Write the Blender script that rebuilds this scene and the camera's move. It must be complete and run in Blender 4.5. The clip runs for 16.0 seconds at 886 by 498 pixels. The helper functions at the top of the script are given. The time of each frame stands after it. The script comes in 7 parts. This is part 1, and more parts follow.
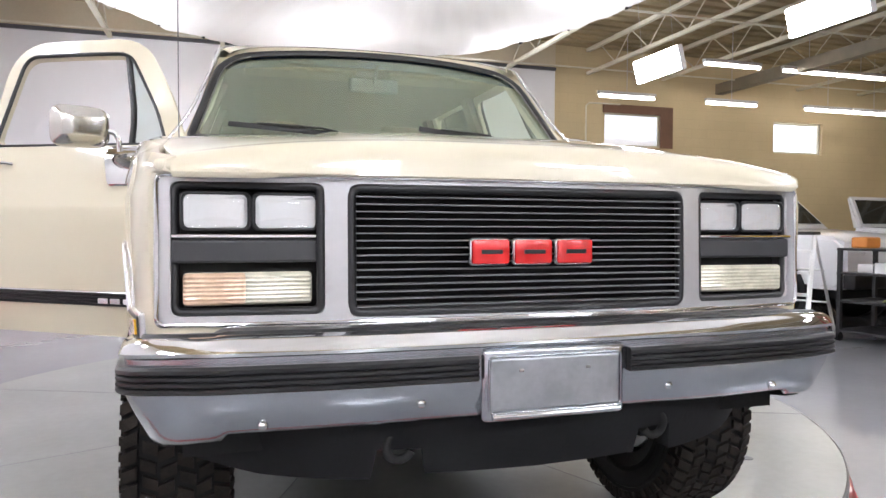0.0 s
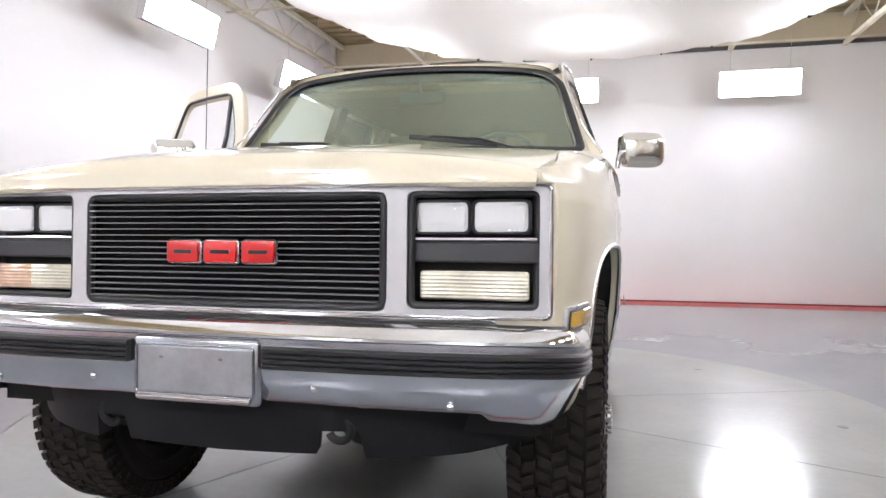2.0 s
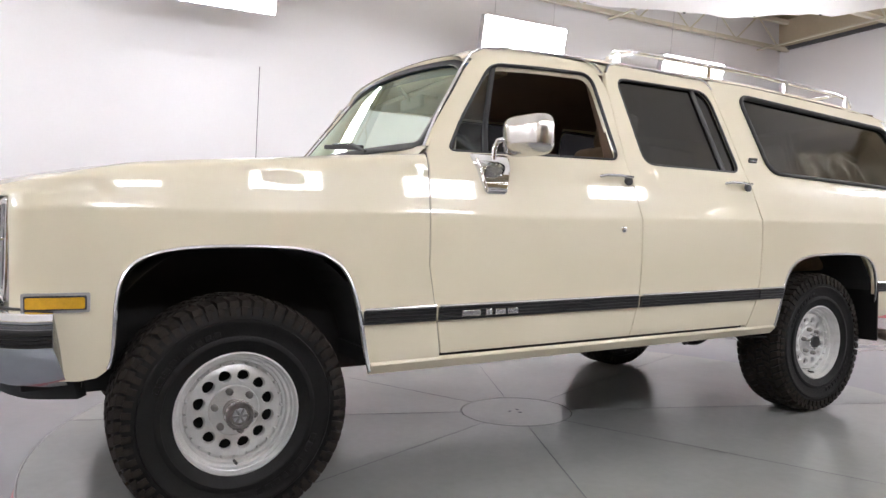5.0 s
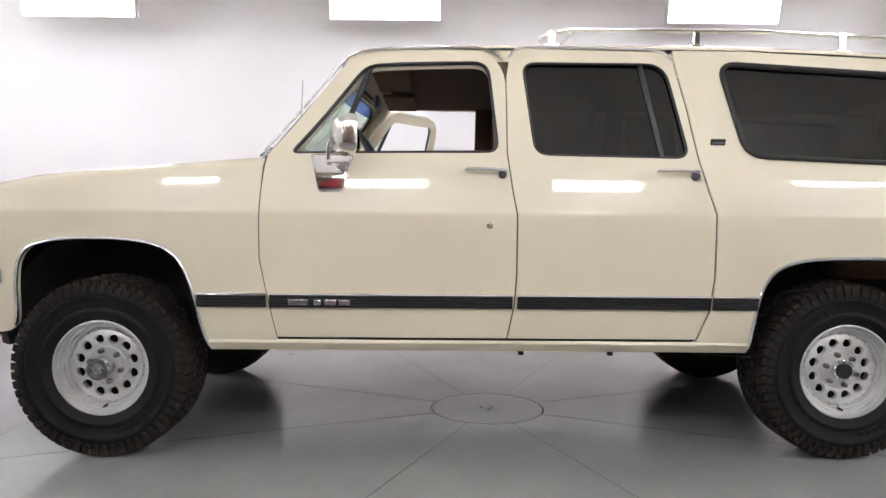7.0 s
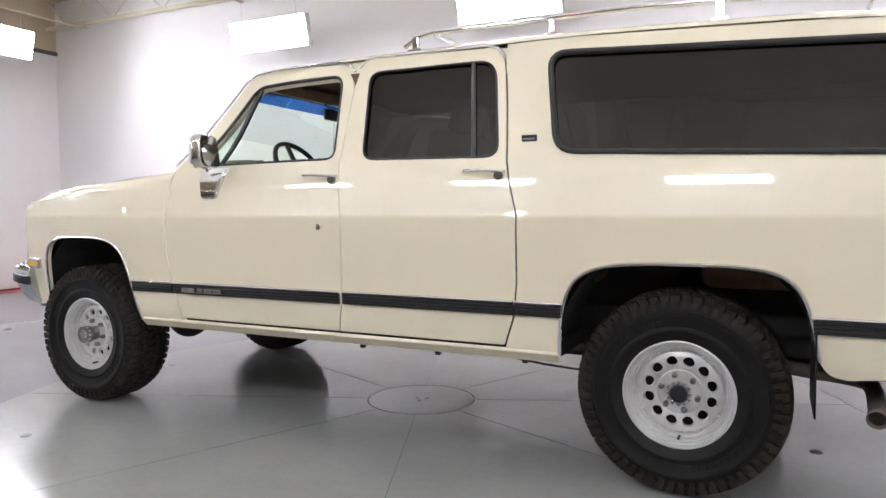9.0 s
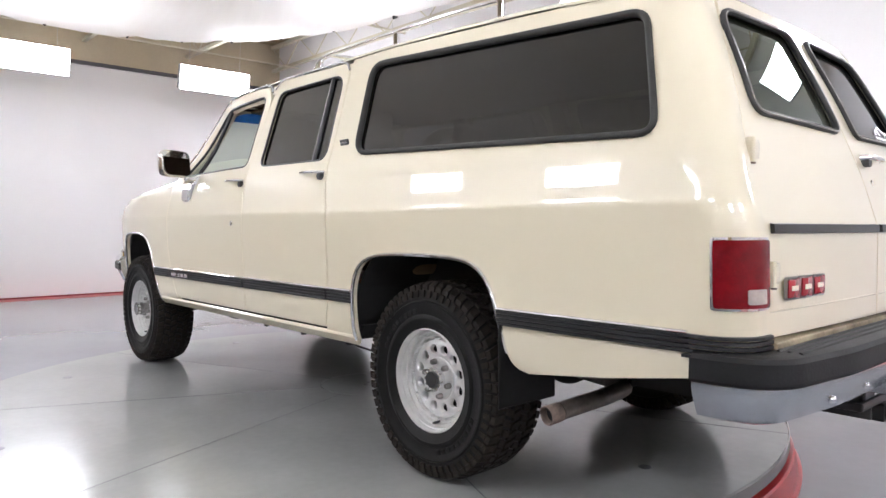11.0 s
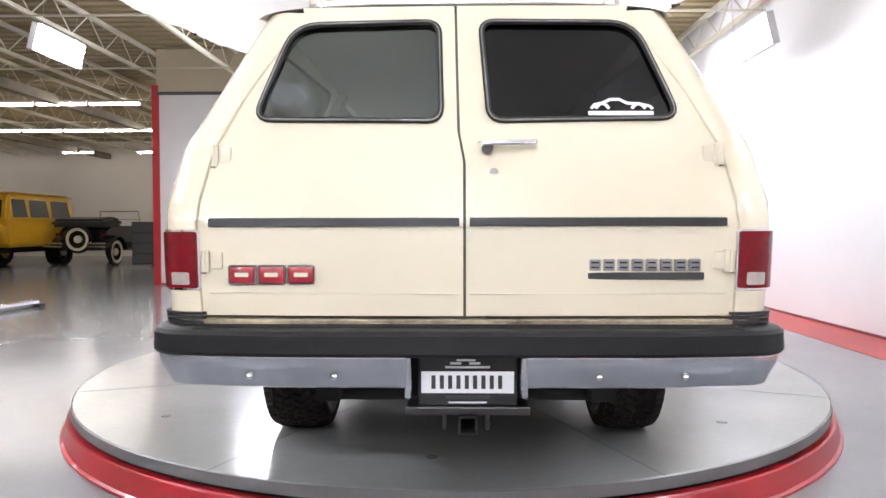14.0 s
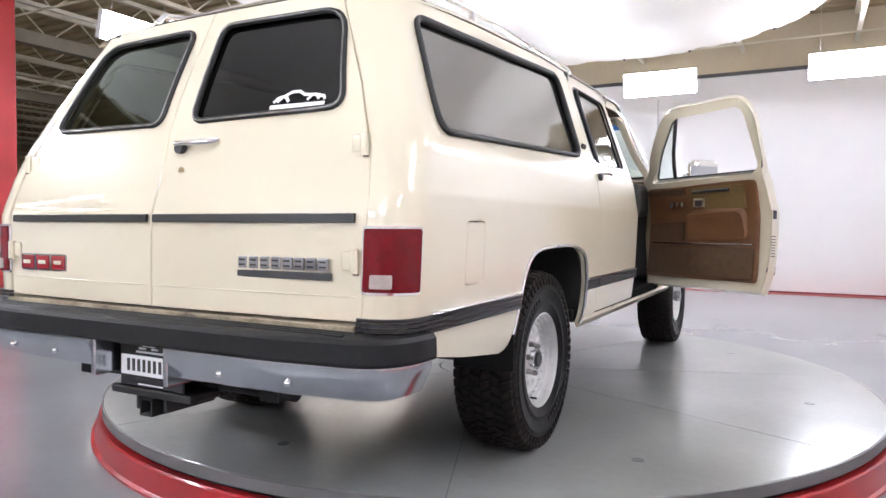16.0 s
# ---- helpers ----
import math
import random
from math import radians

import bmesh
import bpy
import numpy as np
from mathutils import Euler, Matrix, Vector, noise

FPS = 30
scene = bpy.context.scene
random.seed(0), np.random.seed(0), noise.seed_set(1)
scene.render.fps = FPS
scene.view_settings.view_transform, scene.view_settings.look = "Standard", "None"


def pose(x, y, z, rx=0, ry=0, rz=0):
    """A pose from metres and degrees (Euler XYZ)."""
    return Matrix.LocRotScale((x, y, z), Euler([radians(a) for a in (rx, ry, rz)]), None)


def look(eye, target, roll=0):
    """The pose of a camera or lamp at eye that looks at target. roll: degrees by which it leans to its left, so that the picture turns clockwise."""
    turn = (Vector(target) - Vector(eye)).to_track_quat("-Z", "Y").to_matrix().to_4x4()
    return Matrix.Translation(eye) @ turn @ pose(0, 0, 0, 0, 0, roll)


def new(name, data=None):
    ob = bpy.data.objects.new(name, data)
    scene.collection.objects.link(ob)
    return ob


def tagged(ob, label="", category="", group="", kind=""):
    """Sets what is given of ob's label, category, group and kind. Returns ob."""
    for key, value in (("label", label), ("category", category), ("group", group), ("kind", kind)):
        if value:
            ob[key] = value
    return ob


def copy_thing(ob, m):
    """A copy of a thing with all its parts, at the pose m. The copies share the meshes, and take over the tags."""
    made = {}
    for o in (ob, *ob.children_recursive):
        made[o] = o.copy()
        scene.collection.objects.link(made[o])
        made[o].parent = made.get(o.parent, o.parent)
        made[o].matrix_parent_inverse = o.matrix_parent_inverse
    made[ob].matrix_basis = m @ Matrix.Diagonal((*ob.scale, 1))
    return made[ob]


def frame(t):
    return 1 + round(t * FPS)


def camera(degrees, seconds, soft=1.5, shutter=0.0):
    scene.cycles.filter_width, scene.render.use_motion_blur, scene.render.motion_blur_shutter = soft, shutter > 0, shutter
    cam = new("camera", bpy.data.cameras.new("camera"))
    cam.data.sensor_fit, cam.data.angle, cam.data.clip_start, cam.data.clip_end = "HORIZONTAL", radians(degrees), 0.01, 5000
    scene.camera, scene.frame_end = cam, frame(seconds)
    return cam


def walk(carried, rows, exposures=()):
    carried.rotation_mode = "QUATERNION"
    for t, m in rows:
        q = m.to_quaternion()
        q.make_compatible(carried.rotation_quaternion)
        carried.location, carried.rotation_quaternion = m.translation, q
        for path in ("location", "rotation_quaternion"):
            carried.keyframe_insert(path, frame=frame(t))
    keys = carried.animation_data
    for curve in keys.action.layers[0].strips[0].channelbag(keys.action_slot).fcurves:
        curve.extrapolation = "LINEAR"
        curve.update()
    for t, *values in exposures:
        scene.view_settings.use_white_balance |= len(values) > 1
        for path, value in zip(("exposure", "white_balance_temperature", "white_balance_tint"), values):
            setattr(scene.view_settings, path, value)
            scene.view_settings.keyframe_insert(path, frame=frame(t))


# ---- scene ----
from mathutils.geometry import delaunay_2d_cdt

cam = camera(65.3, 16.0)
PATH = [
    (0, (-0.685, -3.862, 0.996), (-0.09, -1.953, 0.938), 0.2),
    (0.5, (-0.343, -3.936, 0.995), (0.029, -1.971, 0.946), 0.2),
    (1, (0.07, -3.964, 0.988), (0.149, -1.966, 0.948), 0.1),
    (1.5, (0.509, -3.971, 0.988), (0.307, -1.982, 0.951), 0.3),
    (2, (0.977, -3.951, 0.989), (0.489, -2.012, 0.948), 0.2),
    (2.5, (1.458, -3.792, 0.99), (0.677, -1.952, 0.942), 0.3),
    (3, (1.917, -3.581, 1.003), (0.89, -1.867, 0.943), 0.7),
    (3.5, (2.342, -3.282, 1.0), (1.091, -1.724, 0.937), 0.9),
    (4, (2.722, -2.926, 1.008), (1.271, -1.551, 0.937), 1.1),
    (4.2, (2.85, -2.776, 0.989), (1.331, -1.476, 0.93), 0.8),
    (6.3, (3.81, -0.955, 1.045), (1.845, -0.594, 0.96), 0.6),
    (6.5, (3.857, -0.709, 1.043), (1.875, -0.456, 0.96), 0.6),
    (7, (3.935, -0.177, 1.058), (1.937, -0.161, 0.967), 0.5),
    (7.5, (3.971, 0.347, 1.071), (1.986, 0.122, 0.975), 0.4),
    (8, (3.912, 0.895, 1.082), (1.969, 0.433, 0.979), 0.2),
    (8.5, (3.819, 1.433, 1.099), (1.936, 0.769, 0.987), -0.1),
    (9, (3.658, 1.959, 1.107), (1.855, 1.1, 0.991), -0.3),
    (9.2, (3.592, 2.169, 1.093), (1.827, 1.235, 0.986), -0.1),
    (11.3, (2.501, 4.002, 1.007), (1.279, 2.421, 0.94), -0.2),
    (11.5, (2.345, 4.18, 1.007), (1.211, 2.534, 0.938), -0.4),
    (12, (1.959, 4.522, 0.998), (1.031, 2.752, 0.933), -0.4),
    (12.5, (1.506, 4.785, 0.982), (0.802, 2.914, 0.924), -0.1),
    (13, (1.026, 4.972, 0.991), (0.546, 3.031, 0.923), -0.0),
    (13.5, (0.522, 5.098, 0.992), (0.297, 3.112, 0.923), -0.0),
    (14, (0.027, 5.138, 0.984), (0.068, 3.139, 0.924), -0.1),
    (14.5, (-0.512, 5.106, 1.007), (-0.196, 3.133, 0.927), -0.2),
    (15, (-1.018, 5.015, 0.999), (-0.478, 3.091, 0.928), 0.0),
    (15.5, (-1.505, 4.807, 0.997), (-0.756, 2.953, 0.925), 0.3),
    (16, (-1.966, 4.562, 0.983), (-1.022, 2.801, 0.916), 0.3),
]
walk(cam, [(t, look(eye, target, roll)) for t, eye, target, roll in PATH],
     exposures=[(0, -0.29, 6480, 12), (2, -0.32, 6560, 12), (4, -0.45, 6650, 12), (6.5, -0.57, 6680, 12), (9, -0.46, 6550, 12), (11.5, -0.26, 6500, 12.5), (13.5, -0.04, 6480, 12), (16, -0.10, 6350, 13)])

# ---- light ----
world = bpy.data.worlds.new("world")
scene.world = world
world.use_nodes = True
world.node_tree.nodes["Background"].inputs["Color"].default_value = (0.75, 0.85, 1.0, 1)
world.node_tree.nodes["Background"].inputs["Strength"].default_value = 1.2
SOFTBOX_POWER = 50.0
TUBE_POWER = 24.0

# ---- materials ----


def material(name, color, rough=0.5, metal=0.0, var=0.12, scale=6.0, fine=90.0, bump=0.0, coat=0.0, spec=0.5, rvar=0.1,
             transmission=0.0, dark=None, ribs=0.0, coat_rough=0.03):
    """A surface with two scales of variation in colour and gloss and a fine relief."""
    m = bpy.data.materials.new(name)
    m.use_nodes = True
    nt = m.node_tree
    b = nt.nodes["Principled BSDF"]
    b.inputs["Metallic"].default_value = metal
    b.inputs["Coat Weight"].default_value = coat
    b.inputs["Coat Roughness"].default_value = coat_rough
    b.inputs["Specular IOR Level"].default_value = spec
    b.inputs["Transmission Weight"].default_value = transmission
    co = nt.nodes.new("ShaderNodeTexCoord")
    n1, n2 = nt.nodes.new("ShaderNodeTexNoise"), nt.nodes.new("ShaderNodeTexNoise")
    for n, s in ((n1, scale), (n2, fine)):
        n.inputs["Scale"].default_value = s
        n.inputs["Detail"].default_value = 5.0
        nt.links.new(co.outputs["Object"], n.inputs["Vector"])
    mixf = nt.nodes.new("ShaderNodeMath")
    mixf.operation = "MULTIPLY_ADD"
    mixf.inputs[1].default_value = 0.3
    nt.links.new(n2.outputs["Fac"], mixf.inputs[0])
    nt.links.new(n1.outputs["Fac"], mixf.inputs[2])
    ramp = nt.nodes.new("ShaderNodeValToRGB")
    lo = dark or [c * (1 - var) for c in color]
    hi = [min(1, c * (1 + var * 0.6)) for c in color] if dark is None else color
    ramp.color_ramp.elements[0].position, ramp.color_ramp.elements[1].position = 0.4, 0.9
    ramp.color_ramp.elements[0].color, ramp.color_ramp.elements[1].color = (*lo, 1), (*hi, 1)
    nt.links.new(mixf.outputs[0], ramp.inputs["Fac"])
    nt.links.new(ramp.outputs["Color"], b.inputs["Base Color"])
    r = nt.nodes.new("ShaderNodeMapRange")
    r.inputs["To Min"].default_value, r.inputs["To Max"].default_value = max(0.0, rough - rvar * rough), min(1.0, rough + rvar * rough)
    nt.links.new(n1.outputs["Fac"], r.inputs["Value"])
    nt.links.new(r.outputs["Result"], b.inputs["Roughness"])
    if ribs:
        wv = nt.nodes.new("ShaderNodeTexWave")
        wv.bands_direction = "Z"
        wv.inputs["Scale"].default_value = ribs
        wv.inputs["Distortion"].default_value = 0.4
        nt.links.new(co.outputs["Object"], wv.inputs["Vector"])
        bn = nt.nodes.new("ShaderNodeBump")
        bn.inputs["Strength"].default_value = 0.5
        bn.inputs["Distance"].default_value = 0.003
        nt.links.new(wv.outputs["Fac"], bn.inputs["Height"])
        nt.links.new(bn.outputs["Normal"], b.inputs["Normal"])
    elif bump:
        bn = nt.nodes.new("ShaderNodeBump")
        bn.inputs["Strength"].default_value = bump
        bn.inputs["Distance"].default_value = 0.002
        nt.links.new(n2.outputs["Fac"], bn.inputs["Height"])
        nt.links.new(bn.outputs["Normal"], b.inputs["Normal"])
    return m


def glow(name, color, power):
    m = bpy.data.materials.new(name)
    m.use_nodes = True
    b = m.node_tree.nodes["Principled BSDF"]
    b.inputs["Base Color"].default_value = (0.8, 0.8, 0.8, 1)
    b.inputs["Emission Color"].default_value = (*color, 1)
    b.inputs["Emission Strength"].default_value = power
    return m


def glass(name, tint, rough=0.0, gloss=0.06, sheen=(1, 1, 1), steep=5.0, wave=0.0):
    """Thin pane: a mirror share by Fresnel over a tinted see-through."""
    m = bpy.data.materials.new(name)
    m.use_nodes = True
    nt = m.node_tree
    nt.nodes.remove(nt.nodes["Principled BSDF"])
    out = nt.nodes["Material Output"]
    tr, gl, mix, fr, pw, ad = (nt.nodes.new(k) for k in ("ShaderNodeBsdfTransparent", "ShaderNodeBsdfGlossy", "ShaderNodeMixShader", "ShaderNodeLayerWeight", "ShaderNodeMath", "ShaderNodeMath"))
    tr.inputs["Color"].default_value = (*tint, 1)
    gl.inputs["Roughness"].default_value = rough
    gl.inputs["Color"].default_value = (*sheen, 1)
    fr.inputs["Blend"].default_value = 0.5
    pw.operation, ad.operation, ad.use_clamp = "POWER", "MULTIPLY_ADD", True
    pw.inputs[1].default_value = steep
    ad.inputs[1].default_value, ad.inputs[2].default_value = 1 - gloss, gloss
    nt.links.new(fr.outputs["Facing"], pw.inputs[0])
    nt.links.new(pw.outputs[0], ad.inputs[0])
    nt.links.new(ad.outputs[0], mix.inputs["Fac"])
    nt.links.new(tr.outputs["BSDF"], mix.inputs[1])
    nt.links.new(gl.outputs["BSDF"], mix.inputs[2])
    nt.links.new(mix.outputs["Shader"], out.inputs["Surface"])
    if wave:
        tc, no, bu = (nt.nodes.new(k) for k in ("ShaderNodeTexCoord", "ShaderNodeTexNoise", "ShaderNodeBump"))
        no.inputs["Scale"].default_value, no.inputs["Detail"].default_value = 2.2, 1.0
        bu.inputs["Strength"].default_value, bu.inputs["Distance"].default_value = 1.0, wave
        nt.links.new(tc.outputs["Object"], no.inputs["Vector"])
        nt.links.new(no.outputs["Fac"], bu.inputs["Height"])
        nt.links.new(bu.outputs["Normal"], gl.inputs["Normal"])
    return m


CREAM = material("cream_paint", (0.70, 0.635, 0.478), 0.32, var=0.03, coat=1.0, scale=1.5, fine=300, bump=0.02)
CHROME = material("chrome", (0.86, 0.86, 0.87), 0.06, 1.0, var=0.05, scale=9, rvar=0.4)
BUMPER_STEEL = material("bumper_steel", (0.54, 0.565, 0.60), 0.18, 1.0, var=0.14, scale=5, fine=60, rvar=0.4, bump=0.05)
SATIN = material("satin_trim", (0.84, 0.84, 0.87), 0.22, 1.0, var=0.06, scale=8)
ALLOY = material("cast_alloy", (0.70, 0.70, 0.69), 0.44, 0.85, var=0.15, scale=18, fine=200, bump=0.15)
BLACK_RUBBER = material("tyre_rubber", (0.0065, 0.0062, 0.0060), 0.52, spec=0.18, var=0.35, scale=14, fine=160, bump=0.5)
TREAD = material("tread_rubber", (0.027, 0.022, 0.0175), 0.8, spec=0.2, var=0.4, scale=20, fine=150, bump=0.6, dark=(0.009, 0.0075, 0.0065))
BLACK_TRIM = material("black_trim", (0.013, 0.013, 0.014), 0.42, var=0.3, scale=12, fine=180, bump=0.15)
GREY_TRIM = material("charcoal_trim", (0.036, 0.036, 0.038), 0.45, var=0.15, scale=12, fine=220, bump=0.1)
BUMPER_PAD = material("bumper_pad", (0.0065, 0.0065, 0.0072), 0.55, spec=0.3, var=0.35, scale=7, fine=120, bump=0.35)
UNDER = material("underbody", (0.010, 0.0098, 0.0095), 0.8, var=0.5, scale=6, fine=60, bump=0.5)
RUSTY = material("rusty_steel", (0.27, 0.20, 0.16), 0.7, 0.4, var=0.5, scale=14, fine=90, bump=0.4, dark=(0.06, 0.05, 0.045))
PIPE_STEEL = material("pipe_steel", (0.13, 0.112, 0.10), 0.55, 0.6, var=0.5, scale=12, fine=90, bump=0.3)
RUSTY_CREAM = material("rusty_cream", (0.44, 0.37, 0.25), 0.6, var=0.75, scale=5, fine=60, bump=0.3, dark=(0.035, 0.018, 0.010))
RED_BADGE = material("red_enamel", (0.62, 0.02, 0.02), 0.25, var=0.06, coat=0.6)
RED_LENS = material("red_lens", (0.15, 0.0025, 0.006), 0.22, var=0.3, scale=30, fine=220, coat=0.15, spec=0.25, bump=0.3)
AMBER_LENS = material("amber_lens", (0.60, 0.33, 0.025), 0.14, var=0.2, scale=30, fine=150, coat=1.0, bump=0.3)
CLEAR_LENS = glass("lamp_glass", (0.985, 0.99, 0.99), 0.03, 0.06)
REFLECTOR = material("lamp_reflector", (0.97, 0.97, 0.97), 0.14, 0.45, var=0.04, scale=40, fine=70, bump=0.10)
REVERSE_LENS = material("reverse_lens", (0.40, 0.34, 0.31), 0.3, var=0.2, scale=40, fine=150, bump=0.4)
BAR_GREY = material("grille_bar_paint", (0.22, 0.22, 0.225), 0.36, 0.3, var=0.12, scale=9)
DARK_RED = material("dark_red_enamel", (0.30, 0.012, 0.02), 0.25, var=0.1, coat=0.6)
CREAM_LENS = material("aged_lens", (0.78, 0.75, 0.60), 0.12, 0.35, var=0.25, scale=22, fine=80, coat=0.6, ribs=34)
PINK_LENS = material("faded_amber_lens", (0.80, 0.57, 0.40), 0.12, 0.3, var=0.25, scale=22, fine=80, coat=0.6, ribs=34)
TAN_CLOTH = material("tan_cloth", (0.19, 0.125, 0.07), 0.9, var=0.2, scale=20, fine=400, bump=0.5)
CARAMEL = material("caramel_vinyl", (0.165, 0.070, 0.027), 0.5, var=0.18, scale=9, fine=220, bump=0.25)
OLIVE_CLOTH = material("olive_cloth", (0.17, 0.105, 0.035), 0.85, var=0.2, scale=30, fine=300, bump=0.5)
HEADLINER = material("headliner", (0.11, 0.068, 0.042), 0.9, var=0.15, scale=5, fine=300, bump=0.3)
DASH = material("dash_plastic", (0.03, 0.028, 0.026), 0.5, var=0.2, scale=9, fine=200, bump=0.2)
WHITE_PLATE = material("white_plate", (0.82, 0.82, 0.82), 0.4, var=0.05)
GREY_PANEL = material("grey_panel", (0.50, 0.54, 0.58), 0.35, var=0.1, scale=4)
WINDSHIELD = glass("windshield_glass", (0.76, 0.86, 0.80), gloss=0.28, sheen=(0.86, 1.0, 0.80))
CLEAR_GLASS = glass("side_glass", (0.80, 0.88, 0.86))
BLUE_BAND = glass("blue_band_glass", (0.03, 0.16, 0.55))
TINT_GLASS = glass("tinted_glass", (0.12, 0.127, 0.12), gloss=0.10, sheen=(0.9, 1.0, 0.92))
TINT_DARK = glass("dark_tint_glass", (0.015, 0.015, 0.017), gloss=0.04, sheen=(0.8, 0.8, 0.8))
TINT_SIDE = glass("side_tint_glass", (0.015, 0.015, 0.017), 0.09, 0.045, (1.0, 0.97, 0.92), 4.0, 0.012)
WHITE_WALL = material("white_wall", (0.85, 0.84, 0.85), 0.75, var=0.04, scale=0.7, fine=40, bump=0.1)
PALE_WALL = material("pale_wall", (0.74, 0.70, 0.65), 0.8, var=0.08, scale=0.5, fine=20, bump=0.1)
UPPER_WALL = material("upper_wall", (0.58, 0.50, 0.36), 0.8, var=0.12, scale=0.8, fine=30, bump=0.2)
TAN_WALL = material("tan_wall", (0.56, 0.45, 0.27), 0.8, var=0.12, scale=0.8, fine=30, bump=0.2)


def block_courses(m, length=0.40, height=0.20):
    """Painted block joints pressed into a wall's surface."""
    nt = m.node_tree
    b = nt.nodes["Principled BSDF"]
    co, sp, su, cb, br, bn, mx = (nt.nodes.new("ShaderNode" + k) for k in ("TexCoord", "SeparateXYZ", "Math", "CombineXYZ", "TexBrick", "Bump", "Mix"))
    nt.links.new(co.outputs["Object"], sp.inputs[0])
    nt.links.new(sp.outputs["X"], su.inputs[0])
    nt.links.new(sp.outputs["Y"], su.inputs[1])
    nt.links.new(su.outputs[0], cb.inputs["X"])
    nt.links.new(sp.outputs["Z"], cb.inputs["Y"])
    nt.links.new(cb.outputs[0], br.inputs["Vector"])
    for k, v in (("Scale", 1.0), ("Mortar Size", 0.006), ("Mortar Smooth", 0.6), ("Brick Width", length), ("Row Height", height)):
        br.inputs[k].default_value = v
    br.inputs["Color1"].default_value, br.inputs["Color2"].default_value, br.inputs["Mortar"].default_value = (1, 1, 1, 1), (0.97, 0.97, 0.97, 1), (0.91, 0.91, 0.91, 1)
    mx.data_type, mx.blend_type = "RGBA", "MULTIPLY"
    mx.inputs["Factor"].default_value = 1.0
    old = b.inputs["Base Color"].links[0].from_socket
    nt.links.new(old, mx.inputs["A"])
    nt.links.new(br.outputs["Color"], mx.inputs["B"])
    nt.links.new(mx.outputs["Result"], b.inputs["Base Color"])
    bn.invert = True
    bn.inputs["Strength"].default_value, bn.inputs["Distance"].default_value = 0.2, 0.003
    nt.links.new(br.outputs["Fac"], bn.inputs["Height"])
    nt.links.new(bn.outputs["Normal"], b.inputs["Normal"])


block_courses(TAN_WALL)
FLOOR = material("epoxy_floor", (0.24, 0.245, 0.26), 0.17, var=0.10, scale=0.9, fine=14, rvar=0.12, bump=0.02)
FLOOR_RED = material("red_floor_paint", (0.46, 0.075, 0.075), 0.42, spec=0.3, var=0.14, scale=1.2, fine=20, rvar=0.1)
DISC = material("turntable_top", (0.30, 0.305, 0.295), 0.19, spec=0.9, var=0.14, scale=1.3, fine=22, rvar=0.06, bump=0.03)
DISC_EDGE = material("turntable_edge", (0.19, 0.185, 0.185), 0.4, 0.4, var=0.2, scale=3, fine=50)
RED_RING = material("red_ring_paint", (0.36, 0.013, 0.018), 0.3, var=0.14, scale=3, fine=40, coat=0.4)
RED_STEEL = material("red_steel", (0.50, 0.03, 0.035), 0.4, var=0.15, scale=3, fine=60)
SKIRT_RED = material("skirting_red", (0.22, 0.03, 0.035), 0.5, var=0.2, scale=3, fine=60)
ARGENT = material("argent_paint", (0.66, 0.655, 0.67), 0.26, 0.62, var=0.06, scale=8, coat=0.4)
VALANCE = material("valance_plastic", (0.0065, 0.0065, 0.007), 0.6, spec=0.25, var=0.3, scale=6, fine=90, bump=0.3)
SEAL_RUBBER = material("seal_rubber", (0.024, 0.0235, 0.0225), 0.55, spec=0.3, var=0.25, scale=9, fine=120, bump=0.2)
HUB_STEEL = material("hub_steel", (0.30, 0.29, 0.28), 0.30, 1.0, var=0.35, scale=30, fine=140, bump=0.2)
SEAM = material("panel_gap", (0.10, 0.088, 0.07), 0.8, var=0.3)
PLATE_STEEL = material("plate_steel", (0.52, 0.54, 0.56), 0.36, 0.85, var=0.22, scale=9, fine=70, bump=0.06)
BADGE_GREY = material("badge_grey", (0.34, 0.34, 0.35), 0.3, 0.9, var=0.15, scale=30)
DARK_GAP = material("dark_gap", (0.012, 0.012, 0.012), 0.8, var=0.3)
STEEL_BEAM = material("painted_beam", (0.66, 0.62, 0.50), 0.6, var=0.15, scale=2, fine=50)
DECK = material("ceiling_deck", (0.36, 0.285, 0.16), 0.7, var=0.2, scale=1.2, fine=30)
DARK_STEEL = material("dark_steel", (0.10, 0.10, 0.11), 0.6, 0.3, var=0.25, scale=3, fine=60)
RING_GREY = material("ring_plastic", (0.42, 0.40, 0.47), 0.4, var=0.1)
GIRDER = material("girder_paint", (0.22, 0.19, 0.14), 0.6, 0.1, var=0.25, scale=3, fine=60)
LAMP_BODY = material("lamp_body", (0.55, 0.55, 0.56), 0.5, 0.3, var=0.1)
SOFT_GLOW = glow("softbox_glow", (0.94, 0.97, 1.05), SOFTBOX_POWER)
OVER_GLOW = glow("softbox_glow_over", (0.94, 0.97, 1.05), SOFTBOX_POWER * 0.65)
EAST_GLOW = glow("softbox_glow_east", (0.94, 0.97, 1.05), SOFTBOX_POWER * 1.4)
NORTH_GLOW = glow("softbox_glow_north", (0.94, 0.97, 1.05), SOFTBOX_POWER * 1.8)
SOUTH_GLOW = glow("softbox_glow_south", (0.94, 0.97, 1.05), SOFTBOX_POWER * 1.6)
WEST_GLOW = glow("softbox_glow_west", (0.94, 0.97, 1.05), SOFTBOX_POWER * 0.55)
TUBE_GLOW = glow("tube_glow", (1.0, 0.95, 0.88), TUBE_POWER)
SHOP_GLOW = glow("shop_tube_glow", (1.0, 0.92, 0.82), TUBE_POWER * 2.1)


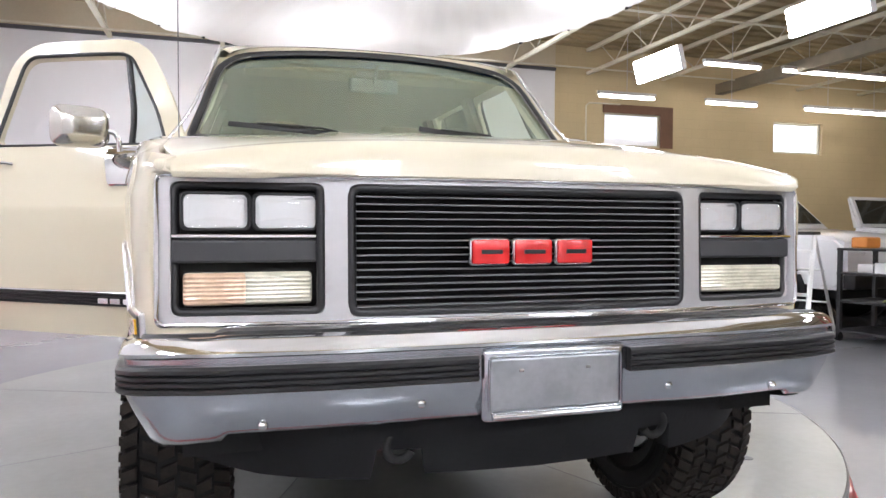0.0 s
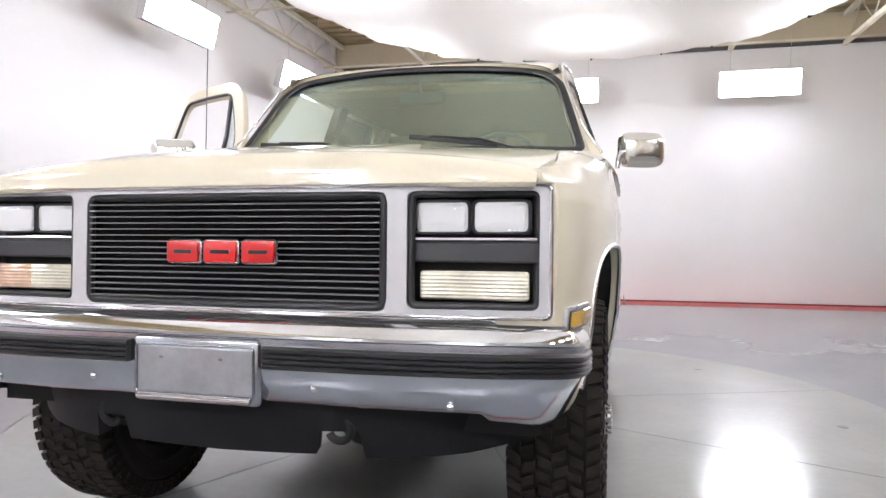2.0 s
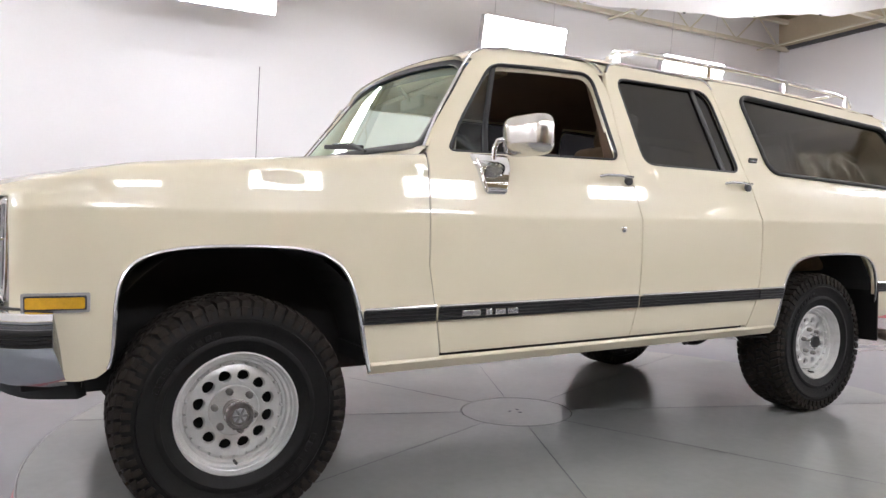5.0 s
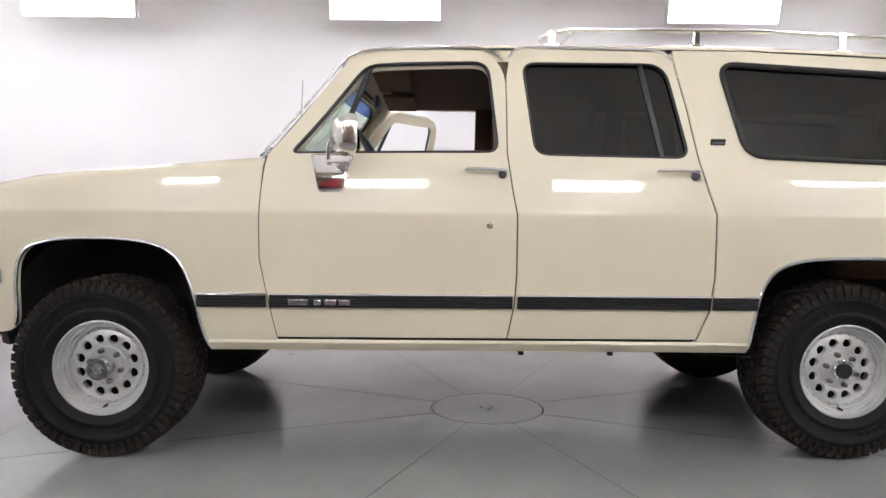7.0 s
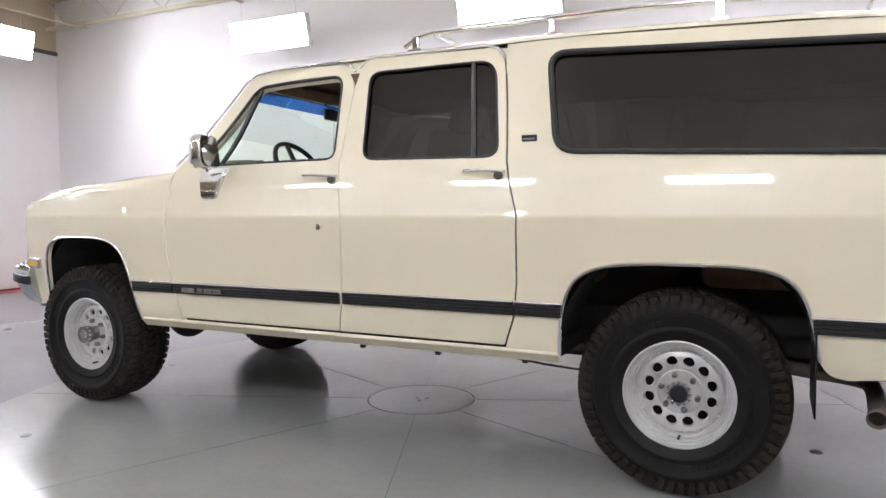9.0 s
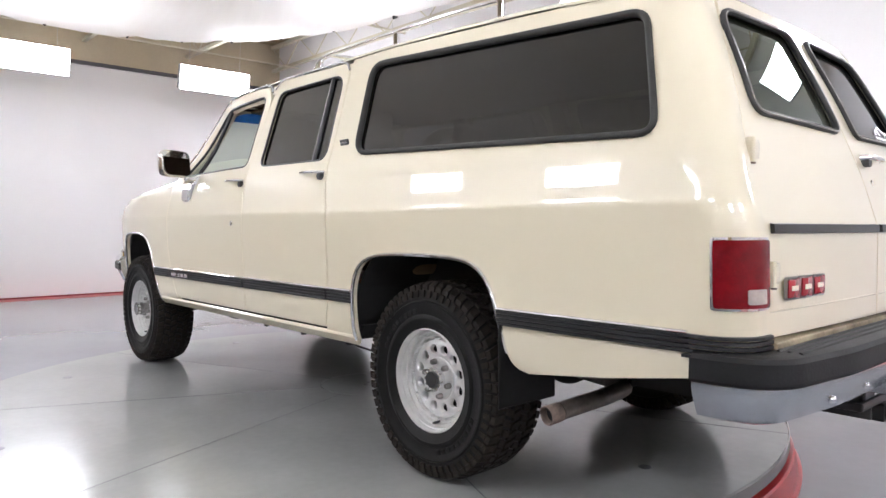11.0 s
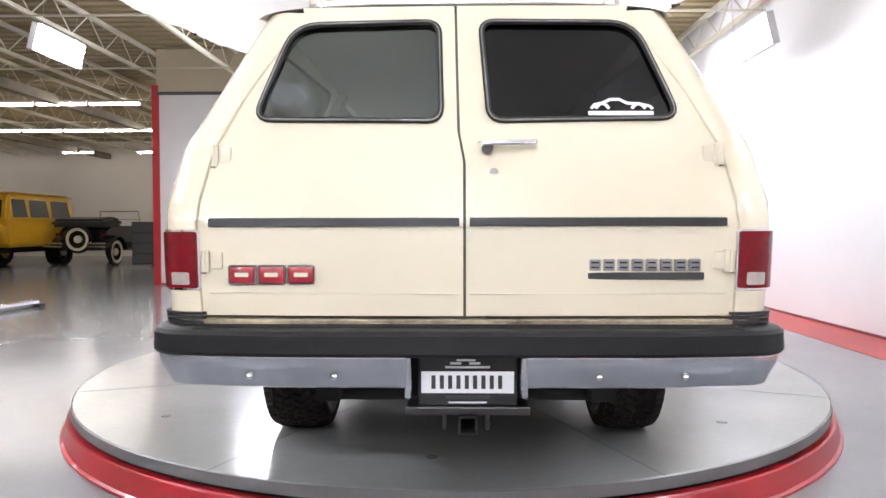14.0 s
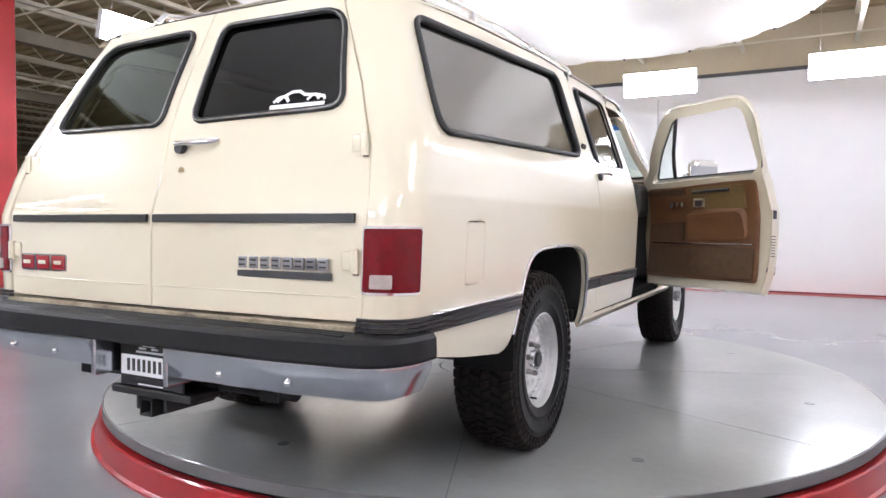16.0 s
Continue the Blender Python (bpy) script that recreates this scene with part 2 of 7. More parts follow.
def scrim_material():
    m = bpy.data.materials.new("scrim_cloth")
    m.use_nodes = True
    nt = m.node_tree
    nt.nodes.remove(nt.nodes["Principled BSDF"])
    d, t, x = (nt.nodes.new(k) for k in ("ShaderNodeBsdfDiffuse", "ShaderNodeBsdfTranslucent", "ShaderNodeMixShader"))
    d.inputs["Color"].default_value = (0.86, 0.84, 0.82, 1)
    t.inputs["Color"].default_value = (0.66, 0.65, 0.635, 1)
    nt.links.new(d.outputs["BSDF"], x.inputs[1])
    nt.links.new(t.outputs["BSDF"], x.inputs[2])
    nt.links.new(x.outputs["Shader"], nt.nodes["Material Output"].inputs["Surface"])
    return m


SCRIM = scrim_material()

# ---- mesh helpers ----


def part(name, bm, mat, parent=None, label="", smooth=None):
    """Links a bmesh as one object. smooth: the angle in degrees up to which edges are shaded round."""
    if smooth is not None:
        bmesh.ops.recalc_face_normals(bm, faces=bm.faces)
        for f in bm.faces:
            f.smooth = True
        for e in bm.edges:
            if len(e.link_faces) == 2 and e.calc_face_angle(0) > radians(smooth):
                e.smooth = False
    me = bpy.data.meshes.new(name)
    bm.to_mesh(me)
    bm.free()
    if mat:
        me.materials.append(mat)
    ob = new(name, me)
    if parent:
        ob.parent = parent
    if label:
        ob["label"] = label
    return ob


def thing(name, label, category, m=None, group="", kind=""):
    ob = tagged(new(name), label, category, group, kind)
    if m is not None:
        ob.matrix_basis = m
    return ob


def box(bm, x0, x1, y0, y1, z0, z1, m=None, bevel=0.0, seg=2):
    g = bmesh.ops.create_cube(bm, size=1)["verts"]
    for v in g:
        v.co = Vector((x0 + (v.co.x + 0.5) * (x1 - x0), y0 + (v.co.y + 0.5) * (y1 - y0), z0 + (v.co.z + 0.5) * (z1 - z0)))
    if bevel:
        es = list({e for v in g for e in v.link_edges})
        g = bmesh.ops.bevel(bm, geom=es, offset=bevel, segments=seg, affect="EDGES", profile=0.5)["verts"]
    if m is not None:
        vs = {v for v in g}
        todo = list(vs)
        while todo:
            for e in todo.pop().link_edges:
                for v in e.verts:
                    if v not in vs:
                        vs.add(v)
                        todo.append(v)
        bmesh.ops.transform(bm, matrix=m, verts=list(vs))
    return bm


def boxed(*a, **k):
    return box(bmesh.new(), *a, **k)


def lathe(bm, profile, n=48, m=None, closed=False):
    """Turns (radius, height) points round the z axis."""
    rings = []
    for r, h in profile:
        ring = []
        for i in range(n):
            a = 2 * math.pi * i / n
            p = Vector((r * math.cos(a), r * math.sin(a), h))
            ring.append(bm.verts.new(m @ p if m is not None else p))
        rings.append(ring)
    pairs = list(zip(rings, rings[1:])) + ([(rings[-1], rings[0])] if closed else [])
    for a, b in pairs:
        for i in range(n):
            bm.faces.new((a[i], a[(i + 1) % n], b[(i + 1) % n], b[i]))
    if not closed:
        for ring in (rings[0], rings[-1]):
            bm.faces.new(ring)
    return bm


def sweep(bm, path, r, n=8, closed=False, flat=1.0, up=None, caps=True):
    """A tube along a path; flat squeezes it along its second axis."""
    path = [Vector(p) for p in path]
    k = len(path)
    rings, last = [], None
    for i, p in enumerate(path):
        a = path[(i - 1) % k] if closed or i else p
        b = path[(i + 1) % k] if closed or i < k - 1 else p
        t = (b - a).normalized()
        ref = Vector(up) if up else (last if last is not None else (Vector((0, 0, 1)) if abs(t.z) < 0.9 else Vector((1, 0, 0))))
        s = t.cross(ref).normalized()
        u = s.cross(t).normalized()
        last = u
        rings.append([bm.verts.new(p + s * (r * math.cos(2 * math.pi * j / n)) + u * (r * flat * math.sin(2 * math.pi * j / n))) for j in range(n)])
    pairs = list(zip(rings, rings[1:])) + ([(rings[-1], rings[0])] if closed else [])
    for a, b in pairs:
        for j in range(n):
            bm.faces.new((a[j], a[(j + 1) % n], b[(j + 1) % n], b[j]))
    if not closed and caps:
        bm.faces.new(rings[0][::-1])
        bm.faces.new(rings[-1])
    return bm


def extrude_profile(bm, stations, closed=True):
    """Skins rings of points, all of one length."""
    rings = [[bm.verts.new(p) for p in st] for st in stations]
    n = len(rings[0])
    for a, b in zip(rings, rings[1:]):
        for j in range(n if closed else n - 1):
            bm.faces.new((a[j], a[(j + 1) % n], b[(j + 1) % n], b[j]))
    if closed:
        bm.faces.new(rings[0][::-1])
        bm.faces.new(rings[-1])
    return bm


def rounded(poly, r, n=5):
    """Fillets the corners of a polygon; r may be one radius or one for each corner."""
    out = []
    k = len(poly)
    for i in range(k):
        p, a, b = Vector(poly[i]), Vector(poly[i - 1]), Vector(poly[(i + 1) % k])
        rr = r[i] if isinstance(r, (list, tuple)) else r
        da, db = (a - p), (b - p)
        rr = min(rr, da.length * 0.48, db.length * 0.48)
        if rr < 1e-4:
            out.append(tuple(p))
            continue
        s, e = p + da.normalized() * rr, p + db.normalized() * rr
        for j in range(n + 1):
            t = j / n
            q = s.lerp(p, t).lerp(p.lerp(e, t), t)
            out.append(tuple(q))
    return out


def dense(loop, step, closed=True):
    out = []
    k = len(loop)
    for i in range(k if closed else k - 1):
        a, b = Vector(loop[i]), Vector(loop[(i + 1) % k])
        m = max(1, math.ceil((b - a).length / step))
        out += [tuple(a.lerp(b, j / m)) for j in range(m)]
    if not closed:
        out.append(tuple(loop[-1]))
    return out


def inside(px, py, poly):
    """Which of the points lie in the polygon."""
    q = np.asarray(poly)
    x0, y0 = q[:, 0], q[:, 1]
    x1, y1 = np.roll(x0, -1), np.roll(y0, -1)
    px, py = np.atleast_1d(px)[:, None], np.atleast_1d(py)[:, None]
    cross = ((y0 > py) != (y1 > py)) & (px < (x1 - x0) * (py - y0) / (y1 - y0 + 1e-12) + x0)
    return cross.sum(1) % 2 == 1


def sheet(name, outer, holes, surf, mat, parent, step=0.06, flange=0.02, label="", flip=1, offset=0.0, extra_v=()):
    """A pressed panel: the polygon with its holes, laid on surf(u, v), with its edges turned in."""
    loops = [dense(l, step * 0.6) for l in [outer, *holes]]
    pts, edges = [], []
    for l in loops:
        s = len(pts)
        pts += l
        edges += [(s + i, s + (i + 1) % len(l)) for i in range(len(l))]
    q = np.array(pts)
    us = np.arange(q[:, 0].min() + step / 2, q[:, 0].max(), step)
    vs = np.unique(np.r_[np.arange(q[:, 1].min() + step / 2, q[:, 1].max(), step), [v for v in extra_v]])
    gu, gv = (a.ravel() for a in np.meshgrid(us, vs))
    ok = inside(gu, gv, loops[0])
    for h in loops[1:]:
        ok &= ~inside(gu, gv, h)
    gu, gv = gu[ok], gv[ok]
    if len(gu):
        near = np.sqrt(((gu[:, None] - q[None, :, 0]) ** 2 + (gv[:, None] - q[None, :, 1]) ** 2).min(1))
        pts += list(zip(gu[near > step * 0.3], gv[near > step * 0.3]))
    vco, _, tris, *_ = delaunay_2d_cdt([Vector(p) for p in pts], edges, [], 0, 1e-6)
    c = np.array([[sum(vco[i][k] for i in t) / 3 for k in (0, 1)] for t in tris])
    ok = inside(c[:, 0], c[:, 1], loops[0])
    for h in loops[1:]:
        ok &= ~inside(c[:, 0], c[:, 1], h)
    pos, nor = [], []
    for p in vco:
        a = Vector(surf(p.x, p.y))
        du, dv = Vector(surf(p.x + 2e-3, p.y)) - a, Vector(surf(p.x, p.y + 2e-3)) - a
        n = du.cross(dv).normalized() * flip
        pos.append(a + n * offset)
        nor.append(n)
    faces, fn = [], []
    count = {}
    for t, good in zip(tris, ok):
        if not good:
            continue
        t = list(t)
        n = (pos[t[1]] - pos[t[0]]).cross(pos[t[2]] - pos[t[0]])
        if n.dot(nor[t[0]] + nor[t[1]] + nor[t[2]]) < 0:
            t.reverse()
        faces.append(t)
        fn.append([nor[i] for i in t])
        for i in range(3):
            count[(t[i], t[(i + 1) % 3])] = 1
    if flange:
        low = {}
        for a, b in [e for e in count if (e[1], e[0]) not in count]:
            ids = []
            side = (pos[b] - pos[a]).cross(nor[a] + nor[b]).normalized()
            for i in (a, b):
                if i not in low:
                    low[i] = len(pos)
                    pos.append(pos[i] - nor[i] * flange)
                    nor.append(nor[i])
                ids.append(low[i])
            faces.append([b, a, ids[0], ids[1]])
            fn.append([(nor[b] + side).normalized(), (nor[a] + side).normalized(), side, side])
    me = bpy.data.meshes.new(name)
    me.from_pydata(pos, [], faces)
    me.polygons.foreach_set("use_smooth", [True] * len(me.polygons))
    me.normals_split_custom_set([tuple(n) for f in fn for n in f])
    me.materials.append(mat)
    ob = new(name, me)
    ob.parent = parent
    if label:
        ob["label"] = label
    return ob


def curve_of(xs, ys):
    """A smooth curve through points that keeps between them."""
    xs, ys = np.array(xs, float), np.array(ys, float)
    h, d = np.diff(xs), np.diff(ys) / np.diff(xs)
    m = np.r_[d[0], [0 if a * b <= 0 else 2 * a * b / (a + b) for a, b in zip(d, d[1:])], d[-1]]

    def f(x):
        i = int(np.clip(np.searchsorted(xs, x) - 1, 0, len(h) - 1))
        t = min(max((x - xs[i]) / h[i], 0), 1)
        return (ys[i] * (1 + 2 * t) * (1 - t) ** 2 + h[i] * m[i] * t * (1 - t) ** 2
                + ys[i + 1] * t * t * (3 - 2 * t) + h[i] * m[i + 1] * t * t * (t - 1))
    return f


# ---- the truck's skin ----
side_z = curve_of([0.40, 0.48, 0.54, 0.62, 0.75, 0.90, 1.04, 1.072, 1.085, 1.15, 1.20, 1.24, 1.28, 1.31, 1.36, 1.58, 1.78, 1.84, 1.95],
                  [0.90, 0.928, 0.950, 0.965, 0.980, 0.988, 0.992, 0.9918, 0.9885, 0.976, 0.966, 0.9575, 0.9452, 0.9335, 0.913, 0.832, 0.758, 0.736, 0.68])
taper = curve_of([-2.5, -2.36, -2.335, -2.31, -2.27, -2.1, -1.8, -1.5, -1.2, -0.8, 2.3, 2.75, 3.0], [-0.28, -0.19, -0.170, -0.152, -0.127, -0.088, -0.04, -0.015, -0.002, 0, 0.0, 0.0, -0.004])
fender_top = curve_of([-2.5, -2.36, -2.2, -1.9, -1.5, -1.1, -0.85], [1.112, 1.126, 1.148, 1.180, 1.213, 1.247, 1.266])
hood_mid = curve_of([-2.5, -2.40, -2.34, -2.2, -1.9, -1.5, -1.1, -0.9], [1.148, 1.17, 1.195, 1.224, 1.260, 1.295, 1.325, 1.335])
rear_y = curve_of([0.4, 0.7, 1.0, 1.05, 1.35, 1.70, 1.79, 1.9], [2.972, 2.972, 2.97, 2.958, 2.857, 2.69, 2.644, 2.572])
CORNER = 0.11


def half_width(y, z):
    """Half the body's width, drawn in towards the windscreen above the belt."""
    a, b = min(1.0, max(0.0, (-0.20 - y) / 0.50)), min(1.0, max(0.0, (z - 1.24) / 0.28))
    pinch = 0.048 * a * a * (3 - 2 * a) * b * b * (3 - 2 * b)
    lean = max(0.0, z - 1.25) * max(0.0, y - 1.2) * 0.055
    return side_z(z) + taper(y) * (1.0 if z < 1.2 else max(0.6, 1 - (z - 1.2))) - lean - pinch


def corner_y(v):
    return rear_y(v) - 0.018 - CORNER


def roll_of(u):
    """Radius and flat of the fender's rolled top, tighter at the nose."""
    t = min(1.0, max(0.0, (u + 2.335) / 0.4))
    t = t * t * (3 - 2 * t)
    return 0.016 + 0.039 * t, 0.006 + 0.024 * t


def skin(sx):
    """Side of the body: u runs along the truck and then round the rear corner, v is the height."""
    def f(u, v):
        yc = corner_y(v)
        w = half_width(min(u, yc), v)
        if u <= yc:
            return (sx * w, u, v)
        a = (u - yc) / CORNER
        if a <= math.pi / 2:
            return (sx * (w - CORNER + CORNER * math.cos(a)), yc + CORNER * math.sin(a), v)
        return (sx * (w - CORNER - (u - yc - CORNER * math.pi / 2)), yc + CORNER, v)
    return f


def fender_skin(sx):
    """The same with its upper edge rolled in towards the bonnet."""
    def f(u, v):
        top, r = fender_top(u), roll_of(u)[0]
        w = half_width(u, min(v, top))
        if v <= top:
            return (sx * w, u, v)
        a = (v - top) / r
        if a <= math.pi / 2:
            return (sx * (w - r + r * math.cos(a)), u, top + r * math.sin(a))
        d = v - top - r * math.pi / 2
        return (sx * (w - r - d), u, top + r + d * 0.08)
    return f


def rear_skin(x, z):
    return (x, rear_y(z) - 0.022 * (x / 0.8) ** 2, z)

# ---- the room ----
FZ = -0.20


def slab(name, x0, x1, y0, y1, z0, z1, mat, label="", kind="structure", category=""):
    ob = part(name, boxed(x0, x1, y0, y1, z0, z1), mat)
    return tagged(ob, label, category, kind=kind)


XW, YB, YF, XE, YG, ZC = -4.5, 9.0, -9.4, 16.0, -24.5, 4.75
XP = 6.35
slab("floor", -5, 33, -35, 10, FZ - 0.2, FZ, FLOOR, "glossy grey epoxy workshop floor")
slab("wall_west", XW - 0.2, XW, YF - 0.2, YB + 0.2, FZ, ZC, WHITE_WALL, "smooth white studio wall")
slab("wall_north_white", XW, 5.70, YB, YB + 0.2, FZ, ZC, WHITE_WALL, "smooth white studio wall")
slab("wall_south_white", XW, XP, YF - 0.2, YF, FZ, ZC, WHITE_WALL, "smooth white studio wall")
slab("wall_east", XE, XE + 0.2, -2.0, YB + 0.2, FZ, ZC, TAN_WALL, "tan painted block wall")
slab("wall_east_return", XE + 0.2, 32, -2.2, -2.0, FZ, ZC, TAN_WALL, "tan painted block wall")
slab("wall_far_east", 32, 32.2, YG, -2.0, FZ, ZC, TAN_WALL, "tan painted block wall")
slab("wall_garage", XP, 32, YG - 0.2, YG, FZ, ZC, PALE_WALL, "pale workshop wall")
slab("wall_garage_side", XP - 0.2, XP, YG, YF - 0.2, FZ, ZC, PALE_WALL, "pale workshop wall")
bm = bmesh.new()
RIBS = []
for k in range(int(45 / 0.30)):
    y0 = -35 + 0.30 * k
    RIBS += [(y0, ZC), (y0 + 0.17, ZC), (y0 + 0.20, ZC + 0.045), (y0 + 0.27, ZC + 0.045)]
RIBS += [(10.0, ZC), (10.0, ZC + 0.2), (-35.0, ZC + 0.2)]
extrude_profile(bm, [[Vector((x, y0, z0)) for y0, z0 in RIBS] for x in (-5, 33)])
bmesh.ops.recalc_face_normals(bm, faces=bm.faces)
tagged(part("ceiling", bm, DECK), "tan ribbed metal roof deck", kind="structure")
# north wall beyond the studio, with two windows
for x0, x1, z0, z1 in ((5.70, 6.85, FZ, ZC), (8.25, 11.2, FZ, ZC), (12.6, XE, FZ, ZC)):
    slab("wall_north", x0, x1, YB, YB + 0.2, z0, z1, TAN_WALL, "tan painted block wall")
for x0, x1 in ((6.85, 8.25), (11.2, 12.6)):
    slab("wall_north", x0, x1, YB, YB + 0.2, FZ, 2.75, TAN_WALL, "tan painted block wall")
    slab("wall_north", x0, x1, YB, YB + 0.2, 3.47, ZC, TAN_WALL, "tan painted block wall")
# daylight is put into the panes as glow, dimmer and greyer for the first
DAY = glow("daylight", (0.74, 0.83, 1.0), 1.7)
DAY_SOFT = glow("daylight_dim", (0.74, 0.83, 1.0), 1.05)
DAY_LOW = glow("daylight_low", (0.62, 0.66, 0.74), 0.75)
BROWN = material("brown_board", (0.16, 0.08, 0.045), 0.7, var=0.2, scale=4, fine=60, bump=0.2)
for k, (x0, x1) in enumerate(((6.85, 8.25), (11.2, 12.6))):
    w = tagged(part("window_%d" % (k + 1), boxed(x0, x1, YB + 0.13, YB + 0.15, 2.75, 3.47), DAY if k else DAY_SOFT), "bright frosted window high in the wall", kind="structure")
    for a in ((x0, x0 + 0.05, 2.75, 3.47), (x1 - 0.05, x1, 2.75, 3.47), (x0, x1, 2.75, 2.80), (x0, x1, 3.42, 3.47)):
        part("window_frame", boxed(a[0], a[1], YB + 0.08, YB + 0.13, a[2], a[3]), STEEL_BEAM, w)
    if k == 0:
        # the grey foot of the outside view is a weaker glowing strip
        part("window_pane", boxed(x0 + 0.05, x1 - 0.05, YB + 0.115, YB + 0.128, 2.80, 2.93), DAY_LOW, w, "dim glowing strip for the grey view low outside")
        part("window_board", boxed(x0 - 0.05, x1 + 0.25, YB - 0.03, YB - 0.005, 3.44, 3.62), BROWN, w, "brown header board")
        part("window_board", boxed(x1 - 0.06, x1 + 0.25, YB - 0.03, YB - 0.005, 2.74, 3.44), BROWN, w, "brown side board")
# a dark joint line along the wall heads
for a in ((XW, 5.70, YB - 0.05, YB, 4.22, 4.28), (XW, XP, YF, YF + 0.05, 3.80, 3.86)):
    slab("trim", *a, DARK_STEEL, "dark trim at the wall head")
slab("wall_upper_north", XW, 5.70, YB - 0.02, YB, 4.28, ZC, UPPER_WALL, "tan wall strip under the roof")
slab("wall_upper_south", XW, XP, YF, YF + 0.02, 3.86, ZC, UPPER_WALL, "tan wall strip under the roof")
# red floor border and skirting
B = 0.72
slab("floor_border", XW + 0.03, XW + B, YF + 0.03, YB - 0.03, FZ, FZ + 0.004, FLOOR_RED, "faded red painted floor border")
slab("floor_border", XW + B, 5.65, YB - B * 0.9, YB - 0.03, FZ, FZ + 0.004, FLOOR_RED, "faded red painted floor border")
slab("floor_border", XW + B, XP - 0.05, YF + 0.03, YF + B * 0.5, FZ, FZ + 0.004, FLOOR_RED, "faded red painted floor border")
slab("baseboard", XW, XW + 0.03, YF, YB, FZ, FZ + 0.03, SKIRT_RED, "dark red skirting")
slab("baseboard", XW, 5.70, YB - 0.03, YB, FZ, FZ + 0.03, SKIRT_RED, "dark red skirting")
slab("baseboard", XW, XP, YF, YF + 0.03, FZ, FZ + 0.03, SKIRT_RED, "dark red skirting")
slab("post_red", XP - 0.04, XP + 0.10, YF - 0.22, YF + 0.04, FZ, 4.0, RED_STEEL, "red steel wall end post")

# ---- the turntable ----
CX, CY, CR = 0.085, 0.11, 2.435
table = thing("turntable", "round grey car turntable with a red surround", "turntable", Matrix.Translation((0, 0, -0.010)))
bm = lathe(bmesh.new(), [(0.316, -0.05), (CR, -0.05), (CR, -0.004), (CR - 0.004, 0.0), (0.316, 0.0)], 128, Matrix.Translation((CX, CY, 0)), closed=True)
part("table_top", bm, DISC, table, "glossy grey table top", 30)
part("table_rim", lathe(bmesh.new(), [(CR, -0.052), (CR + 0.006, -0.052), (CR + 0.006, -0.003), (CR, -0.001)], 128, Matrix.Translation((CX, CY, 0)), closed=True), DISC_EDGE, table, "dark metal rim", 30)
part("centre_plate", lathe(bmesh.new(), [(0, -0.05), (0.309, -0.05), (0.309, 0.0), (0, 0.0)], 64, Matrix.Translation((CX, CY, 0))), DISC, table, "round centre plate", 30)
part("table_drum", lathe(bmesh.new(), [(0, FZ + 0.010), (CR - 0.05, FZ + 0.010), (CR - 0.05, -0.05), (0, -0.05)], 96, Matrix.Translation((CX, CY, 0))), DARK_GAP, table, "dark drum", 30)
part("red_surround", lathe(bmesh.new(), [(CR - 0.02, FZ + 0.010), (CR + 0.062, FZ + 0.010), (CR + 0.062, FZ + 0.022), (CR + 0.045, FZ + 0.028), (CR + 0.026, -0.082), (CR + 0.018, -0.074), (CR - 0.02, -0.074)], 128, Matrix.Translation((CX, CY, 0)), closed=True), RED_RING, table, "red painted steel surround", 30)
for k in range(8):
    a = 21.5 + 45 * k
    part("seam", boxed(0.31, CR, -0.0022, 0.0022, 0.0, 0.0008, pose(CX, CY, 0, 0, 0, a)), DARK_STEEL, table, "thin dark panel joint")
    for r in (2.05,):
        part("floor_bolt", lathe(bmesh.new(), [(0, 0), (0.028, 0), (0.026, 0.002), (0, 0.002)], 14, pose(CX, CY, 0, 0, 0, a + 22) @ Matrix.Translation((r, 0, 0))), DARK_STEEL, table)
for a in (10, 130, 250):
    part("floor_bolt", lathe(bmesh.new(), [(0, 0), (0.012, 0), (0.011, 0.002), (0, 0.002)], 10, pose(CX, CY, 0, 0, 0, a) @ Matrix.Translation((0.035, 0, 0))), DARK_STEEL, table)

# ---- lights ----


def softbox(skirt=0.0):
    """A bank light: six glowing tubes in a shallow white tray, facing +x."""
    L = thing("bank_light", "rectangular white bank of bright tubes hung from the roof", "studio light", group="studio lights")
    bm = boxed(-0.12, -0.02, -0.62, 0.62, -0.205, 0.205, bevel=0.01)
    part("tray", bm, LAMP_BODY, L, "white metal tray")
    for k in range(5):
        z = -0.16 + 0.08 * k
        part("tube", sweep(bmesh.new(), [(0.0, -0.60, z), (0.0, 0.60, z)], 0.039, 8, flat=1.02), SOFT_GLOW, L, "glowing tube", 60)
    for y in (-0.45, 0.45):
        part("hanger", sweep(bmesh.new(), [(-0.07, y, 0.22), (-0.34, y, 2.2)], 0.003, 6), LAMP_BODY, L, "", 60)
    # skirts for unseen banks, added to keep their spill off the walls
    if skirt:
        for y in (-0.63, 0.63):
            part("skirt", boxed(-0.10, skirt, y - 0.01, y + 0.01, -0.215, 0.215), BLACK_TRIM, L, "unseen black skirt added against spill light")
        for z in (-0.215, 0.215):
            part("skirt", boxed(-0.10, skirt, -0.64, 0.64, z - 0.01, z + 0.01), BLACK_TRIM, L, "unseen black skirt added against spill light")
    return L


first = softbox()
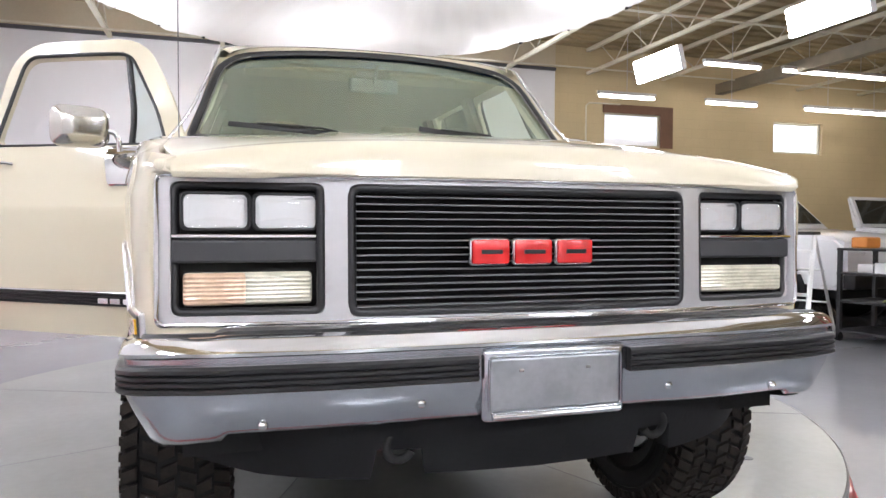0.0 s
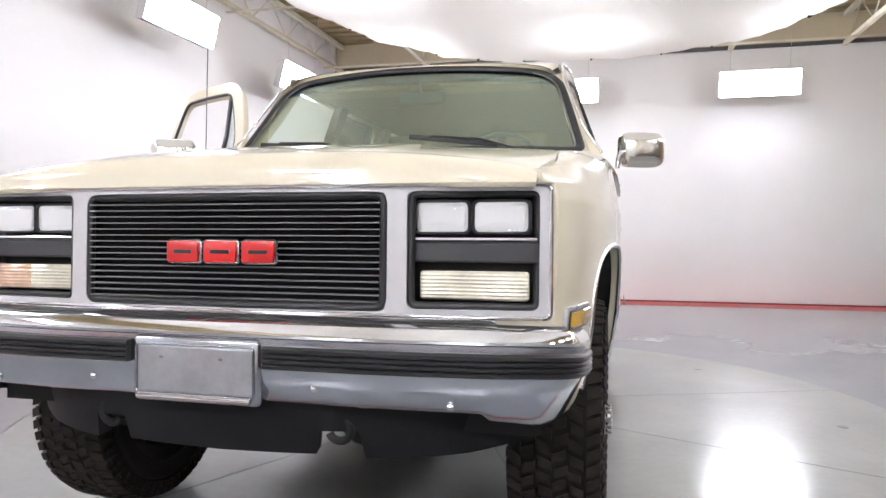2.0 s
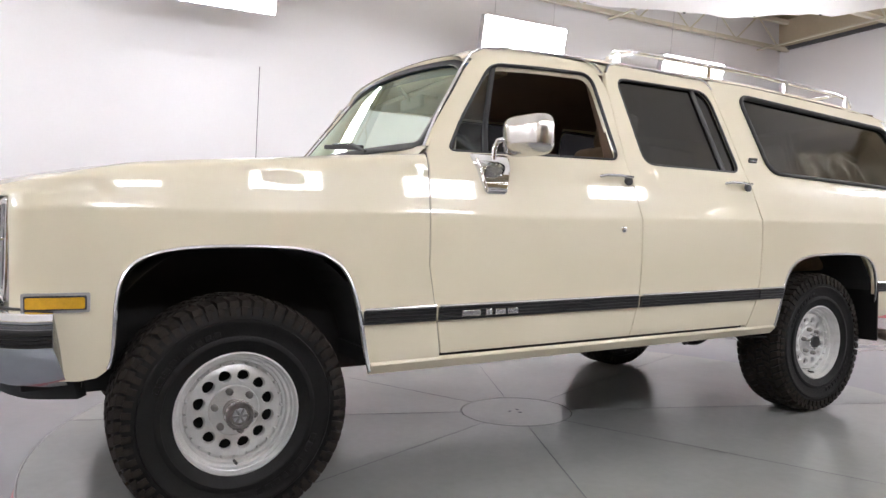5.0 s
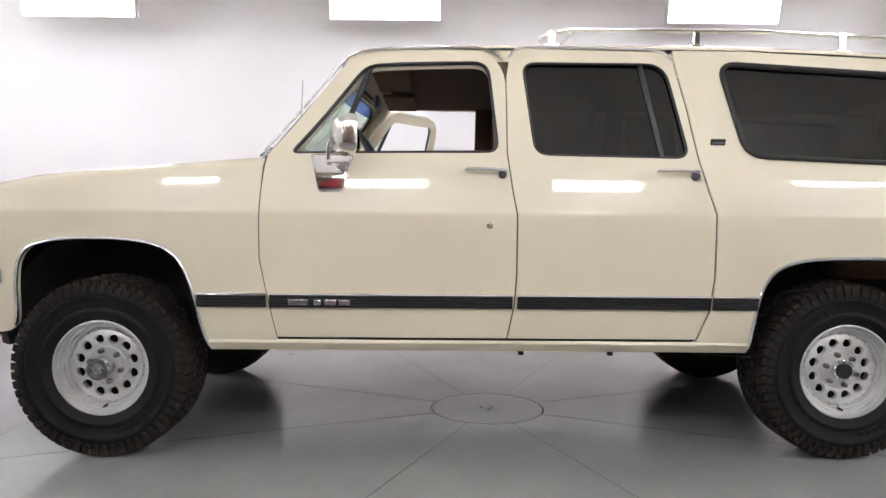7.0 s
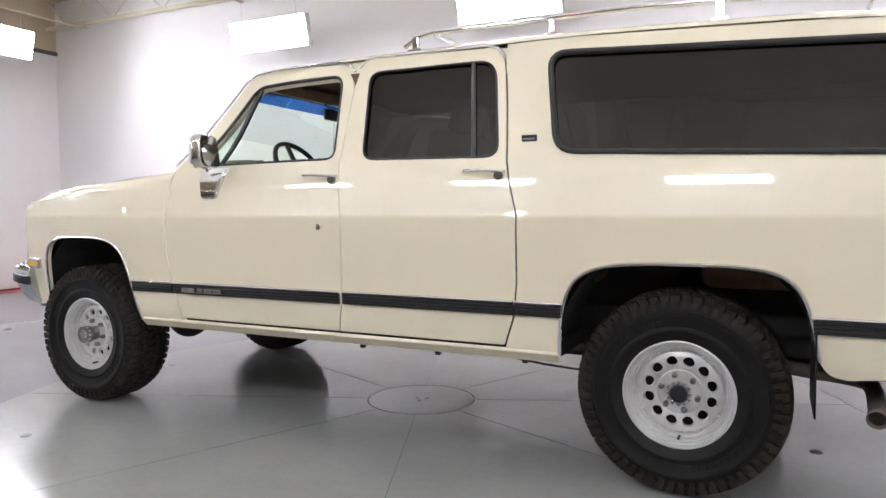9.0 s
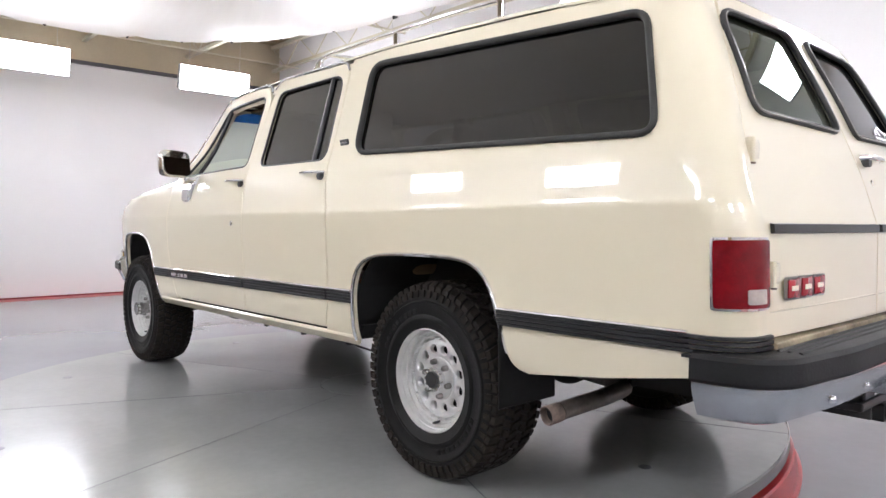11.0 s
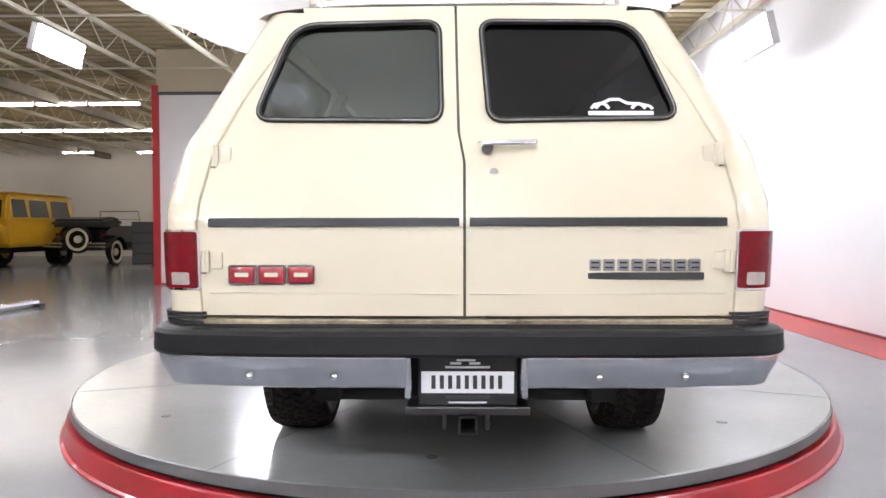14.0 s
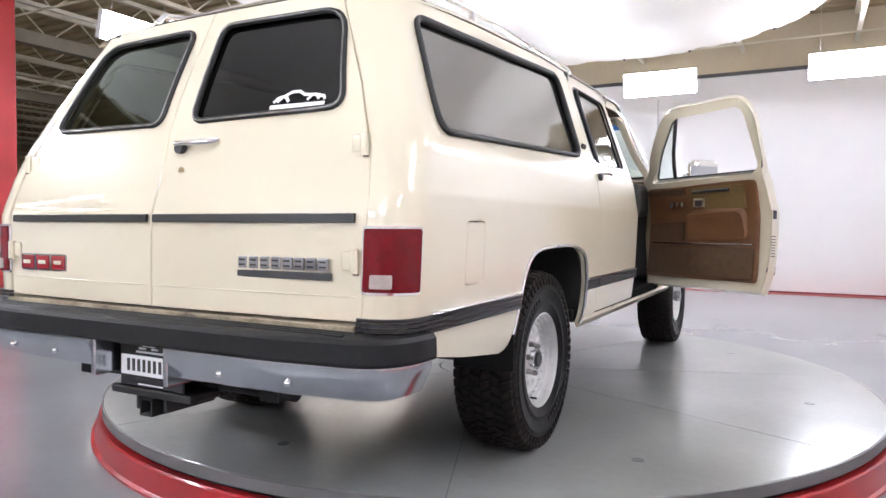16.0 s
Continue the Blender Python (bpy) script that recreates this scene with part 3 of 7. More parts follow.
spots = [(-3.8, -4.16, 3.44, 0), (-3.8, -0.78, 3.44, 0), (-3.8, 2.98, 3.44, 0), (-3.8, 6.0, 3.36, 0),
         (3.45, -7.9, 3.50, 90), (0.46, -7.9, 3.48, 90), (-2.45, -7.9, 3.52, 90), (0.03, 8.2, 3.47, -90), (3.2, 8.2, 3.46, -90),
         (4.63, 3.93, 3.12, 180), (4.85, 1.49, 3.12, 180), (4.78, -0.75, 3.12, 180), (4.69, -2.97, 3.12, 180)]
# each row of lamps has its own strength
ROW_GLOW = {0: WEST_GLOW, 180: EAST_GLOW, -90: NORTH_GLOW, 90: SOUTH_GLOW}
ROW_TUBES = {}
for k, (x, y, z, yaw) in enumerate(spots):
    m = pose(x, y, z, 0, 14, yaw) @ Matrix.Scale(0.75 if yaw == 180 else 1.0, 4)
    lamp = copy_thing(first, m) if k else first
    lamp.matrix_basis = m
    for child in lamp.children:
        if child.name.startswith("tube"):
            key = (yaw, round(child.data.vertices[0].co.z, 2))
            if key not in ROW_TUBES:
                ROW_TUBES[key] = child.data.copy()
                ROW_TUBES[key].materials[0] = ROW_GLOW[yaw]
            child.data = ROW_TUBES[key]


# unseen banks added above the overhead cloth, which they light from behind
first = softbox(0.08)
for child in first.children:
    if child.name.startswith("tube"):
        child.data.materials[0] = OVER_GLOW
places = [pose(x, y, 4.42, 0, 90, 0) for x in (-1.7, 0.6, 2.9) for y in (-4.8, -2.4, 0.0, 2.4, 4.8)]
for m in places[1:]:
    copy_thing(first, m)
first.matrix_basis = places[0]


def tube_lamp(z, tube_glow):
    """A strip light whose rod reaches the roof."""
    L = thing("strip_light", "long bare fluorescent strip light under the roof", "strip light", pose(0, 0, z), group="strip lights")
    part("batten", boxed(-0.62, 0.62, -0.05, 0.05, 0.03, 0.09), LAMP_BODY, L, "white batten")
    part("tube", sweep(bmesh.new(), [(-0.60, 0, 0), (0.60, 0, 0)], 0.03, 8), tube_glow, L, "glowing tube", 60)
    part("drop_rod", sweep(bmesh.new(), [(0, 0, 0.09), (0, 0, ZC + 0.045 - z)], 0.006, 6), LAMP_BODY, L, "", 60)
    return L


for z, tube_glow, rows in ((3.55, TUBE_GLOW, ((7.9, (6.69, 9.12, 11.6, 12.88)),)),
                (4.0, TUBE_GLOW, ((6.75, (8.17, 9.93, 11.2, 12.55, 13.9)), (0.0, (8.6, 10.0, 12.0, 14.0)), (-6.0, (9.0, 13.0)))),
                (4.0, SHOP_GLOW, ((-11.5, (8.3, 9.6, 10.9, 13.0, 17.0)),
                       (-16.0, (7.6, 8.9, 10.2, 11.5, 12.8, 14.1, 18.0)), (-22.0, (9.0, 12.0, 15.0, 19.0, 23.0))))):
    first = tube_lamp(z, tube_glow)
    places = [pose(x, y, z) for y, xs in rows for x in xs]
    for m in places[1:]:
        copy_thing(first, m)
    first.matrix_basis = places[0]

# overhead cloth
bm = bmesh.new()
N, M_ = 30, 192
rings = []
for i in range(N + 1):
    r = i / N
    ring = []
    for j in range(M_):
        a = 2 * math.pi * j / M_
        c, s = math.cos(a), math.sin(a)
        x, y = 0.6 + 3.25 * r * c * abs(c) ** -0.25 if abs(c) > 1e-6 else 0.6, 0.1 + 6.1 * r * s * abs(s) ** -0.25 if abs(s) > 1e-6 else 0.1
        z = 3.50 - 0.16 * (1 - r * r) + 0.014 * r ** 5 * math.sin(a * 17 + 2 * math.sin(a * 3)) + 0.006 * r ** 8 * math.sin(a * 41) + 0.014 * noise.noise((x * 1.3, y * 1.3, 0.0)) + 0.008 * r * math.sin(a * 60 + 9 * r)
        ring.append(bm.verts.new((x, y, z)))
        if i == 0:
            break
    rings.append(ring)
for j in range(M_):
    bm.faces.new((rings[0][0], rings[1][j], rings[1][(j + 1) % M_]))
for a, b in zip(rings[1:], rings[2:]):
    for j in range(M_):
        bm.faces.new((a[j], b[j], b[(j + 1) % M_], a[(j + 1) % M_]))
cloth = part("overhead_diffuser", bm, SCRIM, None, "", 180)
for j in range(0, M_, 6):
    a = 2 * math.pi * j / M_
    c, s = math.cos(a), math.sin(a)
    e = Vector((0.6 + 3.25 * math.copysign(abs(c) ** 0.75, c), 0.1 + 6.1 * math.copysign(abs(s) ** 0.75, s), 3.50))
    part("tie_line", sweep(bmesh.new(), [e, e + Vector((0.35 * c, 0.35 * s, 1.22))], 0.006, 5), LAMP_BODY, cloth, "white tie line")
    part("clamp", boxed(-0.05, 0.05, -0.014, 0.014, -0.022, 0.022, Matrix.Translation(e) @ Matrix.Rotation(a, 4, "Z") @ pose(0, 0, 0.02, 0, -25, 0), bevel=0.006), BLACK_TRIM, cloth, "black spring clamp")
tagged(cloth, "large white cloth diffuser stretched under the roof", "light diffuser")

# roof joists, with angle bridging across them
for x in np.arange(6.45 - 6 * 1.8, 32.0, 1.8):
    Y0, Y1 = (YF, YB) if x < XP else (YG, YB if x < XE else -2.3)
    j = thing("roof_joist", "pale steel bar joist with zigzag web", "roof joist", group="roof joists", kind="structure")
    part("top_chord", boxed(x - 0.04, x + 0.04, Y0, Y1, 4.66, 4.73), STEEL_BEAM, j)
    part("bottom_chord", boxed(x - 0.035, x + 0.035, Y0, Y1, 4.19, 4.25), STEEL_BEAM, j)
    bm = bmesh.new()
    ys = np.arange(Y0, Y1, 0.55)
    for i, y in enumerate(ys[:-1]):
        a, b = (4.23, 4.69) if i % 2 else (4.69, 4.23)
        sweep(bm, [(x, y, a), (x, ys[i + 1], b)], 0.013, 4, caps=False)
    part("web", bm, STEEL_BEAM, j)
for y in (8.4, 5.0, 1.6, -1.8, -5.2, -8.6, -12.0, -15.4, -18.8, -22.2):
    slab("bridging", XW if y > YF else XP, XE if y > -2 else 32.0, y - 0.02, y + 0.02, 4.165, 4.188, STEEL_BEAM, "thin steel bridging angle under the joists")
for x in (9.7, 15.0):
    slab("beam", x - 0.1, x + 0.1, -24.4, 9, 3.98, 4.2, GIRDER, "dusty grey steel girder")

# ---- the truck ----
suv = thing("suv", "cream full-size SUV with chrome trim, passenger door open, on a turntable", "car")

DOOR_FRONT = [(-0.915, 1.325), (-0.93, 1.18), (-0.935, 1.06), (-0.935, 0.88), (-0.905, 0.72), (-0.868, 0.535)]
DOOR_REAR = [(0.125, 0.535), (0.152, 0.68), (0.16, 0.80), (0.16, 1.07), (0.14, 1.18), (0.12, 1.335)]
REAR_DOOR_REAR = [(0.955, 0.535), (1.0, 0.66), (1.015, 0.80), (1.015, 1.08), (0.98, 1.20), (0.955, 1.31), (0.925, 1.55), (0.90, 1.70)]
ARCH_FRONT = [(-1.165, 0.49), (-1.19, 0.56), (-1.22, 0.72), (-1.265, 0.85), (-1.32, 0.91), (-1.40, 0.942), (-1.52, 0.956), (-1.72, 0.958),
              (-1.86, 0.948), (-1.955, 0.918), (-2.002, 0.86), (-2.018, 0.78), (-2.022, 0.66), (-2.026, 0.60), (-2.038, 0.565), (-2.072, 0.540)]
ARCH_REAR = [(2.205, 0.508), (2.145, 0.520), (2.112, 0.575), (2.10, 0.66), (2.075, 0.77), (2.03, 0.845), (1.95, 0.885), (1.80, 0.897), (1.55, 0.897), (1.38, 0.885),
             (1.275, 0.845), (1.225, 0.77), (1.20, 0.66), (1.185, 0.49)]


def eased(pts, n=2):
    """Cuts the corners of an open line, keeping its ends."""
    for _ in range(n):
        out = [pts[0]]
        for a, b in zip(pts, pts[1:]):
            out += [(a[0] * 0.75 + b[0] * 0.25, a[1] * 0.75 + b[1] * 0.25), (a[0] * 0.25 + b[0] * 0.75, a[1] * 0.25 + b[1] * 0.75)]
        pts = out + [pts[-1]]
    return pts


ARCH_FRONT, ARCH_REAR = eased(ARCH_FRONT), eased(ARCH_REAR)
FRONT_WINDOW = rounded([(-0.815, 1.335), (-0.505, 1.752), (0.045, 1.765), (0.085, 1.345)], [0.03, 0.06, 0.07, 0.05])
REAR_WINDOW = rounded([(0.245, 1.335), (0.20, 1.762), (0.845, 1.762), (0.915, 1.325)], [0.06, 0.06, 0.09, 0.06])
QUARTER_WINDOW = rounded([(1.165, 1.335), (1.09, 1.765), (2.53, 1.69), (2.675, 1.275)], [0.08, 0.08, 0.06, 0.06])


def wrap_of(v):
    """How far the quarter panel runs on round the back."""
    return 0.022 + max(0, v - 1.45) * 0.12


def loop3(poly, surf, sx, off=0.0, step=0.05, closed=True):
    """A path on the skin, off metres outside it."""
    out = []
    for u, v in dense(poly, step, closed):
        a = Vector(surf(u, v))
        n = (Vector(surf(u + 2e-3, v)) - a).cross(Vector(surf(u, v + 2e-3)) - a).normalized() * sx
        out.append(a + n * off)
    return out


def pane(name, poly, surf, mat, parent, sx, offset=-0.012, label=""):
    ob = sheet(name, poly, [], surf, mat, parent, step=0.12, flange=0, flip=sx, offset=offset, label=label)
    ob.visible_shadow = False
    return ob


def side_stripe(u0, u1, parent, sx, surf):
    """Black ribbed rub strip with a bright upper edge."""
    bm = bmesh.new()
    us = np.linspace(u0, u1, max(2, int((u1 - u0) / 0.08)))
    prof = [(0.668, 0.0), (0.668, 0.012), (0.676, 0.014), (0.679, 0.010), (0.682, 0.014), (0.690, 0.014), (0.693, 0.010), (0.696, 0.014),
            (0.704, 0.014), (0.707, 0.010), (0.710, 0.014), (0.718, 0.014), (0.718, 0.0)]
    st = []
    for u in us:
        ring = []
        for z, o in prof:
            a = Vector(surf(u, z))
            ring.append(a + Vector((sx * o, 0, 0)))
        st.append(ring)
    extrude_profile(bm, st)
    bmesh.ops.recalc_face_normals(bm, faces=bm.faces)
    ob = part("rub_strip", bm, BLACK_TRIM, parent, "black ribbed rub strip")
    bm = sweep(bmesh.new(), [Vector(surf(u, 0.724)) + Vector((sx * 0.008, 0, 0)) for u in us], 0.007, 6)
    part("strip_edge", bm, CHROME, parent, "thin chrome strip edge", 60)
    return ob


def door_handle(u, v, parent, sx, surf, back=False):
    bm = bmesh.new()
    base = Vector(surf(u, v))
    d = sx * 0.03
    pts = [base + Vector((sx * 0.004, -0.095, 0.0)), base + Vector((d, -0.08, 0.004)), base + Vector((d * 1.1, 0.0, 0.004)), base + Vector((d, 0.07, 0.0)), base + Vector((sx * 0.004, 0.085, 0))]
    sweep(bm, pts, 0.010, 8, flat=0.75)
    h = part("door_handle", bm, CHROME, parent, "chrome pull handle", 50)
    bm = lathe(bmesh.new(), [(0.0, 0.0), (0.018, 0.0), (0.018, 0.022), (0.012, 0.026), (0.0, 0.026)], 14,
               Matrix.Translation(base + Vector((0, 0.065, -0.018))) @ Matrix.Rotation(sx * math.pi / 2, 4, "Y"))
    part("push_button", bm, GREY_TRIM, h, "dark push button", 40)


def bend(a, p, b, n=7):
    """Points of a smooth corner from a to b with its apex towards p."""
    a, p, b = Vector(a), Vector(p), Vector(b)
    return [tuple(a.lerp(p, t).lerp(p.lerp(b, t), t)) for t in (k / n for k in range(n + 1))]


SHELL = material("mirror_shell", (0.66, 0.64, 0.60), 0.20, 1.0, var=0.05, scale=9)
KICK = material("kick_carpet", (0.095, 0.052, 0.025), 0.9, var=0.25, scale=25, fine=300, bump=0.5)


def front_door(sx, opened=0.0):
    S = skin(sx)
    outer = DOOR_FRONT + DOOR_REAR + bend((0.122, 1.66), (0.108, 1.828), (-0.07, 1.824)) + bend((-0.43, 1.819), (-0.562, 1.819), (-0.65, 1.70))
    door = sheet("front_door", outer, [FRONT_WINDOW], S, CREAM, suv, 0.05, 0.070, "cream front door, standing open" if opened else "cream front door, closed", sx,
                 extra_v=(1.06, 1.072, 1.085, 1.1))
    inner = sheet("door_inner", [(u * 0.985 - 0.005, v) for u, v in outer], [FRONT_WINDOW], S, CREAM, door, 0.08, 0.0, "", -sx, 0.070)
    # the window frame is thinner than the lower door
    for ob in (door, inner):
        for v in ob.data.vertices:
            k = 1 - 0.5 * max(0.0, min(1.0, (v.co.z - 1.335) / 0.04))
            skin_x = S(v.co.y, v.co.z)[0]
            v.co.x = skin_x + (v.co.x - skin_x) * k
    # trim card inside
    card = rounded([(-0.86, 0.60), (-0.865, 1.30), (0.075, 1.31), (0.095, 0.60)], 0.03)
    sheet("door_card", card, [], S, CARAMEL, door, 0.1, 0.02, "caramel vinyl door card", -sx, 0.10)
    sheet("door_card_upper", rounded([(-0.46, 1.115), (-0.46, 1.285), (-0.01, 1.292), (0.0, 1.115)], 0.02), [], S, OLIVE_CLOTH, door, 0.1, 0.012, "olive cloth insert", -sx, 0.114)
    sheet("door_card_lower", rounded([(-0.85, 0.615), (-0.85, 0.835), (0.07, 0.835), (0.075, 0.615)], 0.02), [], S, KICK, door, 0.1, 0.012, "dark brown carpet kick panel", -sx, 0.11)
    bm = sweep(bmesh.new(), loop3([(-0.82, 0.855), (0.06, 0.855)], S, sx, -0.112, 0.1, False), 0.008, 6)
    part("card_trim", bm, SATIN, door, "bright trim line", 60)
    sheet("door_card_front", rounded([(-0.845, 1.225), (-0.845, 1.292), (-0.50, 1.294), (-0.50, 1.225)], 0.01), [], S, KICK, door, 0.1, 0.01, "dark brown panel", -sx, 0.112)
    sheet("map_pocket", rounded([(-0.84, 0.87), (-0.84, 1.00), (-0.52, 1.01), (-0.52, 0.87)], 0.02), [], S, KICK, door, 0.1, 0.012, "dark map pocket", -sx, 0.112)
    # catch and air slots on the closing edge
    if opened:
        e = S(0.155, 1.07)[0]
        part("door_catch", boxed(-0.016, 0.016, -0.004, 0.006, -0.028, 0.028, pose(e - sx * 0.045, 0.158, 1.055), bevel=0.004), BLACK_TRIM, door, "dark door catch")
        for k in range(8):
            part("air_slot", boxed(-0.020, 0.020, -0.002, 0.003, -0.003, 0.003, pose(S(0.158, 0.85)[0] - sx * 0.045, 0.1585, 0.79 + 0.018 * k)), GREY_TRIM, door)
    # arm rest, switches and pull
    sheet("armrest", rounded([(-0.47, 0.885), (-0.45, 1.075), (0.0, 1.085), (0.015, 0.90)], [0.02, 0.03, 0.06, 0.05]), [], lambda u, v: Vector(S(u, v)) - Vector((sx * (0.10 + 0.05 * max(0.0, (v - 0.88) / 0.2)), 0, 0)), CARAMEL, door, 0.06, 0.06, "padded caramel armrest", -sx, 0.02)
    bm = boxed(-0.012, 0.012, -0.05, 0.05, -0.035, 0.035, pose(*loop3([(-0.36, 1.165)], S, sx, -0.125)[0]), bevel=0.004)
    part("latch_plate", bm, CHROME, door, "chrome latch bezel")
    bm = boxed(-0.012, 0.012, -0.028, 0.028, -0.02, 0.02, pose(*loop3([(-0.36, 1.165)], S, sx, -0.134)[0]), bevel=0.004)
    part("latch_lever", bm, BLACK_TRIM, door)
    for du in (-0.62, -0.57, -0.52):
        part("window_switch", boxed(-0.008, 0.008, -0.014, 0.014, -0.022, 0.022, pose(*loop3([(du, 1.155)], S, sx, -0.118)[0]), bevel=0.003), CHROME, door)
    a, b = loop3([(-0.40, 1.255), (-0.10, 1.262)], S, sx, -0.135, 9, False)
    part("pull_strap", sweep(bmesh.new(), [a, a.lerp(b, 0.5) - Vector((sx * 0.02, 0, 0)), b], 0.011, 8), BLACK_TRIM, door, "dark grab strap", 50)
    # window, vent window, rubber
    part("window_seal", sweep(bmesh.new(), loop3(FRONT_WINDOW, S, sx, -0.006), 0.009, 6, closed=True), BLACK_TRIM, door, "black window rubber", 60)
    vent = [(-0.795, 1.345), (-0.505, 1.745), (-0.488, 1.745), (-0.635, 1.345)]
    pane("vent_window", vent, S, CLEAR_GLASS, door, sx, -0.02)
    part("vent_post", sweep(bmesh.new(), loop3([(-0.635, 1.34), (-0.49, 1.75)], S, sx, -0.014, 0.1, False), 0.013, 6), BLACK_TRIM, door, "", 60)
    # rain moulding over the window
    drip = [(-0.93, 1.340), (-0.80, 1.520), (-0.70, 1.655), (-0.635, 1.745), (-0.595, 1.790), (-0.53, 1.820), (-0.40, 1.830), (0.0, 1.834), (0.075, 1.815), (0.112, 1.775)]
    part("drip_rail", sweep(bmesh.new(), loop3(drip, S, sx, 0.004, 0.06, False), 0.006, 6), SATIN, suv, "bright rain gutter moulding", 60)
    side_stripe(-0.895, 0.147, door, sx, S)
    for k, (du, w) in enumerate(((-0.81, 0.085), (-0.70, 0.03), (-0.655, 0.05), (-0.595, 0.05))):
        bm = boxed(0, 0.006, du, du + w, 0.682, 0.705, pose(sx * 1.008 - (0.006 if sx < 0 else 0), 0, 0), bevel=0.002)
        part("model_badge_bar", bm, SATIN, door, "plain silver badge bar")
    door_handle(0.035, 1.262, door, sx, S)
    c = Vector(S(0.045, 1.025))
    part("key_lock", lathe(bmesh.new(), [(0, 0), (0.014, 0), (0.014, 0.006), (0.009, 0.008), (0, 0.008)], 14, Matrix.Translation(c) @ Matrix.Rotation(sx * math.pi / 2, 4, "Y")), CHROME, door, "", 40)
    # mirror
    bm = bmesh.new()
    secs = [(1.163, 0.052, 0.012), (1.180, 0.058, 0.022), (1.27, 0.082, 0.028), (1.316, 0.096, 0.022), (1.328, 0.092, 0.012)]
    st = []
    for z, w, d in secs:
        x0 = S(-0.635, z)[0]
        st.append([Vector((x0, -0.635 - w, z)), Vector((x0 + sx * d, -0.635 - w * 0.88, z)), Vector((x0 + sx * d, -0.635 + w * 0.88, z)), Vector((x0, -0.635 + w, z))])
    extrude_profile(bm, st)
    bmesh.ops.bevel(bm, geom=bm.edges[:], offset=0.006, segments=2, affect="EDGES")
    part("mirror_foot", bm, CHROME, door, "chrome mirror bracket", 40)
    arm = [(sx * 0.975, -0.645, 1.30), (sx * 0.98, -0.645, 1.345), (sx * 0.99, -0.635, 1.375), (sx * 1.02, -0.60, 1.385)]
    part("mirror_arm", sweep(bmesh.new(), arm, 0.011, 10), CHROME, door, "", 60)
    HM = Matrix.Translation((sx * 1.085, -0.560, 1.392)) @ Matrix.Rotation(sx * radians(21), 4, "Z")

    def squircle(s_, dy, n=32):
        out = []
        for j in range(n):
            c, w = math.cos(2 * math.pi * j / n), math.sin(2 * math.pi * j / n)
            out.append(HM @ Vector((0.110 * s_ * math.copysign(abs(c) ** 0.45, c), dy, 0.083 * s_ * math.copysign(abs(w) ** 0.45, w))))
        return out
    st = [squircle(a, b) for b, a in ((-0.050, 0.34), (-0.047, 0.60), (-0.036, 0.82), (-0.017, 0.95), (0.008, 1.0), (0.022, 0.99), (0.027, 0.95))]
    head = part("mirror_head", extrude_profile(bmesh.new(), st), SHELL, door, "rounded chrome mirror shell", 50)
    bm = bmesh.new()
    turn = HM @ Matrix.Rotation(radians(8), 4, "X") @ HM.inverted()
    bm.faces.new([bm.verts.new(turn @ p_) for p_ in squircle(0.92, 0.032)])
    part("mirror_glass", bm, MIRROR_FACE, head, "mirror face")
    if opened:
        hinge, swung = Vector((sx * 0.895, -0.925, 0.9)), Vector((sx * 0.816, -0.867, 0.905))
        axis = Vector((-sx * 0.0228, -0.0306, 1)).normalized()
        door.matrix_basis = Matrix.Translation(swung) @ Matrix.Rotation(-sx * radians(opened), 4, axis) @ Matrix.Translation(-hinge)
    return door


def rear_door(sx):
    S = skin(sx)
    G = 0.007
    outer = [(u + G, v) for u, v in DOOR_REAR[::-1]] + [(u - 0.004, v) for u, v in REAR_DOOR_REAR]
    outer = outer + [(0.875, 1.785), (0.82, 1.822), (0.20, 1.832), (0.145, 1.80), (0.128, 1.70)]
    door = sheet("rear_door", outer, [REAR_WINDOW], S, CREAM, suv, 0.05, 0.03, "cream rear side door, closed", sx, extra_v=(1.06, 1.072, 1.085, 1.1))
    part("window_seal", sweep(bmesh.new(), loop3(REAR_WINDOW, S, sx, -0.004), 0.007, 6, closed=True), BLACK_TRIM, door, "black window rubber", 60)
    pane("window_pane", REAR_WINDOW, S, TINT_SIDE, door, sx, -0.014, "dark tinted pane")
    part("window_divider", sweep(bmesh.new(), loop3([(0.735, 1.76), (0.80, 1.33)], S, sx, -0.008, 0.1, False), 0.011, 6), GREY_TRIM, door, "", 60)
    part("drip_rail", sweep(bmesh.new(), loop3([(0.138, 1.785), (0.165, 1.822), (0.22, 1.838), (0.78, 1.834), (0.85, 1.815), (0.885, 1.775)], S, sx, 0.004, 0.06, False), 0.007, 6), SATIN, suv, "bright rain gutter moulding", 60)
    side_stripe(0.168, 1.002, door, sx, S)
    door_handle(0.865, 1.262, door, sx, S)


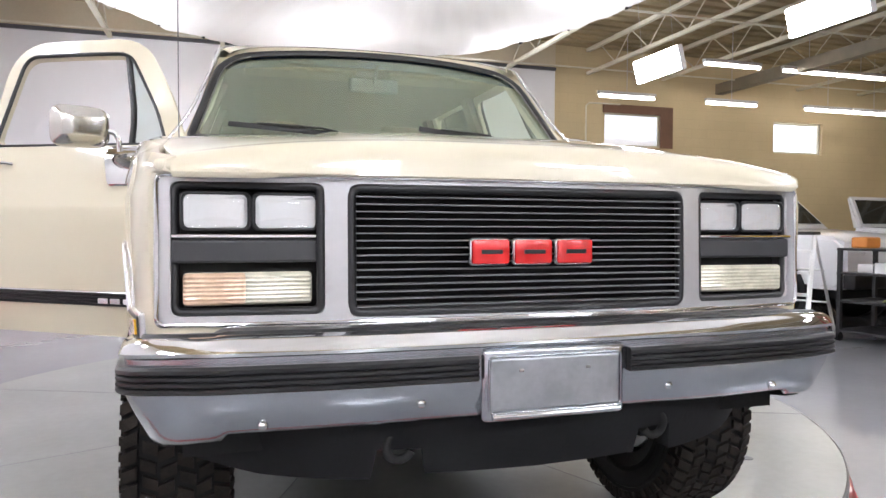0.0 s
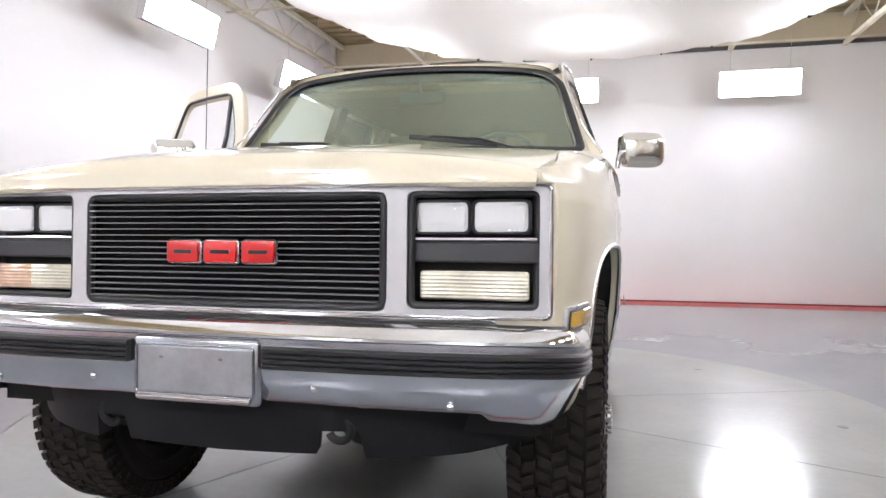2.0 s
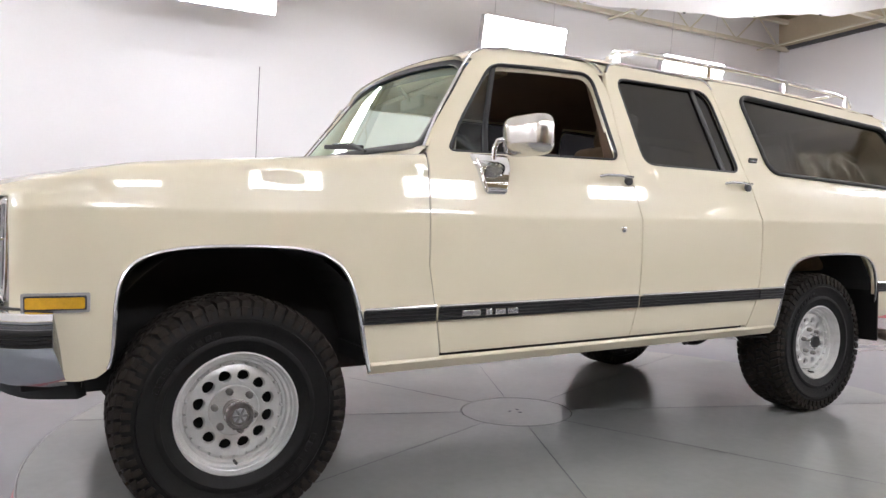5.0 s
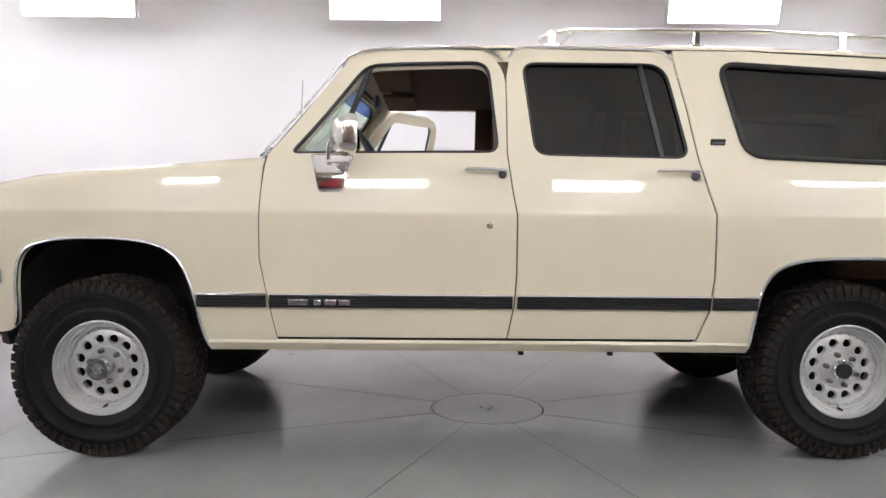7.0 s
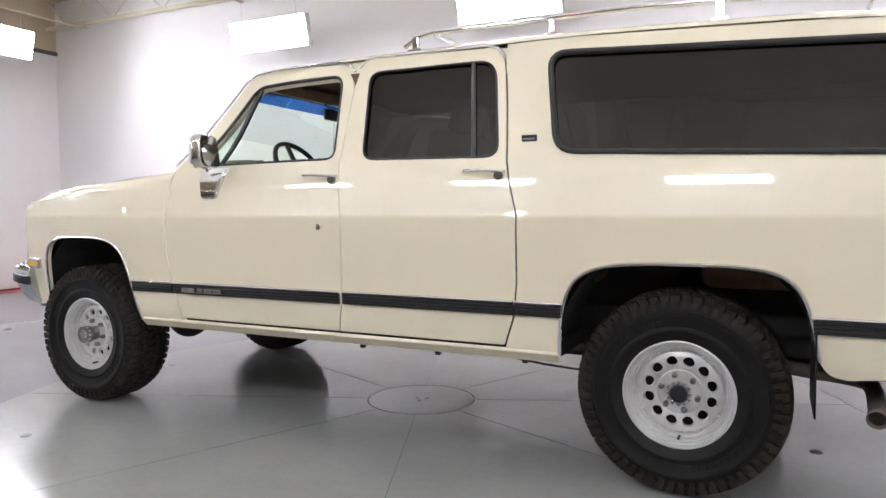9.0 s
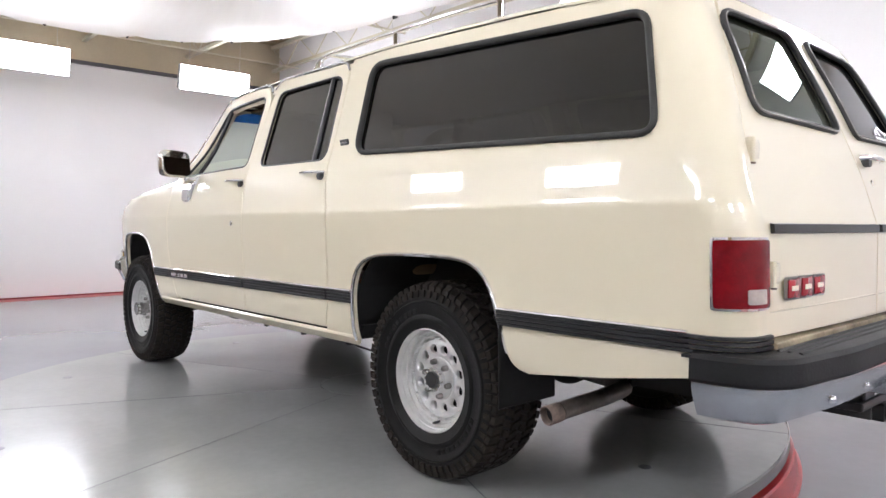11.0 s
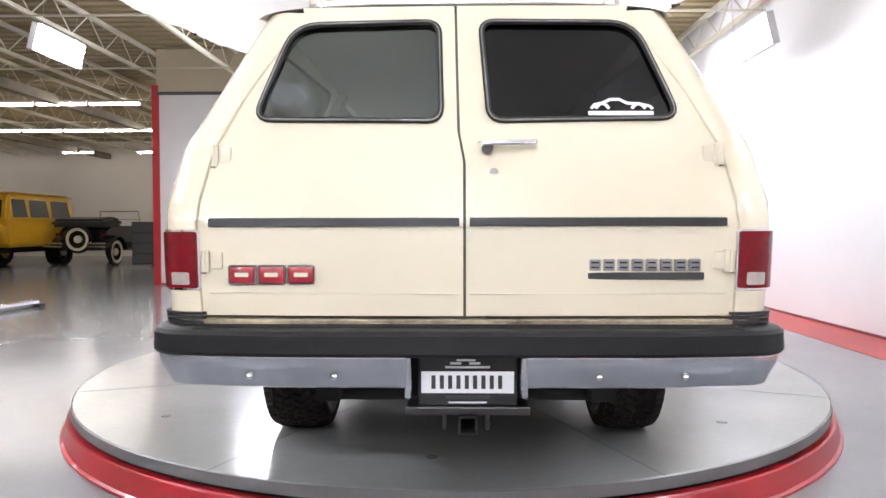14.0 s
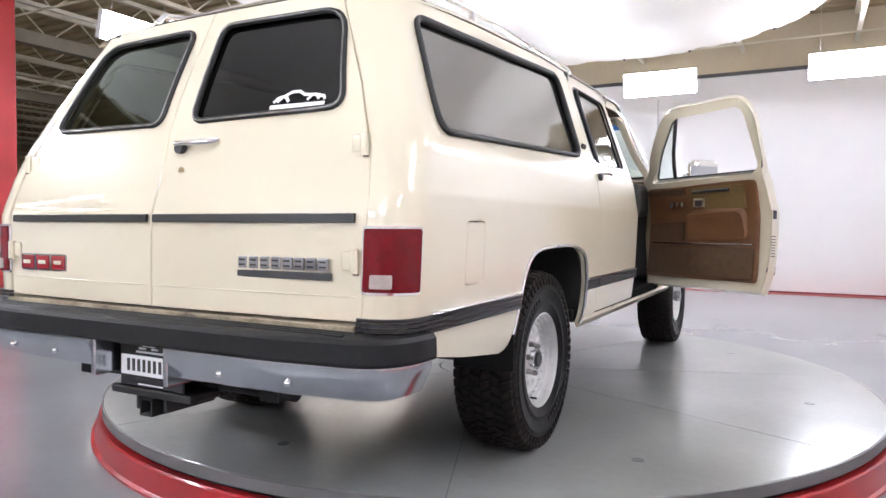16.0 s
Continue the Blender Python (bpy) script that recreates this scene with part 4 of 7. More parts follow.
def quarter_panel(sx):
    S = skin(sx)
    G = 0.006
    wrap = [(corner_y(v) + CORNER * math.pi / 2 + wrap_of(v), v) for v in (1.755, 1.60, 1.45, 1.30, 1.15, 1.08, 1.03, 0.9, 0.75, 0.70)]
    outer = [(u + G, v) for u, v in REAR_DOOR_REAR[::-1]] + [(0.94, 0.49)] + ARCH_REAR[::-1] + [(2.53, 0.55), (2.80, 0.595), (2.99, 0.62)] + wrap[::-1] + [(2.56, 1.765), (2.0, 1.80), (1.2, 1.83), (0.89, 1.83)]
    holes = [QUARTER_WINDOW]
    if sx < 0:
        holes.append(rounded([(2.44, 0.79), (2.44, 1.0), (2.58, 1.0), (2.58, 0.79)], 0.02))
    q = sheet("quarter_panel", outer, holes, S, CREAM, suv, 0.05, 0.025, "cream rear quarter panel", sx, extra_v=(1.06, 1.072, 1.085, 1.1))
    if sx < 0:
        sheet("fuel_flap", rounded([(2.445, 0.795), (2.445, 0.995), (2.575, 0.995), (2.575, 0.795)], 0.018), [], S, CREAM, q, 0.05, 0.02, "", sx)
    part("window_seal", sweep(bmesh.new(), loop3(QUARTER_WINDOW, S, sx, 0.003), 0.015, 8, closed=True, flat=0.75), SEAL_RUBBER, q, "thick black window rubber", 60)
    pane("window_pane", QUARTER_WINDOW, S, TINT_SIDE, q, sx, -0.008, "dark tinted pane")
    side_stripe(1.012, 1.205, q, sx, S)
    side_stripe(2.095, 2.80, q, sx, S)
    part("arch_trim", sweep(bmesh.new(), loop3([p for p in ARCH_REAR if p[1] > 0.56 or p[0] < 1.5][:-1], S, sx, 0.003, 0.05, False), 0.008, 6), SATIN, q, "chrome wheel arch trim", 60)
    # tail lamp on the corner
    yc = corner_y(0.9)
    u0, u1 = yc + 0.028, yc + CORNER * math.pi / 2 + 0.022
    lamp = sheet("tail_lamp_bezel", rounded([(u0 - 0.008, 0.788), (u0 - 0.008, 0.981), (u1 + 0.007, 0.981), (u1 + 0.007, 0.788)], 0.012), [], S, CHROME, suv, 0.03, 0.01, "chrome lamp bezel", sx, 0.004)
    sheet("tail_lamp_lens", rounded([(u0, 0.795), (u0, 0.974), (u1, 0.974), (u1, 0.795)], 0.01), [], S, RED_LENS, lamp, 0.03, 0.012, "dark red ribbed lens", sx, 0.010)
    sheet("reverse_lens", rounded([(u1 - 0.085, 0.806), (u1 - 0.085, 0.845), (u1 - 0.025, 0.845), (u1 - 0.025, 0.806)], 0.006), [], S, REVERSE_LENS, lamp, 0.03, 0.008, "whitish reverse lens", sx, 0.013)
    # ribbed corner filler above the bumper
    bm = bmesh.new()
    us = np.linspace(yc - 0.06, yc + CORNER * math.pi / 2 + 0.04, 12)
    for k in range(5):
        z = 0.655 + k * 0.014
        st = []
        for u in us:
            a = Vector(S(u, z))
            n = (a - Vector((sx * 0.7, 2.75, z))).normalized()
            st.append([a, a + n * 0.016, a + n * 0.016 + Vector((0, 0, 0.009)), a + Vector((0, 0, 0.009))])
        extrude_profile(bm, st)
    bmesh.ops.recalc_face_normals(bm, faces=bm.faces)
    part("corner_filler", bm, BLACK_TRIM, suv, "black ribbed corner filler")
    a = Vector(S(1.045, 1.395))
    part("side_badge", boxed(-0.004, 0.004, -0.033, 0.033, -0.016, 0.016, pose(a.x + sx * 0.004, a.y, a.z, 0, -sx * -17, 0), bevel=0.003), BLACK_TRIM, q, "small dark badge")
    part("badge_bar", boxed(-0.003, 0.003, -0.026, 0.026, -0.004, 0.003, pose(a.x + sx * 0.009, a.y, a.z, 0, sx * 17, 0)), SATIN, q)


def fender(sx):
    S = fender_skin(sx)
    G = 0.007
    top = [(u, fender_top(u) + roll_of(u)[0] * math.pi / 2 + roll_of(u)[1]) for u in np.r_[-2.338, -2.322, np.linspace(-2.305, -0.925, 12)]]
    outer = top + [(u - G, v) for u, v in DOOR_FRONT[1:]] + [(-0.872, 0.49)] + ARCH_FRONT + [(-2.12, 0.532), (-2.25, 0.540), (-2.305, 0.60), (-2.305, 1.112), (-2.338, 1.114)]
    f = sheet("front_fender", outer, [], S, CREAM, suv, 0.05, 0.025, "cream front fender", sx, extra_v=(1.06, 1.072, 1.085, 1.1))
    part("arch_trim", sweep(bmesh.new(), loop3(ARCH_FRONT[:-6], S, sx, 0.003, 0.05, False), 0.008, 6), SATIN, f, "chrome wheel arch trim", 60)
    side_stripe(-1.205, -0.910, f, sx, S)
    part("fender_cap", boxed(min(sx * 0.756, sx * 0.830), max(sx * 0.756, sx * 0.806), -2.336, -2.20, 1.1145, 1.140, bevel=0.010, seg=4), CREAM, suv, "cream filler at the bonnet corner", 40)
    # side marker
    ring = rounded([(-2.272, 0.755), (-2.272, 0.815), (-2.088, 0.815), (-2.088, 0.755)], 0.006)
    sheet("side_marker_bezel", ring, [], S, ARGENT, f, 0.05, 0.012, "chrome marker bezel", sx, 0.010)
    sheet("side_marker_gasket", rounded([(-2.264, 0.763), (-2.264, 0.807), (-2.096, 0.807), (-2.096, 0.763)], 0.005), [], S, BLACK_TRIM, f, 0.05, 0.008, "black lens gasket", sx, 0.0135)
    sheet("side_marker_lens", rounded([(-2.259, 0.768), (-2.259, 0.802), (-2.101, 0.802), (-2.101, 0.768)], 0.005), [], S, AMBER_LENS, f, 0.05, 0.01, "amber marker lens", sx, 0.018)


def hood_edge(y):
    return half_width(y, fender_top(y)) - sum(roll_of(y)) - 0.006


def hood():
    def S(x, s):
        y0, r = -2.315, 0.06
        y = max(s, y0)
        e = hood_edge(max(y, y0))
        k = min(abs(x) / e, 1.05)
        b = fender_top(y) + roll_of(y)[0] + 0.001
        zt = b + (hood_mid(y) - b) * (1 - k ** 3)
        # raised middle
        zt += 0.010 * max(0.0, min(1.0, (0.46 - abs(x)) / 0.05)) * min(1.0, max(0.0, (y + 2.3) / 0.25))
        r = min(r, max(0.012, zt - 1.118))
        if s >= y0:
            return (x, s, zt)
        a = (y0 - s) / r
        if a <= math.pi / 2:
            return (x, y0 - r * math.sin(a), zt - r * (1 - math.cos(a)))
        t = (y0 - s - r * math.pi / 2) / (0.04 + (0.06 - r) * math.pi / 2)
        return (x, y0 - r - 0.004 * t, zt - r + (1.112 - zt + r) * t)
    ys = np.linspace(-2.315, -0.95, 10)
    right = [(hood_edge(y), y) for y in ys]
    low = -2.315 - 0.06 * math.pi / 2 - 0.04
    outer = [(-hood_edge(-2.315), low), (hood_edge(-2.315), low)] + right + [(-x, y) for x, y in right[::-1]]
    return sheet("hood", outer, [], S, CREAM, suv, 0.06, 0.02, "cream bonnet with a raised middle", 1, extra_v=tuple(-2.315 - 0.012 * k for k in range(1, 12)))


def front_face():
    def S(x, z):
        return (x, -2.372 + 0.056 * (abs(x) / 0.8) ** 2.0 + (z - 0.78) * 0.03, z + 0.012)
    bay = lambda s: [(s * 0.482, 0.797), (s * 0.482, 1.083), (s * 0.800, 1.083), (s * 0.800, 0.797)]
    sheet("grille_surround", rounded([(-0.832, 0.774), (-0.832, 1.100), (0.832, 1.100), (0.832, 0.774)], 0.02),
          [rounded([(-0.43, 0.79), (-0.43, 1.082), (0.43, 1.082), (0.43, 0.79)], 0.02), rounded(bay(1), 0.02), rounded(bay(-1), 0.02)],
          S, ARGENT, suv, 0.06, 0.055, "silver-painted grille surround", 1)
    sheet("nose_panel", [(-0.83, 0.735), (-0.83, 0.785), (0.83, 0.785), (0.83, 0.735)], [], S, CREAM, suv, 0.08, 0.02, "cream panel under the grille", 1, -0.006)
    # bright beads round the outside
    path = [Vector(S(x, z)) + Vector((0, -0.004, 0)) for x, z in dense(rounded([(-0.827, 0.780), (-0.827, 1.096), (0.827, 1.096), (0.827, 0.780)], 0.02), 0.06)]
    part("surround_bead", sweep(bmesh.new(), path, 0.0055, 6, closed=True), CHROME, suv, "", 60)
    # grille
    g = part("grille", boxed(-0.425, 0.425, -2.33, -2.30, 0.79, 1.08), DARK_GAP, suv, "black grille with thin horizontal bars")
    g.location.z = 0.010
    path = [Vector(S(x, z)) + Vector((0, 0.006, -0.010)) for x, z in dense(rounded([(-0.424, 0.798), (-0.424, 1.074), (0.424, 1.074), (0.424, 0.798)], 0.025), 0.06)]
    part("grille_rim", sweep(bmesh.new(), path, 0.011, 8, closed=True), BLACK_TRIM, g, "", 60)
    first = None
    for k in range(16):
        z = 0.815 + k * 0.0162
        if first is None:
            bm = boxed(-0.415, 0.415, -0.026, 0.0, -0.0030, 0.0, bevel=0.0008, seg=1)
            first = part("grille_bar", bm, BAR_GREY, g, "thin grey bar")
            first.location = (0, -2.335, z)
        else:
            o = new("grille_bar", first.data)
            o.parent = g
            o.location = (0, -2.335, z)
    # badge: three plain enamelled blocks with bright rims and a dark slot
    for x0, x1 in ((-0.160, -0.060), (-0.054, 0.048), (0.054, 0.154)):
        rim = part("badge_rim", boxed(x0, x1, -2.385, -2.365, 0.902, 0.966, bevel=0.010, seg=3), CHROME, g, "bright badge rim", 40)
        part("badge_block", boxed(x0 + 0.004, x1 - 0.004, -2.389, -2.380, 0.906, 0.962, bevel=0.006), RED_BADGE, rim, "red enamel block", 40)
        part("badge_slot", boxed(x0 + 0.026, x1 - 0.022, -2.3905, -2.386, 0.929, 0.939, bevel=0.001), BLACK_TRIM, rim, "dark slot")
    # dark shut line under the bonnet
    part("bonnet_gap", sweep(bmesh.new(), [Vector(S(x, 1.1005)) + Vector((0, -0.001, 0.002)) for x in np.linspace(-0.815, 0.815, 24)], 0.0042, 6), DARK_GAP, suv, "dark shut line under the bonnet", 60)
    for s in (1, -1):
        bay_ob = part("lamp_bay", boxed(min(s * 0.475, s * 0.806), max(s * 0.475, s * 0.806), -2.248, -2.22, 0.80, 1.102), BLACK_TRIM, suv, "black lamp housing")
        path = [Vector(S(x, z)) + Vector((0, 0.016, 0)) for x, z in dense(rounded([(s * 0.489, 0.804), (s * 0.489, 1.077), (s * 0.794, 1.077), (s * 0.794, 0.804)], 0.02), 0.06)]
        part("bay_rim", sweep(bmesh.new(), path, 0.010, 8, closed=True), BLACK_TRIM, bay_ob, "", 60)
        yo = 0.03
        part("bay_bar", boxed(min(s * 0.487, s * 0.797), max(s * 0.487, s * 0.797), -2.352 + yo, -2.27, 0.922, 0.972, bevel=0.006), GREY_TRIM, bay_ob, "charcoal divider bar")
        part("bay_bead", boxed(min(s * 0.487, s * 0.797), max(s * 0.487, s * 0.797), -2.358 + yo, -2.31, 0.975, 0.983, bevel=0.002), CHROME, bay_ob)
        for x0, x1 in ((0.497, 0.628), (0.643, 0.774)):
            cx, rings = s * (x0 + x1) / 2, []
            for k_, dy in ((1.0, 0.0), (0.95, 0.010), (0.84, 0.028), (0.66, 0.044), (0.42, 0.055), (0.12, 0.060)):
                rings.append([Vector((cx + px_ * k_, -2.344 + yo + dy, 1.032 + pz_ * k_)) for px_, pz_ in rounded([(-0.0645, -0.036), (-0.0645, 0.036), (0.0645, 0.036), (0.0645, -0.036)], 0.016)])
            bm = extrude_profile(bmesh.new(), rings)
            hl = part("headlamp", bm, REFLECTOR, bay_ob, "rectangular sealed-beam headlamp", 60)
            bm = bmesh.new()
            box(bm, cx - 0.026, cx + 0.026, -2.332 + yo, -2.306 + yo, 1.028, 1.044, bevel=0.006)
            part("bulb_shield", bm, HUB_STEEL, hl)
            # moulded flutes of the lens
            for px_ in np.linspace(-0.052, 0.052, 9):
                part("lens_flute", sweep(bmesh.new(), [(cx + px_, -2.3435 + yo, 1.002), (cx + px_, -2.3445 + yo, 1.062)], 0.0028, 5, caps=False), CLEAR_LENS, hl, "", 60)
            rings = [[Vector((cx + px_ * k_, -2.344 + yo - dy, 1.032 + pz_ * k_)) for px_, pz_ in rounded([(-0.0645, -0.036), (-0.0645, 0.036), (0.0645, 0.036), (0.0645, -0.036)], 0.016)] for k_, dy in ((1.0, 0.0), (0.92, 0.006), (0.5, 0.009), (0.1, 0.010))]
            part("headlamp_lens", extrude_profile(bmesh.new(), rings), CLEAR_LENS, hl, "ribbed glass lens", 60)
            path = [Vector((s * x, -2.344 + yo, z)) for x, z in rounded([(x0 - 0.004, 0.993), (x0 - 0.004, 1.071), (x1 + 0.004, 1.071), (x1 + 0.004, 0.993)], 0.016)]
            part("headlamp_rim", sweep(bmesh.new(), path, 0.004, 6, closed=True), BLACK_TRIM, bay_ob, "", 60)
        part("turn_lamp", boxed(min(s * 0.506, s * 0.776), max(s * 0.506, s * 0.776), -2.350 + yo, -2.28, 0.830, 0.902, bevel=0.010, seg=3), CREAM_LENS, bay_ob, "ribbed cream turn lamp", 40)
        if s < 0:
            part("turn_lamp_amber", boxed(-0.776, -0.645, -2.353 + yo, -2.30, 0.831, 0.901, bevel=0.010, seg=3), PINK_LENS, bay_ob, "faded amber turn lens", 40)


def bent(path, section, flat_ends=True):
    """Carries a section of (outward, z) points along a plan path of (x, y); outward lies to the right of the way."""
    st = []
    p = [Vector(q) for q in path]
    for i, a in enumerate(p):
        t = (p[min(i + 1, len(p) - 1)] - p[max(i - 1, 0)]).normalized()
        n = Vector((t.y, -t.x))
        st.append([Vector((a.x + n.x * o, a.y + n.y * o, z)) for o, z in section])
    bm = extrude_profile(bmesh.new(), st)
    bmesh.ops.recalc_face_normals(bm, faces=bm.faces)
    return bm


def plan(points, r=0.05):
    """A smooth plan path."""
    return dense(rounded_open(points, r), 0.08, False)


def rounded_open(pts, r):
    out = [tuple(pts[0])]
    for i in range(1, len(pts) - 1):
        p, a, b = Vector(pts[i]), Vector(pts[i - 1]), Vector(pts[i + 1])
        rr = min(r, (a - p).length * 0.48, (b - p).length * 0.48)
        s, e = p + (a - p).normalized() * rr, p + (b - p).normalized() * rr
        out += [tuple(s.lerp(p, t).lerp(p.lerp(e, t), t)) for t in (0, 0.2, 0.4, 0.6, 0.8, 1)]
    out.append(tuple(pts[-1]))
    return out


RIB = [(0.0, 0.676), (0.016, 0.676), (0.020, 0.680), (0.020, 0.686), (0.015, 0.689), (0.020, 0.692), (0.020, 0.698), (0.015, 0.701), (0.020, 0.704),
       (0.020, 0.710), (0.015, 0.713), (0.020, 0.716), (0.020, 0.724), (0.014, 0.730), (0.0, 0.730)]


def front_bumper():
    half = [(0.0, -2.49), (0.45, -2.487), (0.74, -2.462), (0.842, -2.42), (0.884, -2.35), (0.900, -2.19)]
    path = [(-x, y) for x, y in half[:0:-1]] + half
    path = plan(path, 0.06)
    sec = [(-0.05, 0.775), (-0.008, 0.778), (0.004, 0.768), (0.010, 0.752), (0.002, 0.744), (0.002, 0.668), (-0.003, 0.640), (-0.016, 0.602), (-0.030, 0.588), (-0.05, 0.584), (-0.06, 0.60), (-0.05, 0.66)]
    b = part("front_bumper", bent(path, sec), BUMPER_STEEL, suv, "satin chrome front bumper", 35)
    top = [(-0.118, 0.790), (-0.060, 0.789), (-0.010, 0.783), (0.006, 0.771), (0.013, 0.755), (0.011, 0.748), (0.0, 0.748), (-0.02, 0.76)]
    part("bumper_lip", bent(path, top), CHROME, b, "polished chrome top lip", 35)
    # the groove's darkness is put on as a raised black strip
    part("lip_gap", bent(path, [(-0.078, 0.788), (-0.074, 0.7925), (-0.034, 0.7915), (-0.028, 0.785), (-0.078, 0.783)]), BLACK_TRIM, b, "black strip for the dark of the groove behind the lip", 35)
    for s in (1, -1):
        seg = [(s * 0.182, -2.4895)] + [(s * x, y) for x, y in half[1:]]
        if s < 0:
            seg = seg[::-1]
        seg = plan(seg, 0.06)
        part("bumper_strip", bent(seg, RIB), BLACK_TRIM, b, "black ribbed rubber strip", 30)
    # number plate recess in the middle
    bm = boxed(-0.172, 0.172, -2.501, -2.46, 0.582, 0.744, bevel=0.014, seg=3)
    part("plate_housing", bm, BUMPER_STEEL, b, "satin plate housing", 40)
    part("plate_panel", boxed(-0.156, 0.156, -2.504, -2.49, 0.606, 0.722, bevel=0.006, seg=3), PLATE_STEEL, b, "blank scuffed steel plate panel")
    part("plate_sill", sweep(bmesh.new(), [(-0.152, -2.508, 0.597), (0.152, -2.508, 0.597)], 0.007, 8), CHROME, b, "", 60)
    part("plate_bead", sweep(bmesh.new(), [Vector((x, -2.505, z)) for x, z in rounded([(-0.158, 0.604), (-0.158, 0.724), (0.158, 0.724), (0.158, 0.604)], 0.012)], 0.0028, 6, closed=True), BUMPER_STEEL, b, "", 60)
    for x in (-0.085, 0.075):
        part("plate_screw", boxed(x - 0.006, x + 0.006, -2.509, -2.505, 0.690, 0.697, bevel=0.002), HUB_STEEL, b)
    for x in (-0.62, -0.30, 0.30, 0.62):
        bm = bmesh.new()
        bmesh.ops.create_uvsphere(bm, u_segments=12, v_segments=8, radius=0.011, matrix=Matrix.Translation((x, -2.478 + (0.02 if abs(x) > 0.5 else 0), 0.632 if abs(x) < 0.5 else 0.606)))
        part("bolt", bm, CHROME, b, "", 60)
    # the ends hang lower and the face tucks in below the strip
    for ob in (b, *b.children):
        for v in ob.data.vertices:
            k = min(1.0, max(0.0, (v.co.y + 2.46) / 0.20)) if abs(v.co.x) > 0.7 else 0.0
            low = min(1.0, max(0.0, (0.672 - v.co.z) / 0.08))
            if v.co.z < 0.66:
                v.co.z = 0.66 - (0.66 - v.co.z) * (1 + 0.6 * k)
            v.co.z -= 0.024 * k
            if v.co.y > -2.25:
                v.co.y += 0.035 * low
            v.co.x -= math.copysign((0.026 + 0.008 * k) * low * min(1.0, max(0.0, (abs(v.co.x) - 0.70) / 0.15)), v.co.x)
    # valance and tow hooks
    def V(x, z):
        return (x, -2.43 + 0.28 * (abs(x) / 0.79) ** 3 + (0.6 - z) * 0.20, z)
    out = [(-0.79, 0.61), (0.79, 0.61), (0.79, 0.462), (0.62, 0.442), (0.385, 0.440), (0.375, 0.51), (0.275, 0.51), (0.265, 0.450), (0.0, 0.444),
           (-0.265, 0.450), (-0.275, 0.51), (-0.375, 0.51), (-0.385, 0.440), (-0.62, 0.442), (-0.79, 0.462)]
    sheet("valance", out, [], V, VALANCE, suv, 0.07, 0.04, "black plastic lower valance", 1)
    for s in (1, -1):
        hook = [(s * (0.325 + 0.030 * math.sin(a)), -2.385, 0.515 + 0.030 * math.cos(a)) for a in np.linspace(-0.5, 4.3, 14)]
        part("tow_hook", sweep(bmesh.new(), [(s * 0.325, -2.20, 0.548), (s * 0.318, -2.36, 0.548)] + hook, 0.0105, 8), UNDER, suv, "dark steel tow hook", 50)


def roof_point(x, y):
    """The roof's skin."""
    e = roof_edge(y)
    k = min(1.0, abs(x) / e)
    edge = roof_rim(y)
    return (x, y, edge + (roof_mid(y) - edge) * (1 - k ** 4) ** 0.5 if k < 1 else edge)


roof_rim = curve_of([-0.75, -0.62, -0.45, 0.2, 1.0, 2.0, 2.44, 2.595, 2.675], [1.74, 1.785, 1.822, 1.832, 1.832, 1.805, 1.765, 1.745, 1.72])
roof_mid = curve_of([-0.75, -0.64, -0.45, 0.2, 1.0, 2.0, 2.44, 2.555, 2.625, 2.675], [1.78, 1.822, 1.862, 1.890, 1.895, 1.872, 1.832, 1.815, 1.792, 1.76])


def roof_edge(y):
    return half_width(y, roof_rim(y)) + 0.004 - 0.07 * max(0.0, (-0.45 - y) / 0.3)


def roof():
    def S(x, y):
        return roof_point(x, y)

    ys = np.r_[-0.66, np.linspace(-0.64, 2.53, 32), 2.572, 2.603, 2.633]
    xs = np.sin(np.linspace(-math.pi / 2, math.pi / 2, 41))
    bm = bmesh.new()
    grid = []
    for y in ys:
        e = roof_edge(y)
        row = []
        for t in xs:
            yy = y + (0.045 - 0.080 * (1 - t * t) if y < -0.6 else 0)
            row.append(bm.verts.new(Vector((t * e, yy, S(t * e * 0.9999, y)[2]))))
        grid.append(row)
    for a, b in zip(grid, grid[1:]):
        for i in range(len(a) - 1):
            bm.faces.new((a[i], a[i + 1], b[i + 1], b[i]))
    part("roof", bm, CREAM, suv, "cream roof", 60)
    # header between the glass and the roof
    bm = bmesh.new()
    rows = []
    e = roof_edge(-0.66)
    for t in np.linspace(-1, 1, 31):
        a = Vector(windscreen_point(t * 0.96, 0.985)) + Vector((0, 0.004, -0.004))
        b = Vector((t * e, -0.611 - 0.080 * (1 - t * t), roof_point(t * e * 0.9999, -0.66)[2] - 0.002))
        rows.append([a, a.lerp(b, 0.5) + Vector((0, -0.006, 0.006)), b])
    extrude_profile(bm, rows, closed=False)
    part("windscreen_header", bm, CREAM, suv, "cream strip above the windscreen", 60)
    # A pillars and windscreen rim
    for s in (1, -1):
        bm = bmesh.new()
        st = []
        for t in np.linspace(0, 1, 8):
            y, z = -0.898 + 0.333 * t, 1.335 + 0.445 * t
            xi = 0.840 - 0.122 * t
            xo = xi + max(0.004, half_width(y + 0.05, z) - 0.010 - xi) * 0.7
            st.append([Vector((s * xi, y - 0.012, z)), Vector((s * (xi + xo) / 2, y - 0.015, z + 0.006)), Vector((s * xo, y + 0.055, z)), Vector((s * (xo - 0.05), y + 0.085, z)), Vector((s * xi, y + 0.05, z - 0.03))])
        extrude_profile(bm, st)
        part("windscreen_pillar", bm, CREAM, suv, "cream windscreen pillar", 40)


